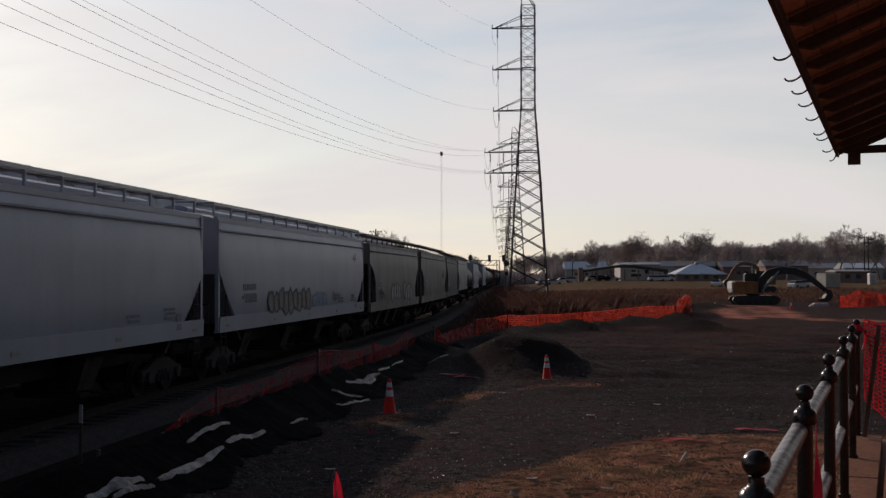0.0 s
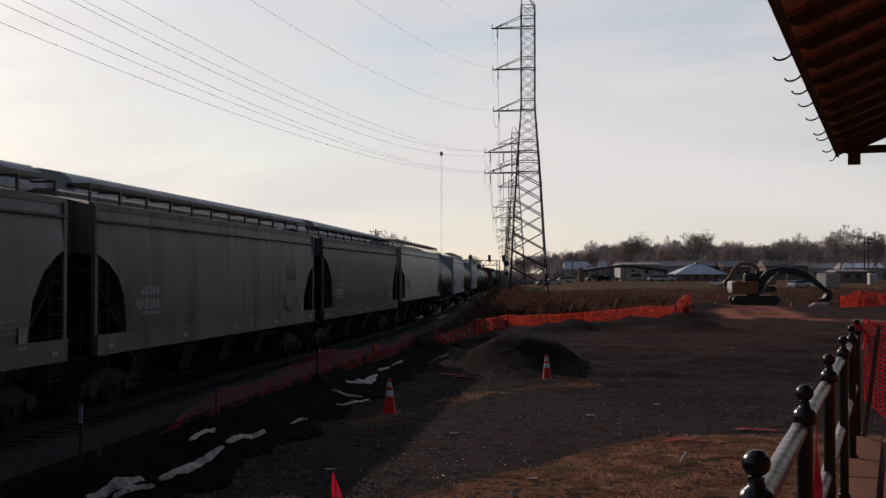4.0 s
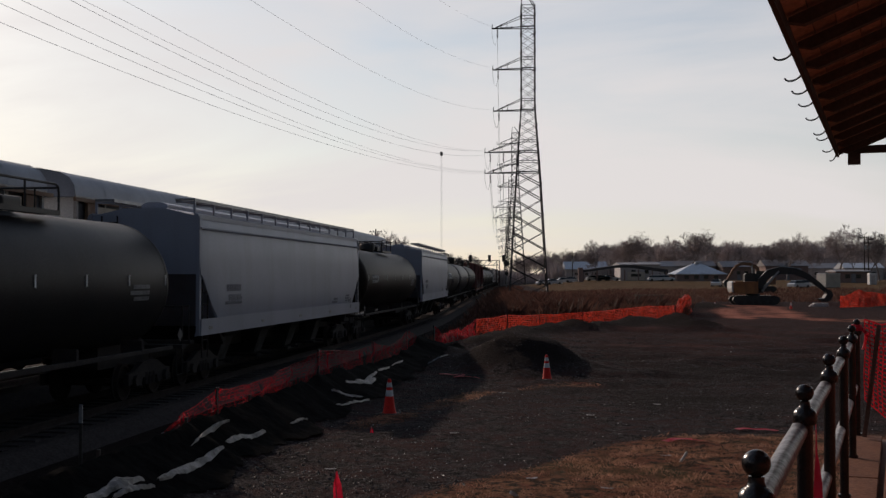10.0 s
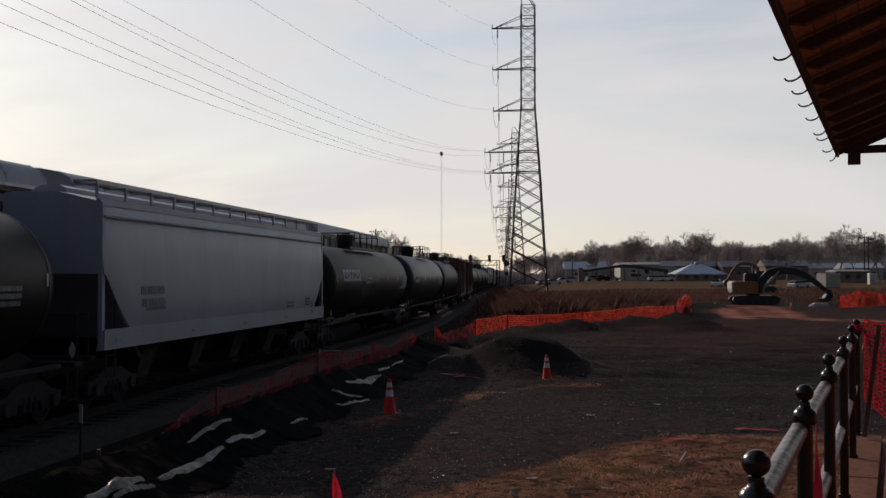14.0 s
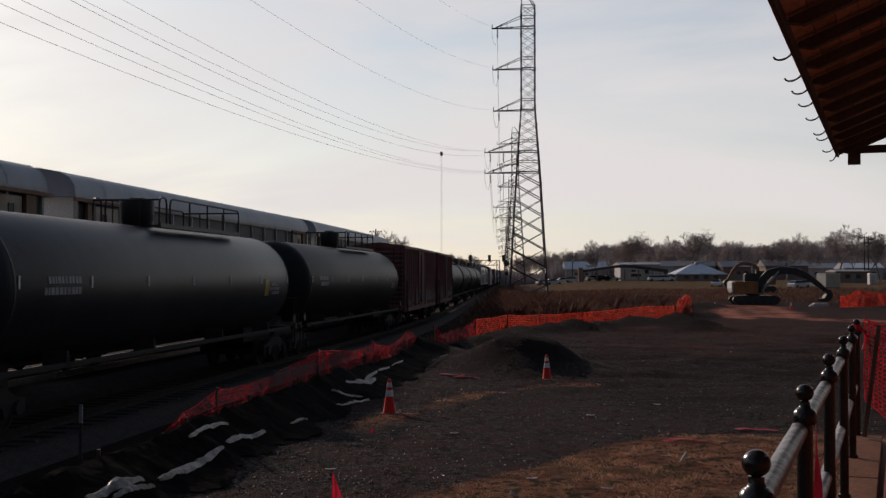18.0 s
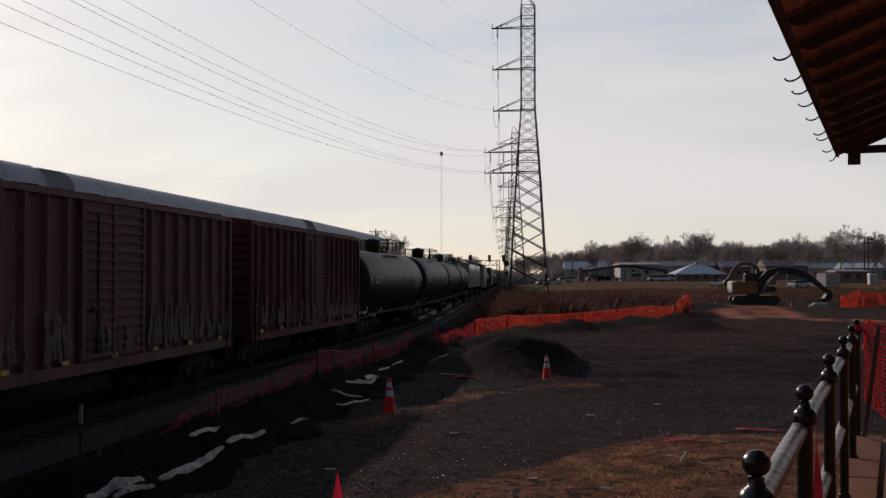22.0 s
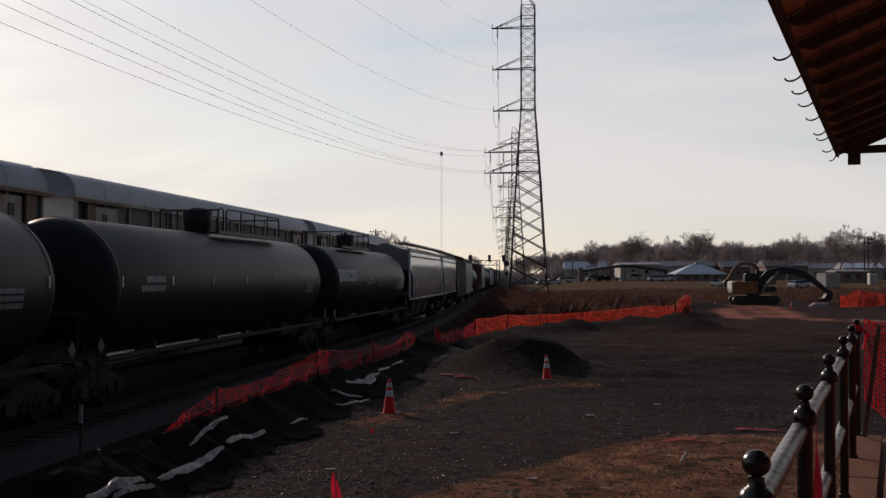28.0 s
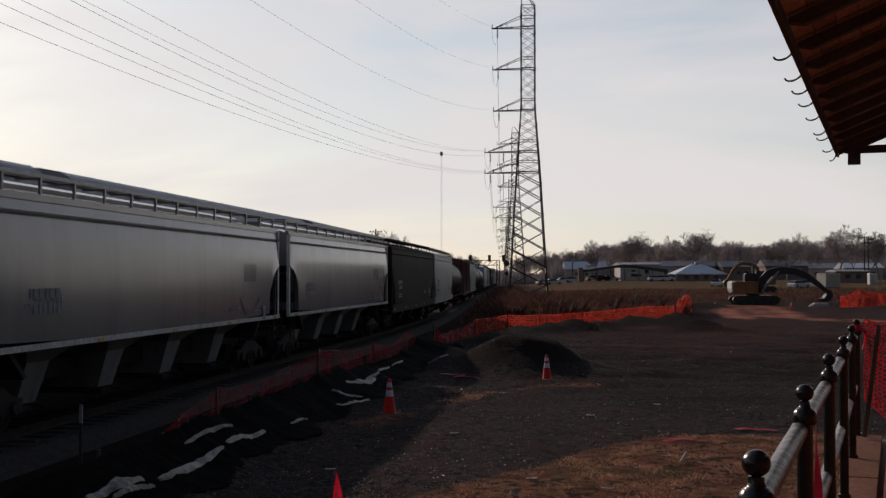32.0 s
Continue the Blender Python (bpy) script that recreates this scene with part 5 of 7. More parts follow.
def build_railing():
    rail = empty("platform_railing", Matrix.Identity(4), "black iron platform railing with ball finials and worn rails", "railing")
    along = [-0.8, 1.04, 2.88, 4.68, 6.58, 8.6, 10.5, 12.0]
    def line(a):
        return -0.323 - 0.0045 * (a - 2.88) - 0.008 * smooth01(a, 2.9, 4.6)
    def post(bm):
        lathe(bm, [(0.031, 0), (0.031, 0.985), (0.042, 0.99), (0.046, 1.0), (0.047, 1.018), (0.044, 1.035), (0.036, 1.048), (0.024, 1.056), (0.02, 1.066), (0.02, 1.08)], 18)
        lathe(bm, [(0.045, 0.0), (0.045, 0.02)], 14)
    def ball(bm):
        bmesh.ops.create_uvsphere(bm, u_segments=18, v_segments=12, radius=0.0355, matrix=Matrix.Translation((0, 0, 1.112)) @ Matrix.Diagonal((1, 1, 0.95, 1)))
    for a in along:
        p = dep(a, line(a), DECK)
        po = part("post", shared("railing_post", post, M["post_paint"], True), None, rail, at=Matrix.Translation(p))
        part("ball_finial", shared("ball_finial", ball, M["post_paint"], True), None, po)
    for z, me_name in ((0.965, "top_rail"), (0.47, "lower_rail")):
        for a, b in zip(along, along[1:]):
            bm = bmesh.new()
            p, q = dep(a - 0.02, line(a) - 0.021, DECK + z), dep(b - 0.02, line(b) - 0.021, DECK + z)
            n = 12
            rings = []
            d = (q - p).normalized()
            u = d.cross(Vector((0, 0, 1))).normalized()
            v = u.cross(d)
            for i in range(n + 1):
                c = p.lerp(q, i / n)
                rings.append([c + (u * math.cos(k * math.pi / 7) + v * math.sin(k * math.pi / 7)) * (0.0345 + 0.0016 * noise.noise((i * 1.7, k * 0.9, a))) for k in range(14)])
            loft(bm, rings)
            part(me_name, bm, M["rail_worn"], rail, "peeling pale worn pipe rail", True)
    # a torn ribbon round the last post
    bm = bmesh.new()
    p = dep(along[-1], line(along[-1]), DECK + 1.06)
    lathe(bm, [(0.05, -0.03), (0.055, 0.0), (0.05, 0.03)], 10, p)
    for k in range(3):
        run(bm, [p + Vector((0.05, 0, 0)), p + Vector((0.09 + 0.02 * k, 0.02 * k, -0.07)), p + Vector((0.08, 0.03 * k, -0.16 - 0.03 * k))], 0.012, 5)
    tagged(part("ribbon", bm, M["pink"]), "red plastic ribbon tied round the end post", "ribbon")


build_railing()
bm = bmesh.new()
p = dep(5.42, -0.345, DECK + 0.93)
loft(bm, [[p + Vector((u - w, 0.01 * i, -z)), p + Vector((u + w, -0.006 * i, -z + 0.01))] for i, (u, w, z) in enumerate(((0.0, 0.0012, 0.0), (0.002, 0.0015, 0.17), (0.006, 0.006, 0.22), (0.01, 0.011, 0.3), (0.008, 0.013, 0.37)))], closed=False, caps=False)
bmesh.ops.solidify(bm, geom=list(bm.faces), thickness=0.003)
tagged(part("ribbon", bm, M["pink"]), "pink marker tape hanging from the top rail", "ribbon")


def net_sheet(name, tops, feet, label, cell=0.055, ribbon=0.012, sag=0.06, seed=1, posts=(), wave=0.03, mesh="orange_netting"):
    """A length of plastic mesh fence: crossing ribbons between a top line and a foot line, with its stakes."""
    rng = random.Random(seed)
    fence = empty(name, Matrix.Identity(4), label, "safety fence", "orange construction fencing")
    tops, feet = [Vector(p) for p in tops], [Vector(p) for p in feet]
    for i in range(len(tops) - 1):
        a0, a1, b0, b1 = tops[i], tops[i + 1], feet[i], feet[i + 1]
        L = (a1 - a0).length
        H = ((a0 - b0).length + (a1 - b1).length) / 2
        nu, nv = max(4, int(L / cell)), max(4, int(H / cell))
        across = Vector((a1.y - a0.y, a0.x - a1.x, 0)).normalized()
        verts, faces = [], []

        def at(u, v):
            top, foot = a0.lerp(a1, u), b0.lerp(b1, u)
            top = top - Vector((0, 0, sag * 4 * u * (1 - u) * (0.7 + 0.3 * math.sin(9 * u + seed + i))))
            p = foot.lerp(top, v)
            return p + across * (wave * noise.noise((u * L * 1.1, v * 2.0, seed + i * 3.7)) * 2)

        def ribbon_quad(p, q, w):
            k = len(verts)
            w = w + across * (rng.gauss(0, 0.35) * ribbon)
            verts.extend((p - w, p + w, q + w, q - w))
            faces.append((k, k + 1, k + 2, k + 3))
        up = Vector((0, 0, ribbon / 2))
        side = (a1 - a0).normalized() * ribbon / 2
        for j in range(nv + 1):
            for k in range(nu):
                ribbon_quad(at(k / nu, j / nv), at((k + 1) / nu, j / nv), up * (1.4 if j in (0, nv) else 1))
        for k in range(nu + 1):
            for j in range(nv):
                ribbon_quad(at(k / nu, j / nv), at(k / nu, (j + 1) / nv), side)
        me = bpy.data.meshes.new("mesh_panel")
        me.from_pydata([v[:] for v in verts], [], faces)
        me.materials.append(M[mesh])
        tagged(part("mesh_panel", me, None, fence), kind="stuff")
    for p, h in posts:
        bm = bmesh.new()
        p = Vector(p)
        lean = Vector(((rng.random() - 0.5) * 0.1, (rng.random() - 0.5) * 0.1, h))
        flat(bm, p - Vector((0, 0, 0.3)), p + lean, 0.045, 0.035)
        part("stake", bm, M["black_steel"], fence)
    return fence


def on(x, y, h=0.0):
    return Vector((x, y, land(x, y) + h))


# the silt berm's fence along the track, then the one that rounds the work site
run1 = [(crest_at(y), y) for y in (14.9, 16.3, 17.9, 20.2, 24.4, 29.4, 30.4, 33.0, 36.2, 42.6)]
tops1 = (0.04, 0.27, 0.52, 0.42, 0.66, 0.54, 0.76, 0.46, 0.66, 0.06)
feet1 = [on(x, y, 0.0) for x, y in run1]
net_sheet("mesh_fence", [p + Vector((0, 0, h)) for p, h in zip(feet1, tops1)], feet1, "sagging orange plastic mesh fence on dark stakes beside the track", seed=4,
          posts=[(p - Vector((0, 0, 0.1)), h + 0.12) for p, h in [(feet1[i], tops1[i]) for i in (2, 4, 6, 8)]], sag=0.06, wave=0.06, ribbon=0.0052, mesh="netting")
run1 = [(-0.3, 41.5), (0.55, 45.5), (1.4, 49.5)]
tops1 = (0.72, 0.5, 0.75)
feet1 = [on(x, y, 0.12) for x, y in run1]
net_sheet("mesh_fence", [p + Vector((0, 0, h)) for p, h in zip(feet1, tops1)], feet1, "orange plastic mesh fence sagging in swags beside the berm", seed=5,
          posts=[(p - Vector((0, 0, 0.1)), h + 0.14) for p, h in zip(feet1, tops1)], sag=0.3, wave=0.07, ribbon=0.012, mesh="netting")
run2 = [(1.4, 49.5), (3.0, 53.3), (4.8, 56.8), (7.2, 58.6), (11.7, 65.0), (14.0, 68.6)]
tops2 = (0.78, 0.8, 0.78, 0.86, 0.95, 0.95)
feet2 = [on(x, y, 0.05) for x, y in run2]
net_sheet("mesh_fence", [p + Vector((0, 0, h)) for p, h in zip(feet2, tops2)], feet2, "orange plastic mesh fence round the work site", cell=0.09, ribbon=0.034, seed=9,
          posts=[(p, h + 0.05) for p, h in zip(feet2, tops2)], sag=0.04, wave=0.04)
run3 = [(14.0, 68.6), (15.5, 74.5), (18.2, 85.0), (20.4, 94.0)]
feet3 = [on(x, y, 0.05) for x, y in run3]
net_sheet("mesh_fence", [p + Vector((0, 0, h)) for p, h in zip(feet3, (0.9, 1.35, 1.5, 1.3))], feet3, "crumpled orange mesh fence running away from the yard", cell=0.09, ribbon=0.055, seed=11,
          posts=[(p, 1.1) for p in feet3], sag=0.15, wave=0.12)
run4 = [(39.6, 113.5), (42.4, 116.0), (45.0, 114.0), (47.5, 116.5), (51.0, 115.0)]
feet4 = [on(x, y, 0.1) for x, y in run4]
net_sheet("mesh_fence", [p + Vector((0, 0, h)) for p, h in zip(feet4, (1.1, 1.7, 1.4, 1.9, 1.5))], feet4, "slumped orange mesh fence beyond the excavator", cell=0.1, ribbon=0.06, seed=12,
          posts=[(p, 1.2) for p in feet4], sag=0.3, wave=0.25)
# the near one closes the end of the platform
ca, cb = 12.05, 12.15
net_sheet("mesh_fence", [dep(ca, -0.3, 2.42), dep(ca + 0.05, -0.05, 2.38), dep(cb, 0.45, 2.44), dep(cb, 1.6, 2.4), dep(cb, 2.6, 2.42)],
          [dep(ca, -0.3, 1.62), dep(ca + 0.05, -0.05, 1.4), dep(cb, 0.45, 1.3), dep(cb, 1.6, 1.3), dep(cb, 2.6, 1.3)],
          "red-orange plastic mesh closing off the platform end", cell=0.042, ribbon=0.012, seed=15, sag=0.03, wave=0.05, mesh="netting")
bm = bmesh.new()
flat(bm, dep(11.75, -0.3, DECK + 0.02), dep(11.75, -0.16, DECK + 1.1), 0.075, 0.04)
tagged(part("leaning_plank", bm, M["timber"]), "dark timber plank leaning against the railing end", "plank")


def silt_fence():
    """Black silt fabric slumped along the berm, with pale plastic folds on it."""
    fence = empty("silt_fence", Matrix.Identity(4), "slumped black silt fabric along the berm beside the track", "silt fence")
    n = 30
    stops = (10.5, 13.5, 16.4, 19.4, 22.6, 26.2, 30.2, 34.6, 39.0, 43.5)
    for i, (y0, y1) in enumerate(zip(stops, stops[1:])):
        bm = bmesh.new()
        grid = []
        for k in range(n + 1):
            y = y0 + (y1 - y0) * k / n
            x = crest_at(y)
            rowv = []
            spread = 0.85 + 0.3 * noise.noise((x * 0.7, y * 0.7, 50)) + 0.12 * noise.noise((x * 3, y * 3, 51))
            for j, (dx, dz) in enumerate(((0.04, 0.02), (0.08, 0.13), (0.16, 0.11), (0.3, 0.05), (0.5, 0.04), (0.72, 0.035), (0.95, 0.03), (1.2, 0.012))):
                q = noise.noise((x * 1.4, y * 1.4, j * 0.8))
                f = noise.noise((x * 5.0, y * 3.2, j * 2.3))
                px, py = x + dx * spread + 0.05 * q + 0.03 * f, y - dx * 0.13
                rowv.append((px, py, land(px, py) + dz * (0.8 + 0.6 * abs(q)) + 0.01 + 0.05 * abs(f)))
            grid.append(rowv)
        loft(bm, grid, closed=False, caps=False)
        bmesh.ops.solidify(bm, geom=list(bm.faces), thickness=0.008)
        part("fabric_panel", bm, M["silt"], fence, smooth=True)
        if i:
            bm = bmesh.new()
            p = on(crest_at(y0) + 0.03, y0)
            flat(bm, p - Vector((0, 0, 0.2)), p + Vector((0.02, 0.0, 0.22)), 0.04, 0.04)
            part("stake", bm, M["pole"], fence)
    # a tall steel stake at the near end
    bm = bmesh.new()
    p = on(-6.1, 19.2)
    flat(bm, p - Vector((0, 0, 0.3)), p + Vector((0, 0, 1.12)), 0.05, 0.04)
    post = tagged(part("steel_stake", bm, M["pole"]), "thin steel fence stake with a pale painted top beside the berm", "stake")
    bm = bmesh.new()
    flat(bm, p + Vector((0, 0, 0.82)), p + Vector((0, 0, 1.125)), 0.056, 0.046)
    part("painted_top", bm, M["marks"], post)


silt_fence()


def plastic_fold(a, b, wdt, seed, up=0.055):
    """A crumpled, twisted length of pale plastic lying on the berm from a to b."""
    bm = bmesh.new()
    a, b = Vector((*a, 0)), Vector((*b, 0))
    way = (b - a).normalized()
    out = Vector((way.y, -way.x, 0))
    foot = on((a.x + b.x) / 2, (a.y + b.y) / 2)
    rows = []
    for i in range(29):
        u = i / 28
        bend = 0.02 * math.sin(u * 4 + seed) + 0.01 * noise.noise((u * 6, seed, 2))
        wide = 0.8 * wdt * math.sin(math.pi * (0.04 + 0.92 * u)) ** 0.6 * (0.8 + 0.35 * noise.noise((u * 4, seed, 5)))
        row = []
        for j in range(7):
            v = j / 6 - 0.5
            p = a.lerp(b, u) + out * (v * wide + bend)
            q = noise.noise((u * 7 + seed, v * 4, seed))
            row.append(Vector((p.x, p.y, land(p.x, p.y) + up + 0.045 * abs(q) + 0.03 * (1 - abs(2 * v)))) - foot)
        rows.append(row)
    loft(bm, rows, closed=False, caps=False)
    bmesh.ops.solidify(bm, geom=list(bm.faces), thickness=0.005)
    ob = part("plastic_sheet", bm, M["plastic"], smooth=True, at=Matrix.Translation(foot))
    return tagged(ob, "crumpled pale plastic sheet lying on the berm", "plastic sheet", "loose plastic along the berm"), foot


for a, b, wdt, sd in (((-3.46, 13.8), (-3.1, 16.2), 0.2, 1), ((-3.8, 12.1), (-3.54, 13.5), 0.2, 2), ((-3.62, 12.5), (-3.42, 13.5), 0.12, 9), ((-3.12, 16.5), (-2.84, 18.1), 0.14, 4), ((-2.27, 23.4), (-1.74, 24.5), 0.13, 5),
                      ((-1.97, 25.8), (-1.61, 27.3), 0.24, 6), ((-2.11, 22.4), (-1.55, 24.4), 0.07, 7), ((-1.69, 29.2), (-1.43, 30.8), 0.12, 8), ((-1.38, 31.2), (-1.18, 33.0), 0.07, 11), ((-0.45, 33.5), (0.15, 34.7), 0.1, 12), ((-2.6, 19.3), (-2.4, 20.3), 0.06, 14),
                      ((-2.15, 25.0), (-1.75, 26.3), 0.12, 15), ((-3.85, 15.6), (-3.6, 16.5), 0.06, 16)):
    plastic_fold(a, b, wdt, sd)
FLAPS = [plastic_fold((-3.5, 15.6), (-3.25, 17.3), 0.1, 3, 0.07), plastic_fold((-1.85, 26.2), (-1.58, 27.8), 0.15, 10, 0.07)]


def cone(x, y, label, h=0.71, lean=0.0):
    c = empty("traffic_cone", Matrix.Translation(on(x, y)) @ pose(0, 0, 0, lean, lean * 0.5, 20 * x), label, "traffic cone", "traffic cones")
    def rad(z):
        return 0.135 - (0.135 - 0.03) * (z / h)
    def base(bm):
        box(bm, (0.36, 0.36, 0.035), (0, 0, 0.02), bevel=0.012)
    part("base", shared("cone_base", base, M["cone_base"]), None, c)
    def body(bm):
        lathe(bm, [(0.15, 0.035), (rad(0.05), 0.06), (rad(h - 0.02), h - 0.02), (0.022, h), (0.012, h)], 20)
    part("cone_body", shared("cone_body", body, M["cone"], True), None, c)
    for z, w in ((0.37, 0.12), (0.55, 0.09)):
        def band(bm):
            lathe(bm, [(rad(z) + 0.003, z), (rad(z + w) + 0.003, z + w)], 20)
        part("reflective_band", shared("cone_band%.2f" % z, band, M["cone_band"], True), None, c)
    return c


cone(-1.07, 22.75, "orange traffic cone with white bands beside the berm", lean=2)
cone(2.76, 30.2, "orange traffic cone with white bands by the dark heap", lean=-1)
cone(33.2, 108.5, "orange traffic cone on the red dirt before the excavator")
cone(26.3, 110.0, "small orange cone by the excavator's tracks")


def pin_flag(x, y, h, label, lean=4):
    f = empty("marker_flag", Matrix.Translation(on(x, y)) @ pose(0, 0, 0, lean, -lean, 0), label, "marker flag", "pink survey markers")
    bm = bmesh.new()
    bar(bm, (0, 0, -0.1), (0, 0, h), 0.006, 6)
    part("wire_stem", bm, M["galv"], f)
    bm = bmesh.new()
    loft(bm, [[(0.0, 0.006, h), (0.0, -0.006, h)], [(0.045, 0.02, h - 0.16), (-0.04, -0.02, h - 0.17)], [(0.075, 0.0, h - 0.33), (-0.05, 0.02, h - 0.36)]], closed=False, caps=False)
    bmesh.ops.solidify(bm, geom=list(bm.faces), thickness=0.003)
    return part("film_strip", bm, M["pink"], f)


FLAG = pin_flag(-1.26, 13.6, 0.42, "pink film marker on a wire in the gravel")
pin_flag(-1.25, 20.0, 0.12, "small pink marker low in the gravel")


def stake(x, y, h, turn, label):
    bm = bmesh.new()
    flat(bm, (0, 0, -0.05), (0, 0, h), 0.04, 0.015)
    tagged(part("survey_stake", bm, M["white_paint"], at=Matrix.Translation(on(x, y)) @ pose(0, 0, 0, 10, turn, 30)), label, "survey stake")


stake(3.5, 16.8, 0.17, 35, "short white survey stake leaning in dry grass")
stake(0.9, 14.2, 0.1, -60, "broken pale survey stake lying in the gravel")
for x, y, sd in ((0.6, 30.6, 1), (4.0, 18.9, 2), (5.6, 20.3, 3), (0.3, 31.2, 4)):
    bm = bmesh.new()
    rows = []
    for i in range(9):
        u = i / 8 - 0.5
        rows.append([(x + u * 0.7 + 0.05 * math.sin(j + sd), y + (j - 1) * 0.09 + 0.1 * math.sin(u * 6 + sd), land(x + u * 0.7, y) + 0.03 + 0.05 * abs(noise.noise((u * 6, j, sd)))) for j in range(3)])
    loft(bm, rows, closed=False, caps=False)
    bmesh.ops.solidify(bm, geom=list(bm.faces), thickness=0.004)
    tagged(part("plastic_scrap", bm, M["pink"]), "torn red plastic scrap lying on the ground", "plastic scrap", "torn red scraps")

for x, y, sd in ((1.2, 15.4, 1), (2.1, 14.6, 2), (3.4, 17.4, 3), (-1.6, 16.2, 4), (0.2, 19.8, 5), (2.9, 22.4, 6), (4.6, 24.5, 7), (1.4, 27.2, 8)):
    bm = bmesh.new()
    rows = []
    for i in range(5):
        u = (i / 4 - 0.5) * 0.16
        rows.append([(x + u, y + v * 0.05, land(x + u, y) + 0.015 + 0.02 * abs(noise.noise((u * 30, v, sd)))) for v in (-1, 0, 1)])
    loft(bm, rows, closed=False, caps=False)
    bmesh.ops.solidify(bm, geom=list(bm.faces), thickness=0.003)
    tagged(part("litter_scrap", bm, M["chip"]), "small pale scrap of litter on the gravel", "litter", "pale litter scraps")

# ---- power line, mast and signals ----


def pylon(x, y, foot, name_label):
    """A steel lattice tower with arms on its west side."""
    t = empty("lattice_tower", Matrix.Translation((x, y, foot)) @ pose(0, 0, 0, 0, 0, -3), name_label, "lattice tower", "towers of the power line")
    H = 39.4
    def wid(z):
        if z > 26.0:
            return 0.9
        if z > 17.0:
            return 0.9 + (26.0 - z) / 9.0 * 0.65
        return 1.55 + (17.0 - z) / 17.0 * 1.0
    # wide crossed lacing below the lowest arm, small crosses above it
    lower = [17.35 * (1 - (1 - i / 8) ** 1.12) for i in range(9)]
    upper = [17.35 + (H - 17.35) * i / 18 for i in range(19)]
    levels = lower + upper[1:]
    corners = ((-1, -1), (1, -1), (1, 1), (-1, 1))
    for cx, cy in corners:
        bm = bmesh.new()
        loft(bm, [[(cx * wid(a) + u * k, cy * wid(a) + v * k, a) for u, v in ((-0.1, -0.1), (0.1, -0.1), (0.1, 0.1), (-0.1, 0.1))] for a, k in [(q, 1.0 if q < 20 else 0.85) for q in levels]])
        for q in levels[1:-1:2]:
            box(bm, (0.26, 0.26, 0.34), (cx * wid(q), cy * wid(q), q))
        part("leg", bm, M["lattice"], t)
    for k in range(4):
        # opposite faces carry the same lacing, so that it doubles in line
        (ax, ay), (bx, by) = (corners[k], corners[(k + 1) % 4]) if k < 2 else (corners[(k + 1) % 4], corners[k])
        for a, b in zip(lower, lower[1:]):
            wa, wb = wid(a), wid(b)
            bm = bmesh.new()
            bar(bm, (ax * wb, ay * wb, b), (bx * wa, by * wa, a), 0.065, 4)
            bar(bm, (ax * wa, ay * wa, a), (bx * wb, by * wb, b), 0.04, 4)
            part("lacing_bar", bm, M["lattice"], t)
        for i, (a, b) in enumerate(zip(upper, upper[1:])):
            wa, wb = wid(a), wid(b)
            bm = bmesh.new()
            bar(bm, (ax * wa, ay * wa, a), (bx * wb, by * wb, b), 0.03, 4)
            bar(bm, (bx * wa, by * wa, a), (ax * wb, ay * wb, b), 0.03, 4)
            part("cross_brace", bm, M["lattice"], t)
        for q in (17.35, 18.75, 20.1, 21.5, 25.6, 27.0, 31.1, 32.5, 36.6, 38.0, H):
            bm = bmesh.new()
            flat(bm, (ax * wid(q), ay * wid(q), q), (bx * wid(q), by * wid(q), q), 0.08, 0.08)
            part("girt", bm, M["lattice"], t)
    tips = []
    for z, reach, n in ((36.6, 4.78, 1), (31.1, 4.7, 1), (25.6, 4.6, 1), (20.1, 5.75, 3), (17.35, 5.75, 3)):
        bm = bmesh.new()
        w = wid(z)
        for s in (-1, 1):
            flat(bm, (w, s * w * 0.9, z), (-reach, s * 0.12, z - 0.12), 0.11, 0.11)
            bar(bm, (-w, s * w * 0.9, z + 1.4), (-reach + 0.5, s * 0.14, z), 0.045, 4)
            for q in (0.48, 0.74) if n > 1 else (0.48,):
                xx = -w + (-reach + w) * q
                yy = s * (w * 0.9 * (1 - q) + 0.12 * q)
                bar(bm, (xx, yy, z), (xx, yy, z + 1.4 * (1 - q)), 0.035, 4)
        for q in (0.0, 0.33, 0.66, 1.0):
            xx = -w + (-reach + w) * q
            yy = w * 0.9 * (1 - q) + 0.12 * q
            bar(bm, (xx, -yy, z), (xx, yy, z), 0.035, 4)
        for q in (0.05, 1.2):
            box(bm, (0.09, 0.09, 0.5), (-reach + q, 0, z + 0.2))
        part("cross_arm", bm, M["lattice"], t)
        for i in range(n):
            xx = -reach + 0.75 + i * 1.75
            bm = bmesh.new()
            for k in range(7):
                lathe(bm, [(0.04, 0.0), (0.12, 0.04), (0.12, 0.08), (0.04, 0.13)], 8, (xx, 0, z - 0.3 - k * 0.16 - 0.13))
            bar(bm, (xx, 0, z), (xx, 0, z - 1.5), 0.025, 5)
            part("insulator_string", bm, M["insulator"], t)
            bm = bmesh.new()
            run(bm, [(xx - 0.75, -0.3, z - 0.1), (xx - 0.7, -0.2, z - 1.1), (xx - 0.5, 0, z - 2.1), (xx - 0.25, 0.1, z - 2.35), (xx - 0.05, 0.1, z - 1.5)], 0.016, 4)
            part("jumper_cable", bm, M["lattice"], t)
            tips.append((xx, 0, z))
    for s in (-1, 1):
        bm = bmesh.new()
        bar(bm, (s * 0.9, 0.9, H), (s * 0.25 - 0.5, 0, H + 1.6), 0.06, 5)
        bar(bm, (s * 0.9, -0.9, H), (s * 0.25 - 0.5, 0, H + 1.6), 0.06, 5)
        part("earth_peak", bm, M["lattice"], t)
    return [t.matrix_basis @ Vector(p) for p in tips]


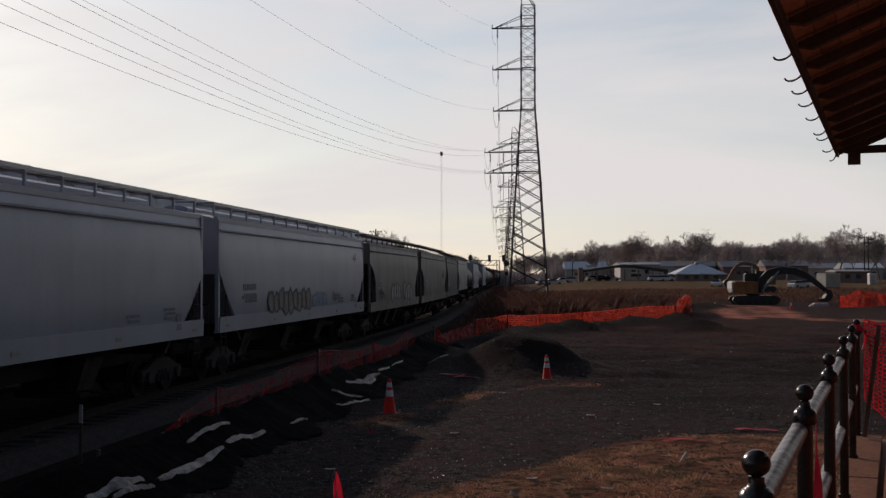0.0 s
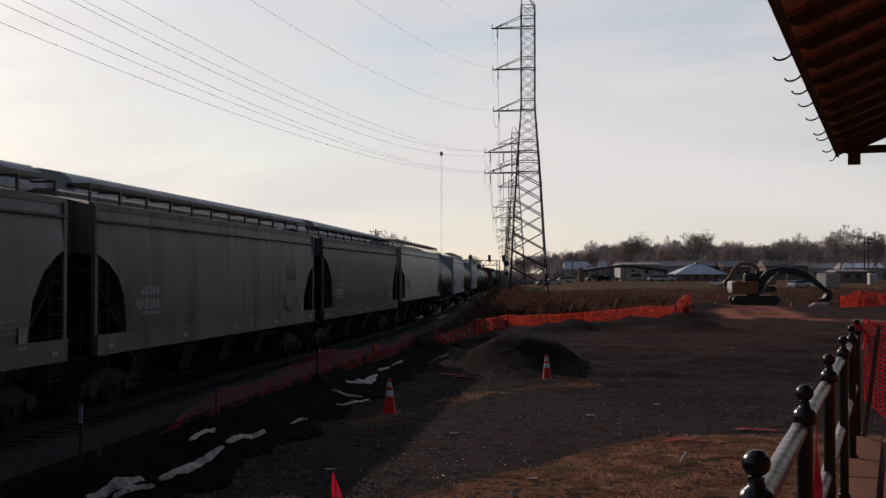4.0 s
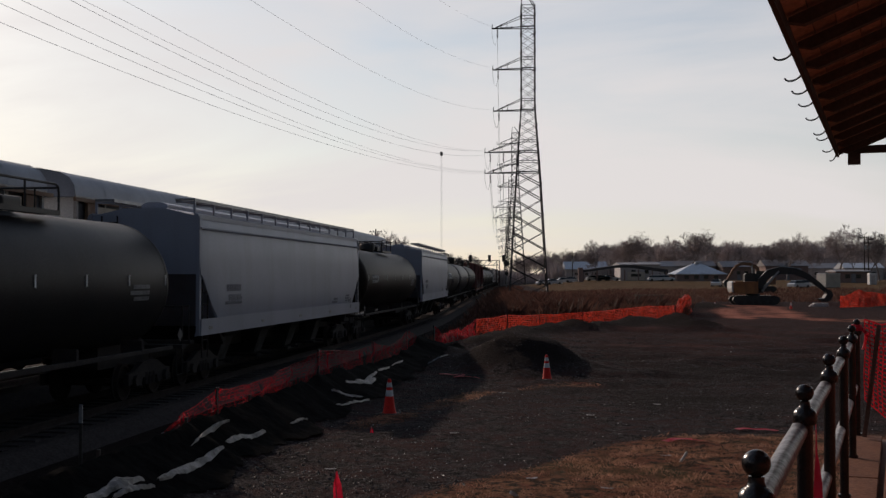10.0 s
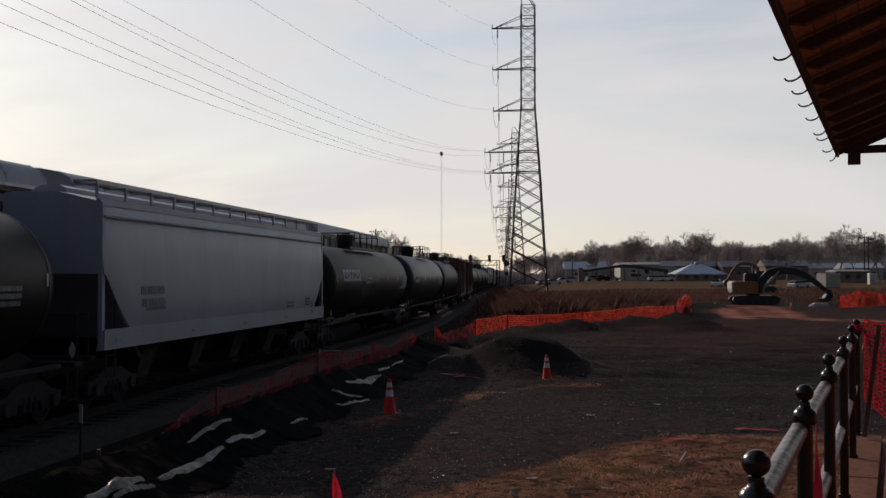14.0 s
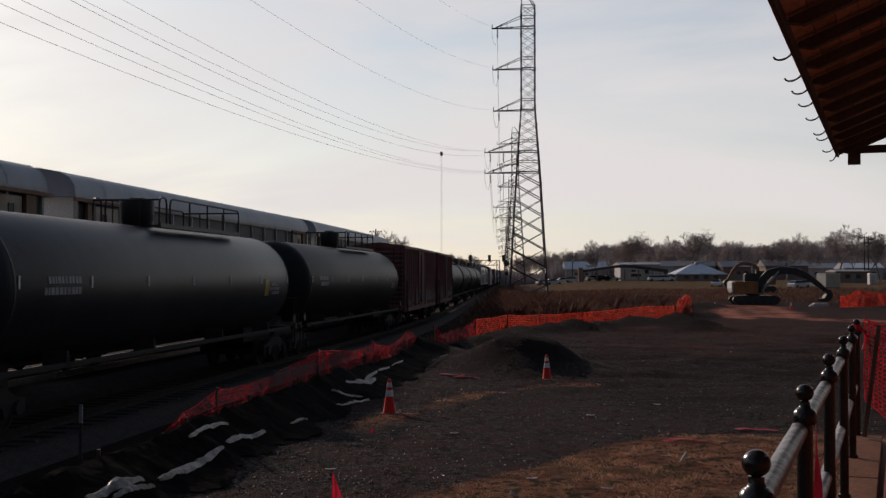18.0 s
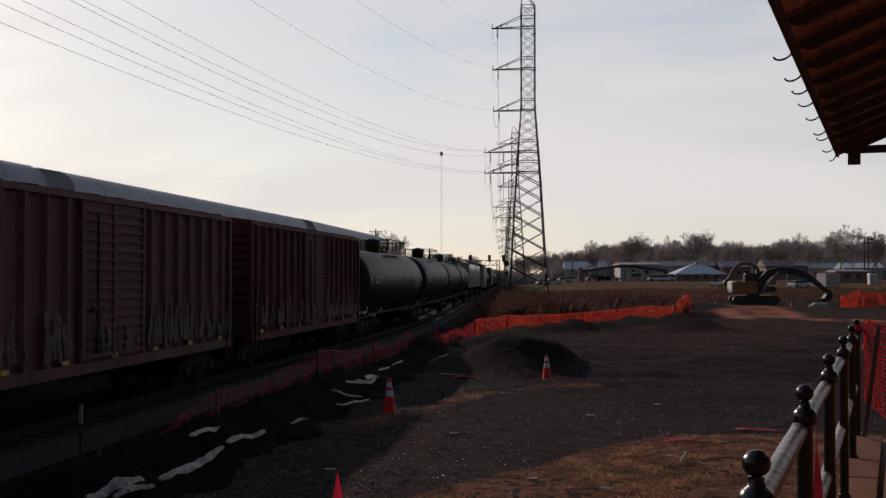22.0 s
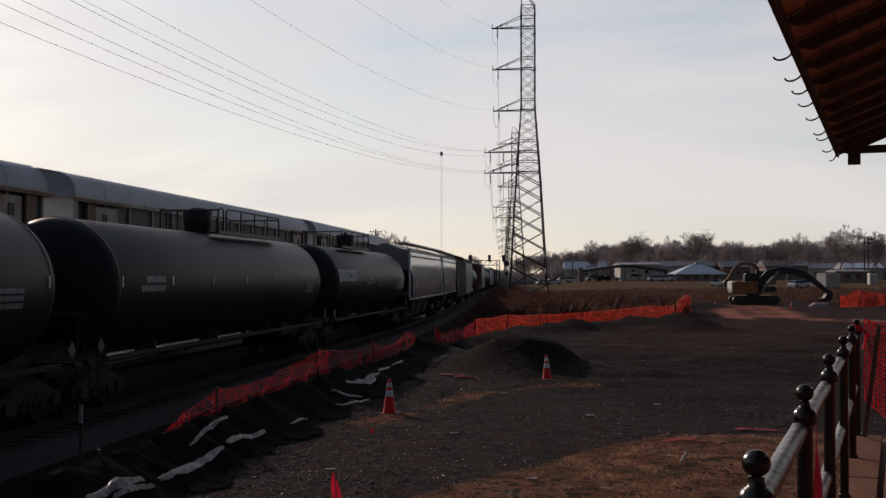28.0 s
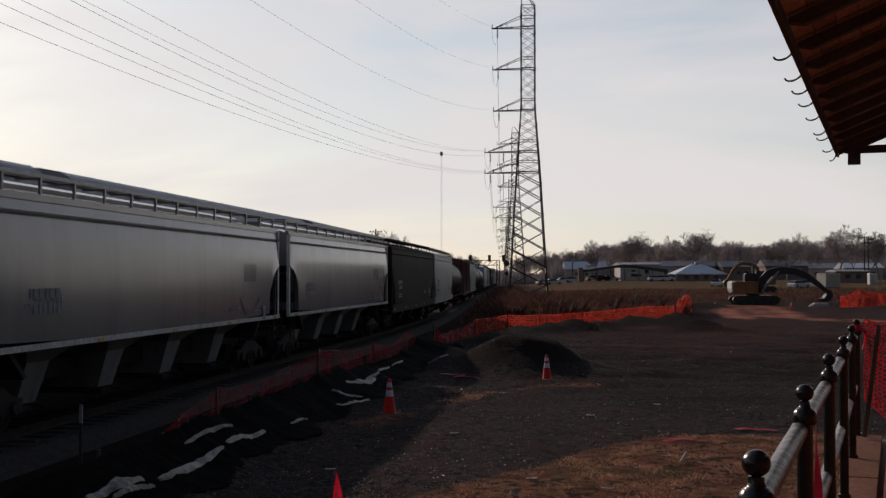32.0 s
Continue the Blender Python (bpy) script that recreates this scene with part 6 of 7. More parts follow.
TOWERS = [(11.26 + 0.052 * 145 * i, 150.0 + 145.0 * i) for i in range(6)]
TIPS = [pylon(x, y, -0.75 + (1.5 if i else 0), ("tall steel lattice power tower near the track" if i == 0 else "far steel lattice power tower in the line")) for i, (x, y) in enumerate(TOWERS)]


def cable(pts, r, label, seg=4):
    bm = bmesh.new()
    rings = []
    for p in pts:
        p = Vector(p)
        rings.append([p + Vector((r * math.cos(k * math.pi / 2), 0, r * math.sin(k * math.pi / 2))) for k in range(4)])
    loft(bm, rings)
    tagged(part("power_cable", bm, M["wire"]), label, "power cable", "cables of the power line")


def span(a, bearing, length, sag, steps_=34):
    """A sagging cable from a towards the camera's side."""
    out = []
    for i in range(steps_ + 1):
        u = i / steps_
        out.append((a[0] - math.sin(radians(bearing)) * length * u, a[1] - math.cos(radians(bearing)) * length * u, a[2] - 4 * sag * u * (1 - u)))
    return out


for (x, z), bearing, sag in (((6.3, 36.0), 11.8, 7.6), ((6.29, 30.5), 11.5, 7.25), ((6.29, 24.9), 11.0, 6.75), ((5.46, 19.45), 10.25, 5.25), ((7.03, 19.5), 11.25, 6.0), ((8.45, 19.5), 11.0, 7.25),
                             ((5.46, 16.75), 10.25, 4.5), ((7.03, 16.75), 11.0, 5.0), ((8.67, 16.75), 12.0, 5.5)):
    cable(span((x, 150.0, z), bearing, 190, sag), 0.0085, "thin aluminium power cable sagging from the tower")
for (z0, dx) in ((39.9, -0.75), (39.9, -0.25)):
    cable(span((11.25 + dx, 150.0, z0 + 0.3), 12.0, 190, 5.0), 0.0085, "thin earth wire from the top of the tower")
for a_tips, b_tips in zip(TIPS, TIPS[1:3]):
    for a, b in zip(a_tips, b_tips):
        pts = [a.lerp(b, i / 14) - Vector((0, 0, 1.4 + 4 * 4.5 * (i / 14) * (1 - i / 14))) for i in range(15)]
        cable(pts, 0.022, "thin aluminium power cable between the far towers")


def mast(x, y, h):
    m = empty("radio_mast", Matrix.Translation((x, y, 0.5)), "thin distant steel radio mast", "radio mast")
    bm = bmesh.new()
    pts = [(0.35 * math.cos(a), 0.35 * math.sin(a)) for a in (0, 2.1, 4.2)]
    for px, py in pts:
        bar(bm, (px, py, 0), (px * 0.6, py * 0.6, h), 0.025, 4)
    n = int(h / 1.6)
    for i in range(n):
        for k in range(3):
            a, b = pts[k], pts[(k + 1) % 3]
            bar(bm, (*a, h * i / n), (*b, h * (i + 1) / n), 0.012, 3)
    part("lattice_shaft", bm, M["wire"], m)
    bm = bmesh.new()
    bar(bm, (0, 0, h), (0, 0, h + 1.4), 0.5, 8)
    part("aerial", bm, M["lattice"], m)


mast(-0.6, 420.0, 47.0)


def signal_bridge():
    x, y, a = track(235.0)
    s = empty("signal_bridge", pose(x, y, -0.3, 0, 0, -math.degrees(a)), "dark steel signal bridge across the far tracks", "signal bridge")
    for px in (-7.5, 3.2):
        bm = bmesh.new()
        for dx in (-0.3, 0.3):
            flat(bm, (px + dx, -0.3, 0), (px + dx, -0.3, 6.4), 0.14, 0.14)
            flat(bm, (px + dx, 0.3, 0), (px + dx, 0.3, 6.4), 0.14, 0.14)
        for i in range(6):
            bar(bm, (px - 0.3, -0.3, i * 1.05), (px + 0.3, -0.3, (i + 1) * 1.05), 0.05, 4)
        part("upright", bm, M["lattice"], s)
    bm = bmesh.new()
    for z in (5.4, 6.4):
        for dy in (-0.3, 0.3):
            flat(bm, (-7.8, dy, z), (3.5, dy, z), 0.12, 0.12)
    for i in range(10):
        bar(bm, (-7.5 + i * 1.07, -0.3, 5.4), (-6.43 + i * 1.07, -0.3, 6.4), 0.05, 4)
    part("truss", bm, M["lattice"], s)
    for px in (-2.5, 1.4, 4.3):
        bm = bmesh.new()
        box(bm, (0.6, 0.25, 1.4), (px, -0.45, 6.8), bevel=0.1)
        bar(bm, (px, -0.55, 7.1), (px, -0.85, 7.1), 0.14, 8)
        bar(bm, (px, -0.55, 6.5), (px, -0.85, 6.5), 0.14, 8)
        part("signal_head", bm, M["machine_dark"], s)
    x, y, a = track(200.0)
    s = empty("signal_mast", pose(x + 5.2, y, -0.3), "trackside signal post with a round dark head", "signal post")
    bm = bmesh.new()
    bar(bm, (0, 0, 0), (0, 0, 5.4), 0.09, 8)
    part("post", bm, M["galv"], s)
    bm = bmesh.new()
    bar(bm, (0, -0.15, 5.4), (0, -0.05, 5.4), 0.55, 18)
    part("signal_disc", bm, M["machine_dark"], s)
    bm = bmesh.new()
    bar(bm, (0, -0.15, 3.6), (0, -0.05, 3.6), 0.35, 14)
    part("signal_disc", bm, M["machine_dark"], s)


signal_bridge()

# ---- machines and buildings beyond ----


def excavator(m, label, boom, stick, paint, house_paint, white=True, stout=0.75):
    """A tracked excavator. boom: its outline's hinge points in the machine's own plane (x forward, z up)."""
    e = empty("excavator", m, label, "excavator", "excavators on the work site")
    for s in (-1, 1):
        bm = bmesh.new()
        prism(bm, [(-2.5, 0.55), (-2.2, 0.12), (-1.9, 0.0), (2.1, 0.0), (2.45, 0.15), (2.7, 0.55), (2.5, 0.9), (2.1, 1.0), (-2.0, 1.0), (-2.4, 0.85)], "y", s * 1.25 - 0.3, s * 1.25 + 0.3)
        for i in range(24):
            box(bm, (0.06, 0.64, 0.05), (-2.0 + i * 0.178, s * 1.25, 1.01))
            box(bm, (0.06, 0.64, 0.05), (-2.0 + i * 0.178, s * 1.25, 0.0))
        tr = part("crawler_track", bm, M["machine_dark"], e)
        for i in range(5):
            bm = bmesh.new()
            bar(bm, (-1.6 + i * 0.8, s * 1.2, 0.3), (-1.6 + i * 0.8, s * 1.58, 0.3), 0.24, 12)
            part("roller", bm, M["black_steel"], tr)
    bm = bmesh.new()
    box(bm, (2.4, 1.9, 0.5), (0, 0, 0.75), bevel=0.08)
    bar(bm, (0, 0, 0.9), (0, 0, 1.25), 0.75, 18)
    part("undercarriage", bm, M["machine_dark"], e)
    bm = bmesh.new()
    prism(bm, [(-2.25, 1.35), (-2.4, 1.7), (-2.4, 2.4), (-2.2, 2.6), (0.3, 2.6), (0.3, 1.25), (-2.0, 1.25)], "y", -1.4, 0.15)
    prism(bm, [(-2.4, 1.3), (-2.4, 2.5), (-0.9, 2.5), (-0.9, 1.3)], "y", 0.15, 1.4)
    part("engine_house", bm, house_paint, e)
    if white:
        bm = bmesh.new()
        prism(bm, [(-2.5, 1.45), (-2.62, 1.8), (-2.62, 2.5), (-2.42, 2.62), (-2.42, 1.4)], "y", -1.38, 1.38)
        part("counterweight", bm, M["machine_white"], e)
    bm = bmesh.new()
    prism(bm, [(-0.85, 1.3), (-0.85, 3.35), (-0.6, 3.55), (0.75, 3.5), (1.15, 2.4), (1.2, 1.3)], "y", 0.35, 1.35)
    cab = part("cab", bm, M["machine_dark"], e)
    bm = bmesh.new()
    prism(bm, [(-0.6, 2.2), (-0.6, 3.25), (0.6, 3.25), (0.95, 2.3)], "y", 1.352, 1.37)
    part("cab_window", bm, M["glass"], cab)
    def beam(points, w0, w1, half, name, mat):
        bm = bmesh.new()
        rings = []
        n = len(points)
        for i, (x, z) in enumerate(points):
            a, b = points[max(0, i - 1)], points[min(n - 1, i + 1)]
            d = Vector((b[0] - a[0], b[1] - a[1])).normalized()
            w = (w0 + (w1 - w0) * i / (n - 1)) * stout
            w *= 0.75 + 0.5 * math.sin(math.pi * (i + 0.3) / n)
            nx, nz = -d.y * w / 2, d.x * w / 2
            rings.append([(x + nx, -half, z + nz), (x + nx, half, z + nz), (x - nx, half, z - nz), (x - nx, -half, z - nz)])
        loft(bm, rings)
        return part(name, bm, mat, e)
    b = beam(boom, 1.0, 0.8, 0.3, "boom", paint)
    beam(stick, 0.75, 0.5, 0.22, "stick", paint)
    for s in (-1, 1):
        bm = bmesh.new()
        k = len(boom) // 2
        bar(bm, (0.95, s * 0.38, 1.5), (boom[k][0] - 0.2, s * 0.38, boom[k][1] - 0.1), 0.1, 8)
        part("lift_cylinder", bm, M["galv"], b)
    bm = bmesh.new()
    bar(bm, (boom[-3][0], 0, boom[-3][1] + 0.45), (stick[0][0] + 0.1, 0, stick[0][1] + 0.35), 0.09, 8)
    part("stick_cylinder", bm, M["galv"], b)
    x, z = stick[-1]
    bm = bmesh.new()
    s = 1 if stick[-1][0] > 0 else -1
    prism(bm, [(x - 0.25, z + 0.25), (x + 0.35, z + 0.15), (x + 0.6, z - 0.35), (x + 0.35, z - 1.0), (x - 0.35, z - 1.2), (x - 0.95, z - 0.85), (x - 0.4, z - 0.75), (x - 0.1, z - 0.3)], "y", -0.6, 0.6)
    for k in range(5):
        box(bm, (0.3, 0.1, 0.08), (x - 1.0, -0.5 + k * 0.25, z - 0.86))
    part("bucket", bm, M["machine_dark"], e)
    return e


GX, GY = 34.9, 128.0
excavator(Matrix.Translation((GX, GY, land(GX, GY))) @ pose(0, 0, 0, 0, 0, -4), "black-armed excavator with yellow house digging in red dirt",
          [(0.7, 1.8), (0.95, 2.7), (1.7, 3.5), (3.0, 3.85), (4.6, 3.75), (6.2, 3.1)], [(5.3, 3.6), (6.3, 2.95), (7.3, 2.2), (8.1, 1.5)], M["machine_dark"], M["yellow"])
GX, GY = 52.9, 190.0
excavator(Matrix.Translation((GX, GY, land(GX, GY))) @ pose(0, 0, 0, 0, 0, 176), "tan-yellow excavator with a raised folded arm",
          [(0.4, 2.0), (0.1, 3.0), (0.4, 4.1), (1.5, 4.7), (2.9, 4.75), (4.0, 4.3)], [(3.5, 4.6), (4.4, 3.6), (5.0, 2.6), (5.4, 1.9)], M["tan_machine"], M["tan_machine"], False, 0.5)


def house(name, x, y, w, d, h, roof_h, label, wall, roof, hip=False, ground=None, overhang=0.4, doors=1, windows=3, turn=0.0):
    """A low building with gabled or hipped roof, windows and doors on the side that faces the yard."""
    g = land(x, y) if ground is None else ground
    b = empty(name, Matrix.Translation((x, y, g)) @ pose(0, 0, 0, 0, 0, turn), label, "building", "buildings beyond the field")
    bm = bmesh.new()
    box(bm, (w, d, h + 0.6), (0, 0, h / 2 - 0.3))
    part("wall", bm, wall, b)
    bm = bmesh.new()
    ww, dd = w / 2 + overhang, d / 2 + overhang
    ridge = max(0.4, ww - dd) if hip else ww
    base = [(-ww, -dd, h), (ww, -dd, h), (ww, dd, h), (-ww, dd, h)]
    low = [(p[0], p[1], h - 0.18) for p in base]
    top = [(-ridge, 0, h + roof_h), (ridge, 0, h + roof_h)]
    vs = [bm.verts.new(p) for p in low + base + top]
    for f in ((0, 3, 2, 1), (0, 1, 5, 4), (1, 2, 6, 5), (2, 3, 7, 6), (3, 0, 4, 7), (4, 5, 9, 8), (6, 7, 8, 9), (5, 6, 9), (7, 4, 8)):
        bm.faces.new([vs[i] for i in f])
    part("roof", bm, roof, b)
    for i in range(windows):
        wx = -w / 2 + w * (i + 1) / (windows + 1)
        bm = bmesh.new()
        box(bm, (1.3, 0.12, 1.1), (wx, -d / 2 - 0.02, h * 0.55), bevel=0.03)
        wn = part("window", bm, wall, b)
        bm = bmesh.new()
        box(bm, (1.1, 0.06, 0.92), (wx, -d / 2 - 0.07, h * 0.55))
        part("pane", bm, M["glass"], wn)
    for i in range(doors):
        dx = -w / 2 + w * (i + 0.62) / (doors + 0.2)
        bm = bmesh.new()
        box(bm, (1.0, 0.1, 2.05), (dx, -d / 2 - 0.03, 1.02))
        part("door", bm, M["far_dark_roof"], b)
    return b


def px_x(px, y):
    """East offset of a bearing given as a share of the view."""
    return (px - 784.0) / 2011.0 * y


b1 = house("workshop_building", px_x(1127, 306), 306, 10.4, 10, 4.3, 0.6, "pale tan metal-clad workshop with a low roof", M["far_wall"], M["far_dark_roof"], windows=2)
b2 = house("hip_roofed_hall", px_x(1233, 290), 290, 12.2, 10, 1.8, 2.6, "low brown hall under a pale metal hip roof", M["far_brick"], M["far_roof"], hip=True, windows=4)
bm = bmesh.new()
box(bm, (4.6, 0.14, 2.3), (-1.0, -5.06, 1.2))
part("wall_bay", bm, M["box_pale"], b1)
bm = bmesh.new()
box(bm, (2.7, 0.1, 0.75), (-1.1, -5.16, 1.45))
part("strip_window", bm, M["glass"], b1)
bm = bmesh.new()
box(bm, (1.0, 1.0, 0.7), (0, 0, 4.6), bevel=0.1)
part("cupola", bm, M["far_roof"], b2)


def canopy():
    x0, x1, y = px_x(1027, 292), px_x(1178, 292), 292
    w = x1 - x0
    g = land((x0 + x1) / 2, y)
    c = empty("open_canopy", Matrix.Translation(((x0 + x1) / 2, y, g)), "long dark open-sided canopy with a shallow gable", "canopy", "buildings beyond the field")
    bm = bmesh.new()
    prism(bm, [(-w / 2, 2.7), (-w * 0.1, 4.0), (w * 0.1, 4.05), (w / 2, 2.9), (w / 2, 2.3), (w * 0.1, 3.4), (-w * 0.1, 3.35), (-w / 2, 2.1)], "y", -3, 3)
    part("roof", bm, M["canopy_roof"], c)
    for i in range(7):
        bm = bmesh.new()
        xx = -w / 2 + 0.4 + (w - 0.8) * i / 6
        box(bm, (0.3, 0.3, 2.9 - abs(i - 3) * 0.1 + 0.5), (xx, -2.7, 1.2))
        part("post", bm, M["far_brick"], c)
    bm = bmesh.new()
    box(bm, (1.2, 1.2, 3.6), (-w / 2 - 0.3, -2.8, 1.6), bevel=0.05)
    part("brick_pier", bm, M["far_brick"], c)


canopy()
house("brick_store", px_x(1160, 330), 330, 9, 8, 4.0, 1.4, "grey-roofed store behind the workshop", M["far_wall"], M["far_dark_roof"])
house("long_shed", px_x(1215, 345), 345, 15, 9, 4.3, 1.5, "long grey shed with a dull roof", M["far_wall"], M["far_dark_roof"])
house("brick_house", px_x(1385, 350), 350, 13, 9, 4.4, 1.8, "brown brick house with a pitched roof", M["far_brick"], M["far_dark_roof"], windows=4)
house("brick_house", px_x(1300, 340), 340, 9, 9, 4.0, 1.7, "brick house with a dark roof under trees", M["far_brick"], M["far_dark_roof"])
house("dark_shed", px_x(1501, 262), 262, 7.4, 6, 2.6, 0.4, "dark low shed with a flat roof", M["far_brick"], M["far_dark_roof"], windows=2)
house("brick_house", px_x(1455, 380), 380, 14, 9, 3.8, 1.7, "pale house with a dark roof under trees", M["far_wall"], M["far_dark_roof"])
house("far_house", px_x(1520, 360), 360, 12, 9, 3.8, 1.6, "white-roofed house behind the dark shed", M["far_wall"], M["far_roof"])
house("far_house", px_x(1035, 390), 390, 14, 9, 3.6, 2.6, "grey house with a pale gable roof", M["far_wall"], M["far_roof"])


def container(x, y, w, label):
    g = land(x, y)
    c = empty("site_container", Matrix.Translation((x, y, g)) @ pose(0, 0, 0, 0, 0, 25), label, "container")
    bm = bmesh.new()
    box(bm, (w, 2.4, 2.6), (0, 0, 1.42), bevel=0.04)
    shell = part("shell", bm, M["box_pale"], c)
    for i in range(int(w / 0.3)):
        bm = bmesh.new()
        box(bm, (0.12, 0.05, 2.2), (-w / 2 + 0.2 + i * 0.3, -1.22, 1.42))
        part("corrugation", bm, M["box_pale"], shell)
    bm = bmesh.new()
    box(bm, (w + 0.06, 2.46, 0.12), (0, 0, 2.72), bevel=0.02)
    part("roof_panel", bm, M["white_paint"], c)
    for s in (-1, 1):
        bm = bmesh.new()
        box(bm, (0.2, 2.3, 0.14), (s * (w / 2 - 0.3), 0, 0.06))
        part("skid", bm, M["timber"], c)


container(px_x(1466, 215), 215, 3.6, "pale tan site container with a white roof")


def toilet(x, y):
    c = empty("portable_cabin", Matrix.Translation((x, y, land(x, y))), "small white portable cabin with a rounded roof", "portable cabin")
    bm = bmesh.new()
    box(bm, (1.5, 1.3, 2.2), (0, 0, 1.12), bevel=0.08)
    part("shell", bm, M["white_paint"], c)
    bm = bmesh.new()
    box(bm, (1.6, 1.4, 0.25), (0, 0, 2.3), bevel=0.1)
    part("roof", bm, M["white_paint"], c)
    bm = bmesh.new()
    box(bm, (0.8, 0.04, 1.8), (0, -0.66, 1.05))
    part("door", bm, M["far_wall"], c)


toilet(px_x(1543, 240), 240)


def parked_car(x, y, turn, paint, label):
    c = empty("parked_car", Matrix.Translation((x, y, land(x, y))) @ pose(0, 0, 0, 0, 0, turn), label, "car", "parked vehicles beyond the field")
    bm = bmesh.new()
    prism(bm, [(-2.2, 0.3), (-2.25, 0.8), (-1.9, 0.95), (1.1, 1.0), (2.1, 0.85), (2.25, 0.5), (2.2, 0.3)], "y", -0.88, 0.88)
    body = part("body", bm, paint, c)
    bm = bmesh.new()
    loft(bm, [[(-1.9, s * 0.8, 0.95) for s in (1, -1)] + [(1.0, s * 0.8, 0.98) for s in (-1, 1)], [(-1.4, s * 0.66, 1.45) for s in (1, -1)] + [(0.3, s * 0.66, 1.45) for s in (-1, 1)]])
    part("cabin_glass", bm, M["glass"], body)
    bm = bmesh.new()
    box(bm, (1.7, 1.3, 0.05), (-0.55, 0, 1.47), bevel=0.02)
    part("roof_panel", bm, paint, body)
    for sx in (-1.4, 1.4):
        for sy in (-1, 1):
            bm = bmesh.new()
            bar(bm, (sx, sy * 0.7, 0.32), (sx, sy * 0.9, 0.32), 0.32, 14)
            part("wheel", bm, M["cone_base"], c)


for px, y, turn, label in ((980, 300, 10, "white car parked beyond the field"), (1000, 305, 5, "pale car parked beyond the field"), (1014, 298, -8, "white car parked by the pier"), (962, 310, 20, "silver car parked near the tower"),
                           (1414, 214, 30, "white pickup parked on the field"), (1436, 218, -20, "pale van parked beside the container"), (1052, 293, 0, "white car under the canopy"), (1067, 293, 0, "white car under the canopy"), (1082, 293, 0, "pale car under the canopy"), (1162, 282, 4, "pale car before the workshop"), (1178, 284, 0, "silver car before the workshop"), (1268, 225, 70, "white car on the far grass")):
    parked_car(px_x(px, y), y, turn, M["car_white"], label)


def utility_pole(x, y, h, label):
    p = empty("utility_pole", Matrix.Translation((x, y, land(x, y))), label, "utility pole", "wooden utility poles")
    bm = bmesh.new()
    bar(bm, (0, 0, -0.5), (0, 0, h), 0.17, 8, 0.11)
    part("shaft", bm, M["pole"], p)
    for z in (h - 0.5, h - 1.5):
        bm = bmesh.new()
        box(bm, (2.2, 0.1, 0.12), (0, -0.15, z))
        part("crossarm", bm, M["pole"], p)
    for k in (-0.9, -0.4, 0.4, 0.9):
        bm = bmesh.new()
        lathe(bm, [(0.03, h - 0.44), (0.07, h - 0.4), (0.07, h - 0.3), (0.03, h - 0.26)], 8, (k, -0.15, 0))
        part("insulator", bm, M["insulator"], p)
    bm = bmesh.new()
    bar(bm, (0.25, -0.1, h - 3.2), (0.25, -0.1, h - 2.2), 0.28, 10)
    part("transformer", bm, M["galv"], p)


utility_pole(px_x(1530, 260), 260, 10.8, "dark wooden utility pole with crossarms")
utility_pole(px_x(1537, 285), 285, 11.0, "dark wooden utility pole behind another")
utility_pole(px_x(1013, 330), 330, 8.6, "thin wooden utility pole before the woods")
utility_pole(px_x(738, 260), 260, 9.8, "wooden utility pole beyond the train")
utility_pole(px_x(665, 190), 190, 11.2, "wooden utility pole beyond the train")
utility_pole(px_x(700, 215), 215, 10.2, "wooden utility pole beyond the train")

# a stack of boards and a loose slab by the digger
for px, y, w, label in ((1448, 120, 1.9, "pale boards stacked on the dirt"), (1155, 78, 2.6, "dark trestle with pale rubble on it")):
    x = px_x(px, y)
    s = empty("board_stack", Matrix.Translation((x, y, land(x, y))), label, "boards")
    if px > 1300:
        for k in range(3):
            bm = bmesh.new()
            box(bm, (w - 0.2 * k, 0.6, 0.12), (0.1 * k, 0, 0.06 + 0.13 * k))
            part("board", bm, M["white_paint"] if k == 2 else M["far_wall"], s)
    else:
        for k in (-1, 0, 1):
            bm = bmesh.new()
            box(bm, (0.3, 0.5, 0.75), (k * 0.9, 0, 0.37))
            part("leg", bm, M["timber"], s)
        bm = bmesh.new()
        box(bm, (w, 0.7, 0.16), (0, 0, 0.83), bevel=0.03)
        part("top", bm, M["timber"], s)


def trestle(x, y):
    """A low site table behind the mesh fence."""
    t = empty("site_table", Matrix.Translation((x, y, land(x, y))) @ pose(0, 0, 0, 0, 0, 8), "dark rough timber site table behind the mesh fence", "table")
    for k in range(4):
        part("top_board", shared("top_board", lambda bm: box(bm, (2.0, 0.22, 0.05), bevel=0.008), M["pole"]), None, t, at=pose(0, -0.36 + 0.24 * k, 1.56))
    for sx in (-0.8, 0.8):
        for sy in (-0.35, 0.35):
            part("leg", shared("table_leg", lambda bm: box(bm, (0.1, 0.1, 1.65), (0, 0, 0.72)), M["pole"]), None, t, at=pose(sx, sy, 0))


trestle(px_x(1148, 80.0), 80.0)

# ---- plants and loose ground cover ----


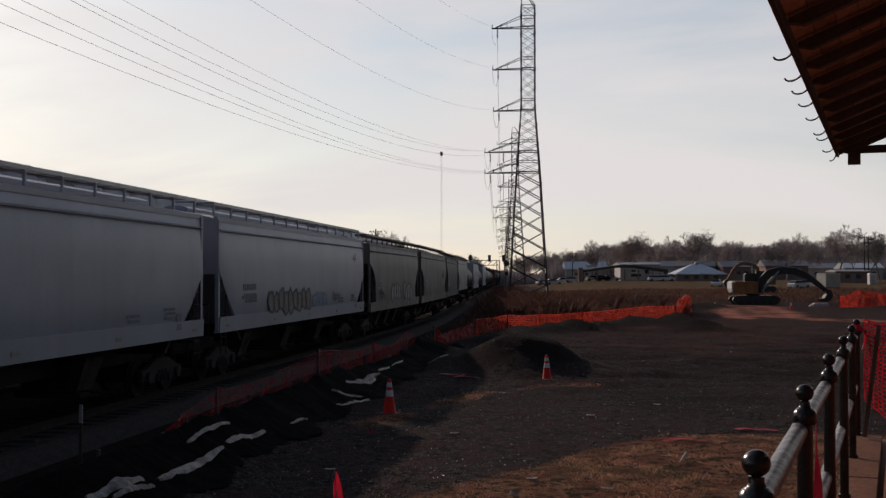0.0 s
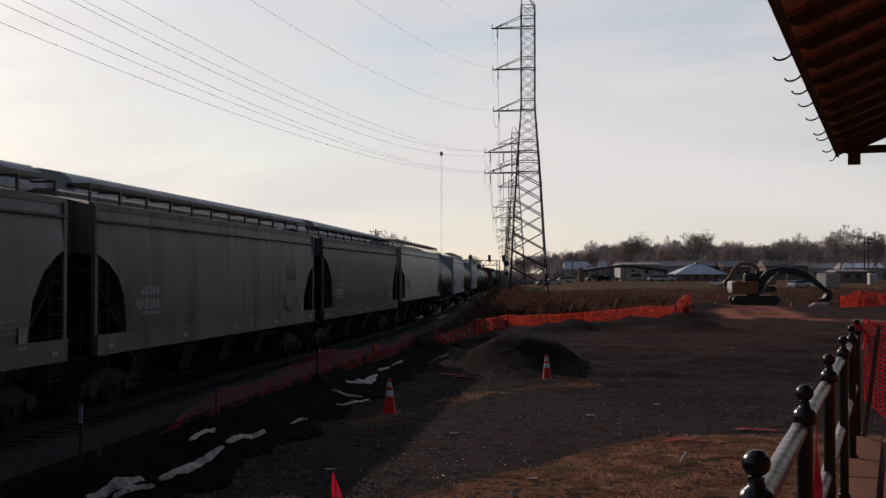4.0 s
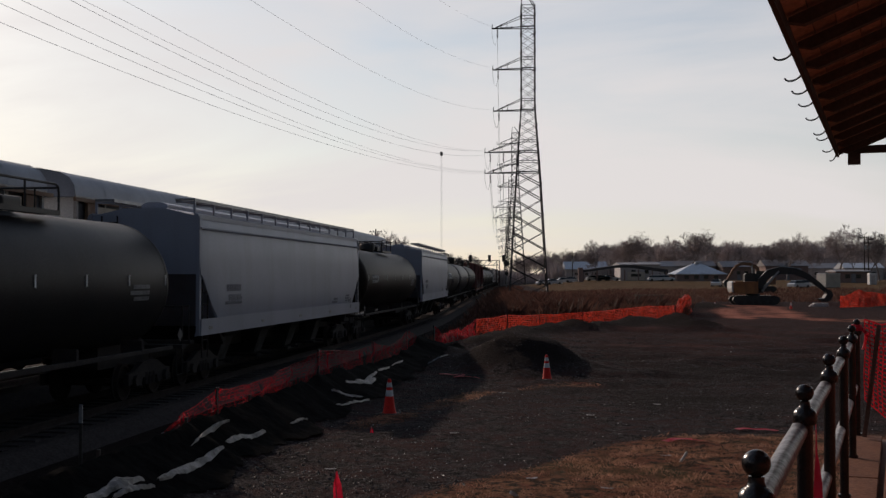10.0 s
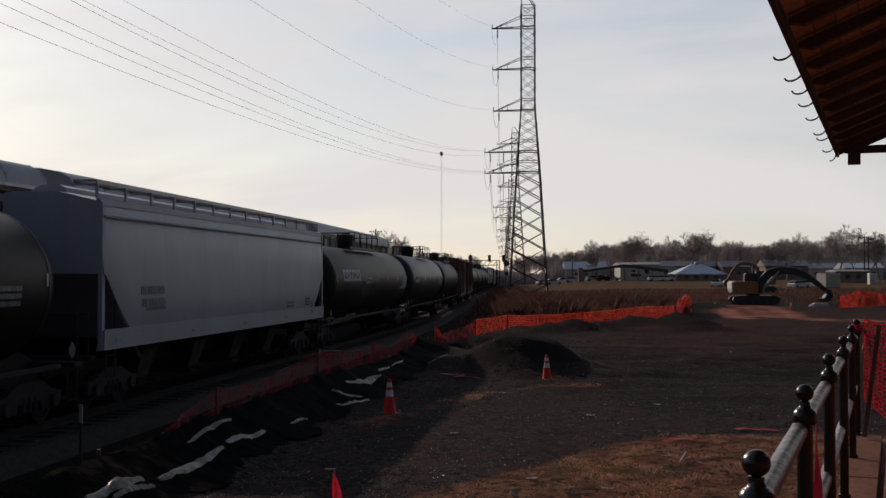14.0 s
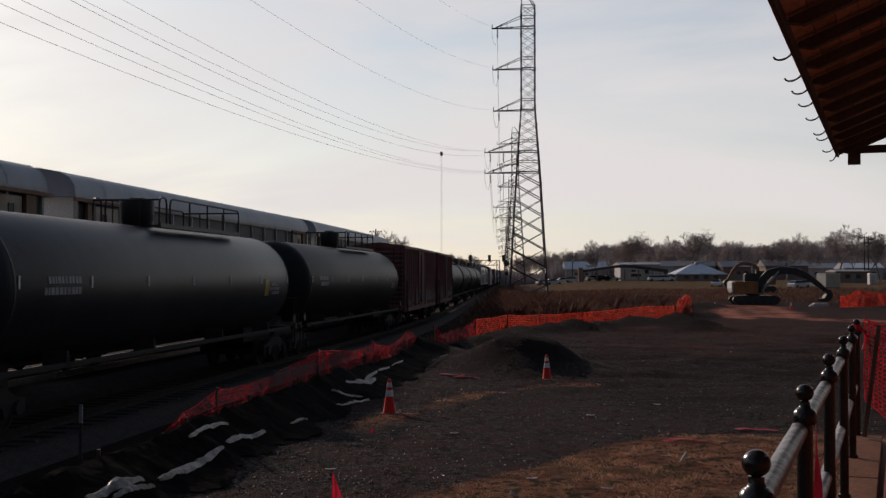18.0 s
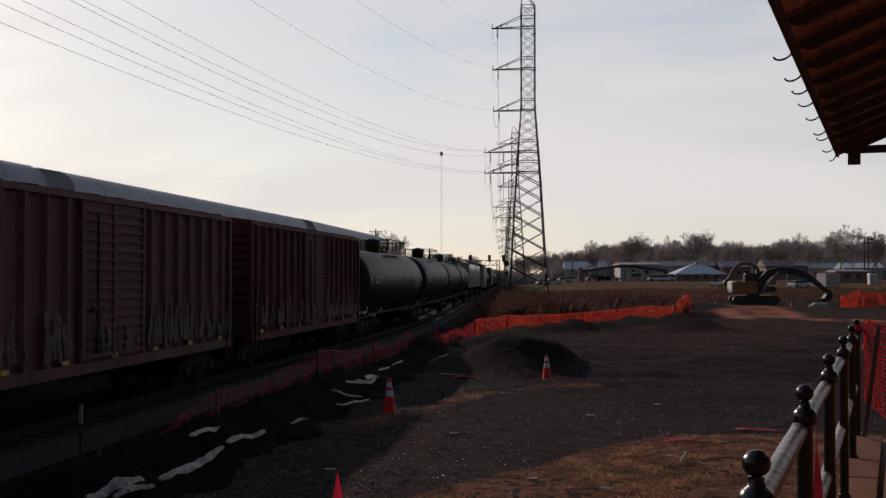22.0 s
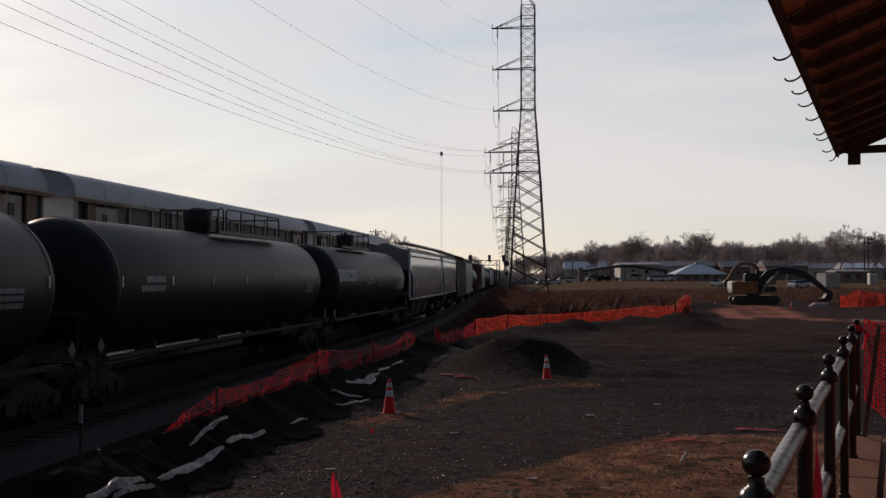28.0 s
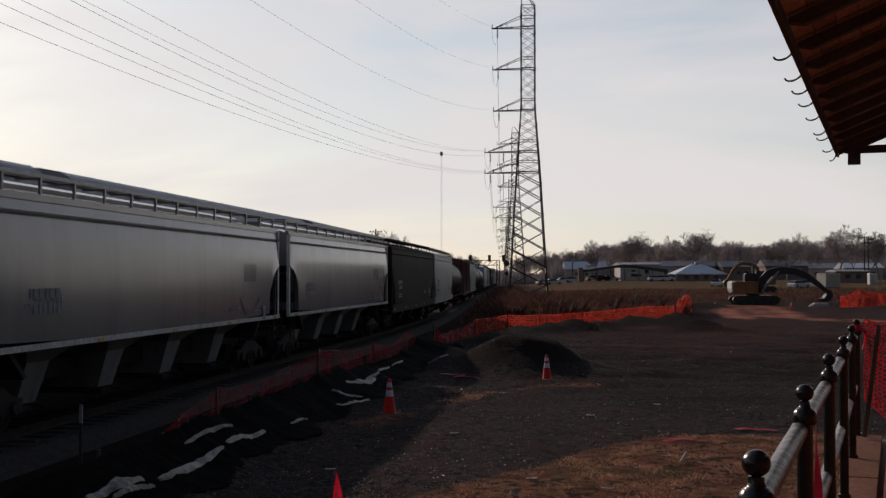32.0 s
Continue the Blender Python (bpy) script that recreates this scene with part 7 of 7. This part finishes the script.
def tree_mesh(seed, h, spread, levels=5, leafy=0.0):
    """A winter tree: tapered trunk with limbs as one mesh, fine twigs as another, and dry leaves where it keeps them."""
    rng = random.Random(seed)
    wood, twigs, leaves = ([], []), ([], []), ([], [])

    def stick(store, a, b, ra, rb, n):
        ra, rb = max(ra, 0.028), max(rb, 0.022)
        d = (b - a).normalized()
        u = d.orthogonal().normalized()
        v = d.cross(u)
        k = len(store[0])
        for p, r in ((a, ra), (b, rb)):
            for i in range(n):
                t = 2 * math.pi * i / n
                store[0].append((p + (u * math.cos(t) + v * math.sin(t)) * r)[:])
        for i in range(n):
            j = (i + 1) % n
            store[1].append((k + i, k + j, k + n + j, k + n + i))

    def leaf(p):
        for _ in range(3):
            q = Vector((rng.gauss(0, 1), rng.gauss(0, 1), rng.gauss(0, 0.7))) * 0.35
            s = 0.07 + 0.07 * rng.random()
            k = len(leaves[0])
            n = Vector((rng.gauss(0, 1), rng.gauss(0, 1), rng.gauss(0, 1))).normalized()
            u = n.orthogonal().normalized() * s
            v = n.cross(u)
            c = p + q
            leaves[0].extend(((c - u)[:], (c + v * 0.7)[:], (c + u)[:], (c - v * 0.7)[:]))
            leaves[1].append((k, k + 1, k + 2, k + 3))

    def grow(p, d, length, r, lev):
        n = 3 if lev > 1 else 2
        q = p
        for i in range(n):
            d = (d + Vector((rng.gauss(0, 1), rng.gauss(0, 1), rng.gauss(0, 1) + 0.35)) * 0.13).normalized()
            e = q + d * length / n
            r2 = r * (1 - 0.28 / n * 1.6)
            stick(wood if lev > 1 else twigs, q, e, r, r2, 6 if lev > 2 else 4 if lev > 1 else 3)
            q, r = e, r2
            if lev > 0 and lev < levels and rng.random() < 0.8:
                side = (d + Vector((rng.gauss(0, 1), rng.gauss(0, 1), rng.gauss(0, 0.6) + 0.1)) * 0.75 * spread).normalized()
                grow(q, side, length * (0.5 + 0.25 * rng.random()), r * 0.55, lev - 1)
        if lev > 0:
            for i in range(3 if lev > 1 else 4):
                side = (d + Vector((rng.gauss(0, 1), rng.gauss(0, 1), rng.gauss(0, 0.5) + 0.15)) * 0.55 * spread).normalized()
                grow(q, side, length * (0.62 + 0.2 * rng.random()), r * 0.68, lev - 1)
        elif leafy and rng.random() < leafy:
            leaf(q)
    grow(Vector((0, 0, -0.3)), Vector((0, 0, 1)), h * 0.27, h * 0.017, levels)
    top = max(v[2] for v in wood[0] + twigs[0])
    out = [top]
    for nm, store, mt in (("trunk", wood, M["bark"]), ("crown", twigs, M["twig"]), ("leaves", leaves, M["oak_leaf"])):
        if store[0]:
            me = bpy.data.meshes.new(nm)
            me.from_pydata(store[0], [], store[1])
            me.materials.append(mt)
            out.append((nm, me))
    return out


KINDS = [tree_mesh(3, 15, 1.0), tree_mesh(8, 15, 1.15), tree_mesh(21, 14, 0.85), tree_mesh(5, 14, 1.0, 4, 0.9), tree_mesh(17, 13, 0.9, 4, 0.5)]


def tree(x, y, h, kind, label):
    base, *pieces = KINDS[kind]
    t = empty("tree", Matrix.Translation((x, y, land(x, y, False))) @ pose(0, 0, 0, 0, 0, (x * 37) % 360) @ Matrix.Scale(h / base, 4), label, "tree", "bare trees behind the field")
    for nm, me in pieces:
        part(nm, me, None, t)


rng = random.Random(77)
BARE, OAK = "bare grey-brown winter tree", "oak still holding dry brown leaves"
for px, y, top, kind in ((1480, 300, 398, 1), (1556, 290, 403, 1), (1392, 320, 409, 0), (1375, 350, 426, 2), (1410, 360, 424, 0), (1102, 340, 411, 3), (1092, 345, 420, 3), (1085, 350, 428, 3), (1125, 360, 428, 4), (1215, 340, 407, 3), (1236, 350, 409, 4), (1195, 360, 418, 1), (1160, 360, 430, 2),
                         (1290, 350, 424, 2), (1320, 350, 428, 1), (1340, 370, 432, 0), (1270, 370, 432, 4), (1440, 360, 430, 2), (1505, 340, 428, 4), (1535, 350, 428, 3), (1180, 370, 428, 0), (1145, 380, 436, 1), (1060, 380, 440, 2), (1035, 400, 446, 4), (1010, 410, 447, 0)):
    ground = land(px_x(px, y), y, False)
    h = (489 - top) / 2011.0 * y + CAM_Z - ground
    tree(px_x(px, y), y, h, kind, (OAK if kind >= 3 else BARE) + " before the woods")
# the far wood; its haze comes from the lightened tree colours
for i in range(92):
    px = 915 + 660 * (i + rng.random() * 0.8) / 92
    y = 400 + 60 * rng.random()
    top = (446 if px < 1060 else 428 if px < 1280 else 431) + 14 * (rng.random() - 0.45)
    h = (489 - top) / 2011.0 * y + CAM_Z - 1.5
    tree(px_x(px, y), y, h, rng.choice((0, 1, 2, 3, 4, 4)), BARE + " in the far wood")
for px, y, top, kind in ((690, 160, 404, 2), (655, 175, 416, 0), (672, 150, 424, 4), (835, 300, 448, 3), (848, 320, 452, 4), (790, 260, 446, 2), (770, 240, 446, 4), (815, 320, 452, 1), (735, 230, 440, 4)):
    h = (489 - top) / 2011.0 * y + CAM_Z + 0.4
    tree(px_x(px, y), y, h, kind, BARE + " beyond the tracks")


def scatter(name, label, category, material, shapes):
    """Many loose pieces as one object. shapes: an iterable of (verts, faces)."""
    verts, faces = [], []
    for vs, fs in shapes:
        k = len(verts)
        verts.extend(vs)
        faces.extend([tuple(i + k for i in f) for f in fs])
    me = bpy.data.meshes.new(name)
    me.from_pydata(verts, [], faces)
    me.materials.append(material)
    return tagged(new(name, me), label, category, kind="stuff")


def blade(x, y, h, wdt, rng, lean=0.5):
    z = land(x, y) - 0.01
    a = rng.random() * 6.283
    dx, dy = math.cos(a) * wdt, math.sin(a) * wdt
    lx, ly = rng.gauss(0, lean) * h, rng.gauss(0, lean) * h
    return [(x - dx, y - dy, z), (x + dx, y + dy, z), (x + lx * 0.4 + dx * 0.6, y + ly * 0.4 + dy * 0.6, z + h * 0.6), (x + lx, y + ly, z + h)], [(0, 1, 2), (0, 2, 3)]


def lawn():
    rng = random.Random(5)
    n = 0
    while n < 60000:
        y = 9.0 + 23.0 * rng.random() ** 1.3
        x = -5.0 + 12.5 * rng.random()
        if (ACROSS.x * x + ACROSS.y * y) > -0.45:
            continue
        g = zones(x, y)[0] + 0.5 * noise.noise((x * 0.9, y * 0.9, 2))
        if g < 0.5 or hash01(n, x) > g or noise.noise((x * 1.7, y * 1.7, 21)) < -0.12:
            n += 0.15
            continue
        n += 1
        yield blade(x, y, 0.02 + 0.045 * rng.random(), 0.0028, rng, 0.6)


scatter("dry_grass", "short dry brown winter grass", "grass", M["grass"], lawn())


def rock(x, y, r, rng):
    z = land(x, y) + r * 0.2
    s = [(r * (0.6 + 0.6 * rng.random())) for _ in range(6)]
    a = rng.random() * 6.28
    c, q = math.cos(a), math.sin(a)
    vs = [(x + s[0] * c, y + s[0] * q, z), (x - s[1] * q, y + s[1] * c, z), (x - s[2] * c, y - s[2] * q, z), (x + s[3] * q, y - s[3] * c, z), (x, y, z + s[4] * 0.7), (x, y, z - s[5] * 0.5)]
    return vs, [(0, 1, 4), (1, 2, 4), (2, 3, 4), (3, 0, 4), (1, 0, 5), (2, 1, 5), (3, 2, 5), (0, 3, 5)]


def gravel():
    rng = random.Random(6)
    n = 0
    while n < 60000:
        y = 12.0 + 34.0 * rng.random() ** 1.7
        x = -4.5 + (7.0 + 0.25 * y) * rng.random()
        n += 1
        g = zones(x, y)
        if max(g[0], g[1]) > 0.5 + 0.3 * rng.random() or beside(x, y) < 5.0:
            continue
        yield rock(x, y, 0.005 + 0.022 * rng.random() ** 5, rng)


scatter("gravel_stones", "loose dark crushed stone over the yard", "gravel", M["stone"], gravel())


# pale chips strewn to give the sparkle of sunlit gravel
def chips():
    rng = random.Random(61)
    n = 0
    while n < 3000:
        y = 12.0 + 40.0 * rng.random() ** 1.5
        x = -4.0 + (6.5 + 0.28 * y) * rng.random()
        n += 1
        if zones(x, y)[0] > 0.75 or beside(x, y) < 5.6 or 0.5 + noise.noise((x * 0.8, y * 0.8, 14)) < 0.7 * rng.random() or rng.random() < 0.85 * smooth01(y, 20, 28):
            continue
        yield rock(x, y, 0.006 + 0.014 * rng.random() ** 3 + 0.0002 * y, rng)


scatter("stone_chips", "pale stone chips added as glints over the dark yard", "gravel", M["chip"], chips())


def clods():
    rng = random.Random(62)
    n = 0
    while n < 4500:
        y = 13.0 + 50.0 * rng.random() ** 1.4
        x = -4.0 + (6.5 + 0.33 * y) * rng.random()
        n += 1
        if zones(x, y)[0] > 0.6 or beside(x, y) < 5.4 or noise.noise((x * 0.35, y * 1.1, 15)) < 0.15 * rng.random():
            continue
        yield rock(x, y, 0.014 + 0.03 * rng.random() ** 2, rng)


scatter("soil_clods", "dark clods of soil and mulch on the yard", "soil", M["stone"], clods())


def weeds():
    rng = random.Random(8)
    for _ in range(9000):
        y = 58 + 62 * rng.random()
        x = 2.5 + (5 + 0.13 * y) * rng.random() + 0.05 * (y - 58)
        lim = 4.8 + (y - 60) * 0.75 if y < 76 else 30
        if beside(x, y) < 6 or (y < 76 and x > lim - 1.2) or x > 0.212 * y:
            continue
        k = 0.5 + 0.5 * noise.noise((x * 0.25, y * 0.25, 4))
        h = (0.5 + 1.1 * k) * (0.6 + 0.6 * rng.random()) * (1.0 if y > 64 else 0.6)
        for _ in range(4):
            yield blade(x + rng.gauss(0, 0.25), y + rng.gauss(0, 0.25), h, 0.03, rng, 0.3)


def field_weeds():
    rng = random.Random(18)
    for _ in range(14000):
        y = 112 + 95 * rng.random()
        x = 6 + 0.40 * y * rng.random()
        if beside(x, y) < 8 or (x > 0.2 * y + 3 and y < 140):
            continue
        h = 0.25 + 0.5 * rng.random() * (0.6 + noise.noise((x * 0.1, y * 0.1, 4)))
        for _ in range(2):
            yield blade(x + rng.gauss(0, 0.4), y + rng.gauss(0, 0.4), h, 0.05, rng, 0.4)


scatter("field_weeds", "rough brown weeds at the edge of the field", "weeds", M["brush"], field_weeds())
scatter("tall_weeds", "tall brown dead weeds behind the mesh fence", "weeds", M["brush"], weeds())


def shrubs():
    rng = random.Random(12)
    n = 0
    while n < 330:
        y = 62 + 62 * rng.random()
        x = 3 + (0.24 * y) * rng.random()
        lim = 4.0 + (y - 60) * 0.75 if y < 76 else 0.21 * y
        if beside(x, y) < 7 or x > lim - 1.6:
            n += 0.2
            continue
        n += 1
        size = 0.7 + 0.9 * rng.random()
        for _ in range(90):
            a, q = rng.random() * 6.283, rng.random()
            yield blade(x + math.cos(a) * size * 0.5 * q, y + math.sin(a) * size * 0.5 * q, size * (0.5 + 0.6 * rng.random()), 0.018, rng, 0.5)


scatter("dead_shrubs", "dark leafless shrubs among the weeds", "shrubs", M["shrub"], shrubs())


def hedge():
    rng = random.Random(9)
    for _ in range(36000):
        px = 880 + 720 * rng.random()
        y = 385 + 90 * rng.random()
        x = px_x(px, y)
        h = (6.5 if px < 1060 else 9.5) * (0.5 + 0.6 * rng.random()) * (0.75 + 0.5 * noise.noise((px * 0.03, 0, 1)))
        yield blade(x, y, h, 0.1 + 0.14 * rng.random(), rng, 0.14)


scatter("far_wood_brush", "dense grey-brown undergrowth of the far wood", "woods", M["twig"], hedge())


def verge_brush():
    rng = random.Random(10)
    for _ in range(5200):
        s = 50 + 190 * rng.random()
        x, y, a = track(s)
        d = 3.2 + 4.5 * rng.random() ** 1.5
        x, y = x + d * math.cos(a), y - d * math.sin(a)
        h = (0.25 + 0.6 * rng.random()) * (0.5 + 1.0 * smooth01(s, 60, 120))
        yield blade(x, y, h, 0.02 + 0.0002 * s, rng, 0.35)


scatter("trackside_brush", "dark dead brush along the railway", "brush", M["brush"], verge_brush())


def motions():
    """The train rolls along the near track at an even speed."""
    for ob, mid in CARS:
        rows = []
        for k in range(33):
            rows.append((float(k), car_pose(SPEED * (mid - k))))
        walk(ob, rows)
    # loose plastic lifts and settles in the wind
    for i, (ob, foot) in enumerate(FLAPS):
        walk(ob, [(0.8 * k, Matrix.Translation(foot) @ pose(0, 0, 0.03 + 0.03 * math.sin(k * 0.9 + i), 7 * math.sin(k * 1.1 + i), 14 * math.sin(k * 0.7 + 2 * i), 3 * math.sin(k * 1.7))) for k in range(41)])
    # the marker's film strip stirs in the wind
    walk(FLAG, [(0.5 * k, pose(0, 0, 0, 3 * math.sin(k * 1.9), 4 * math.sin(k * 1.3 + 1), 25 * math.sin(k * 0.9) + 12 * math.sin(k * 2.3))) for k in range(65)])


motions()
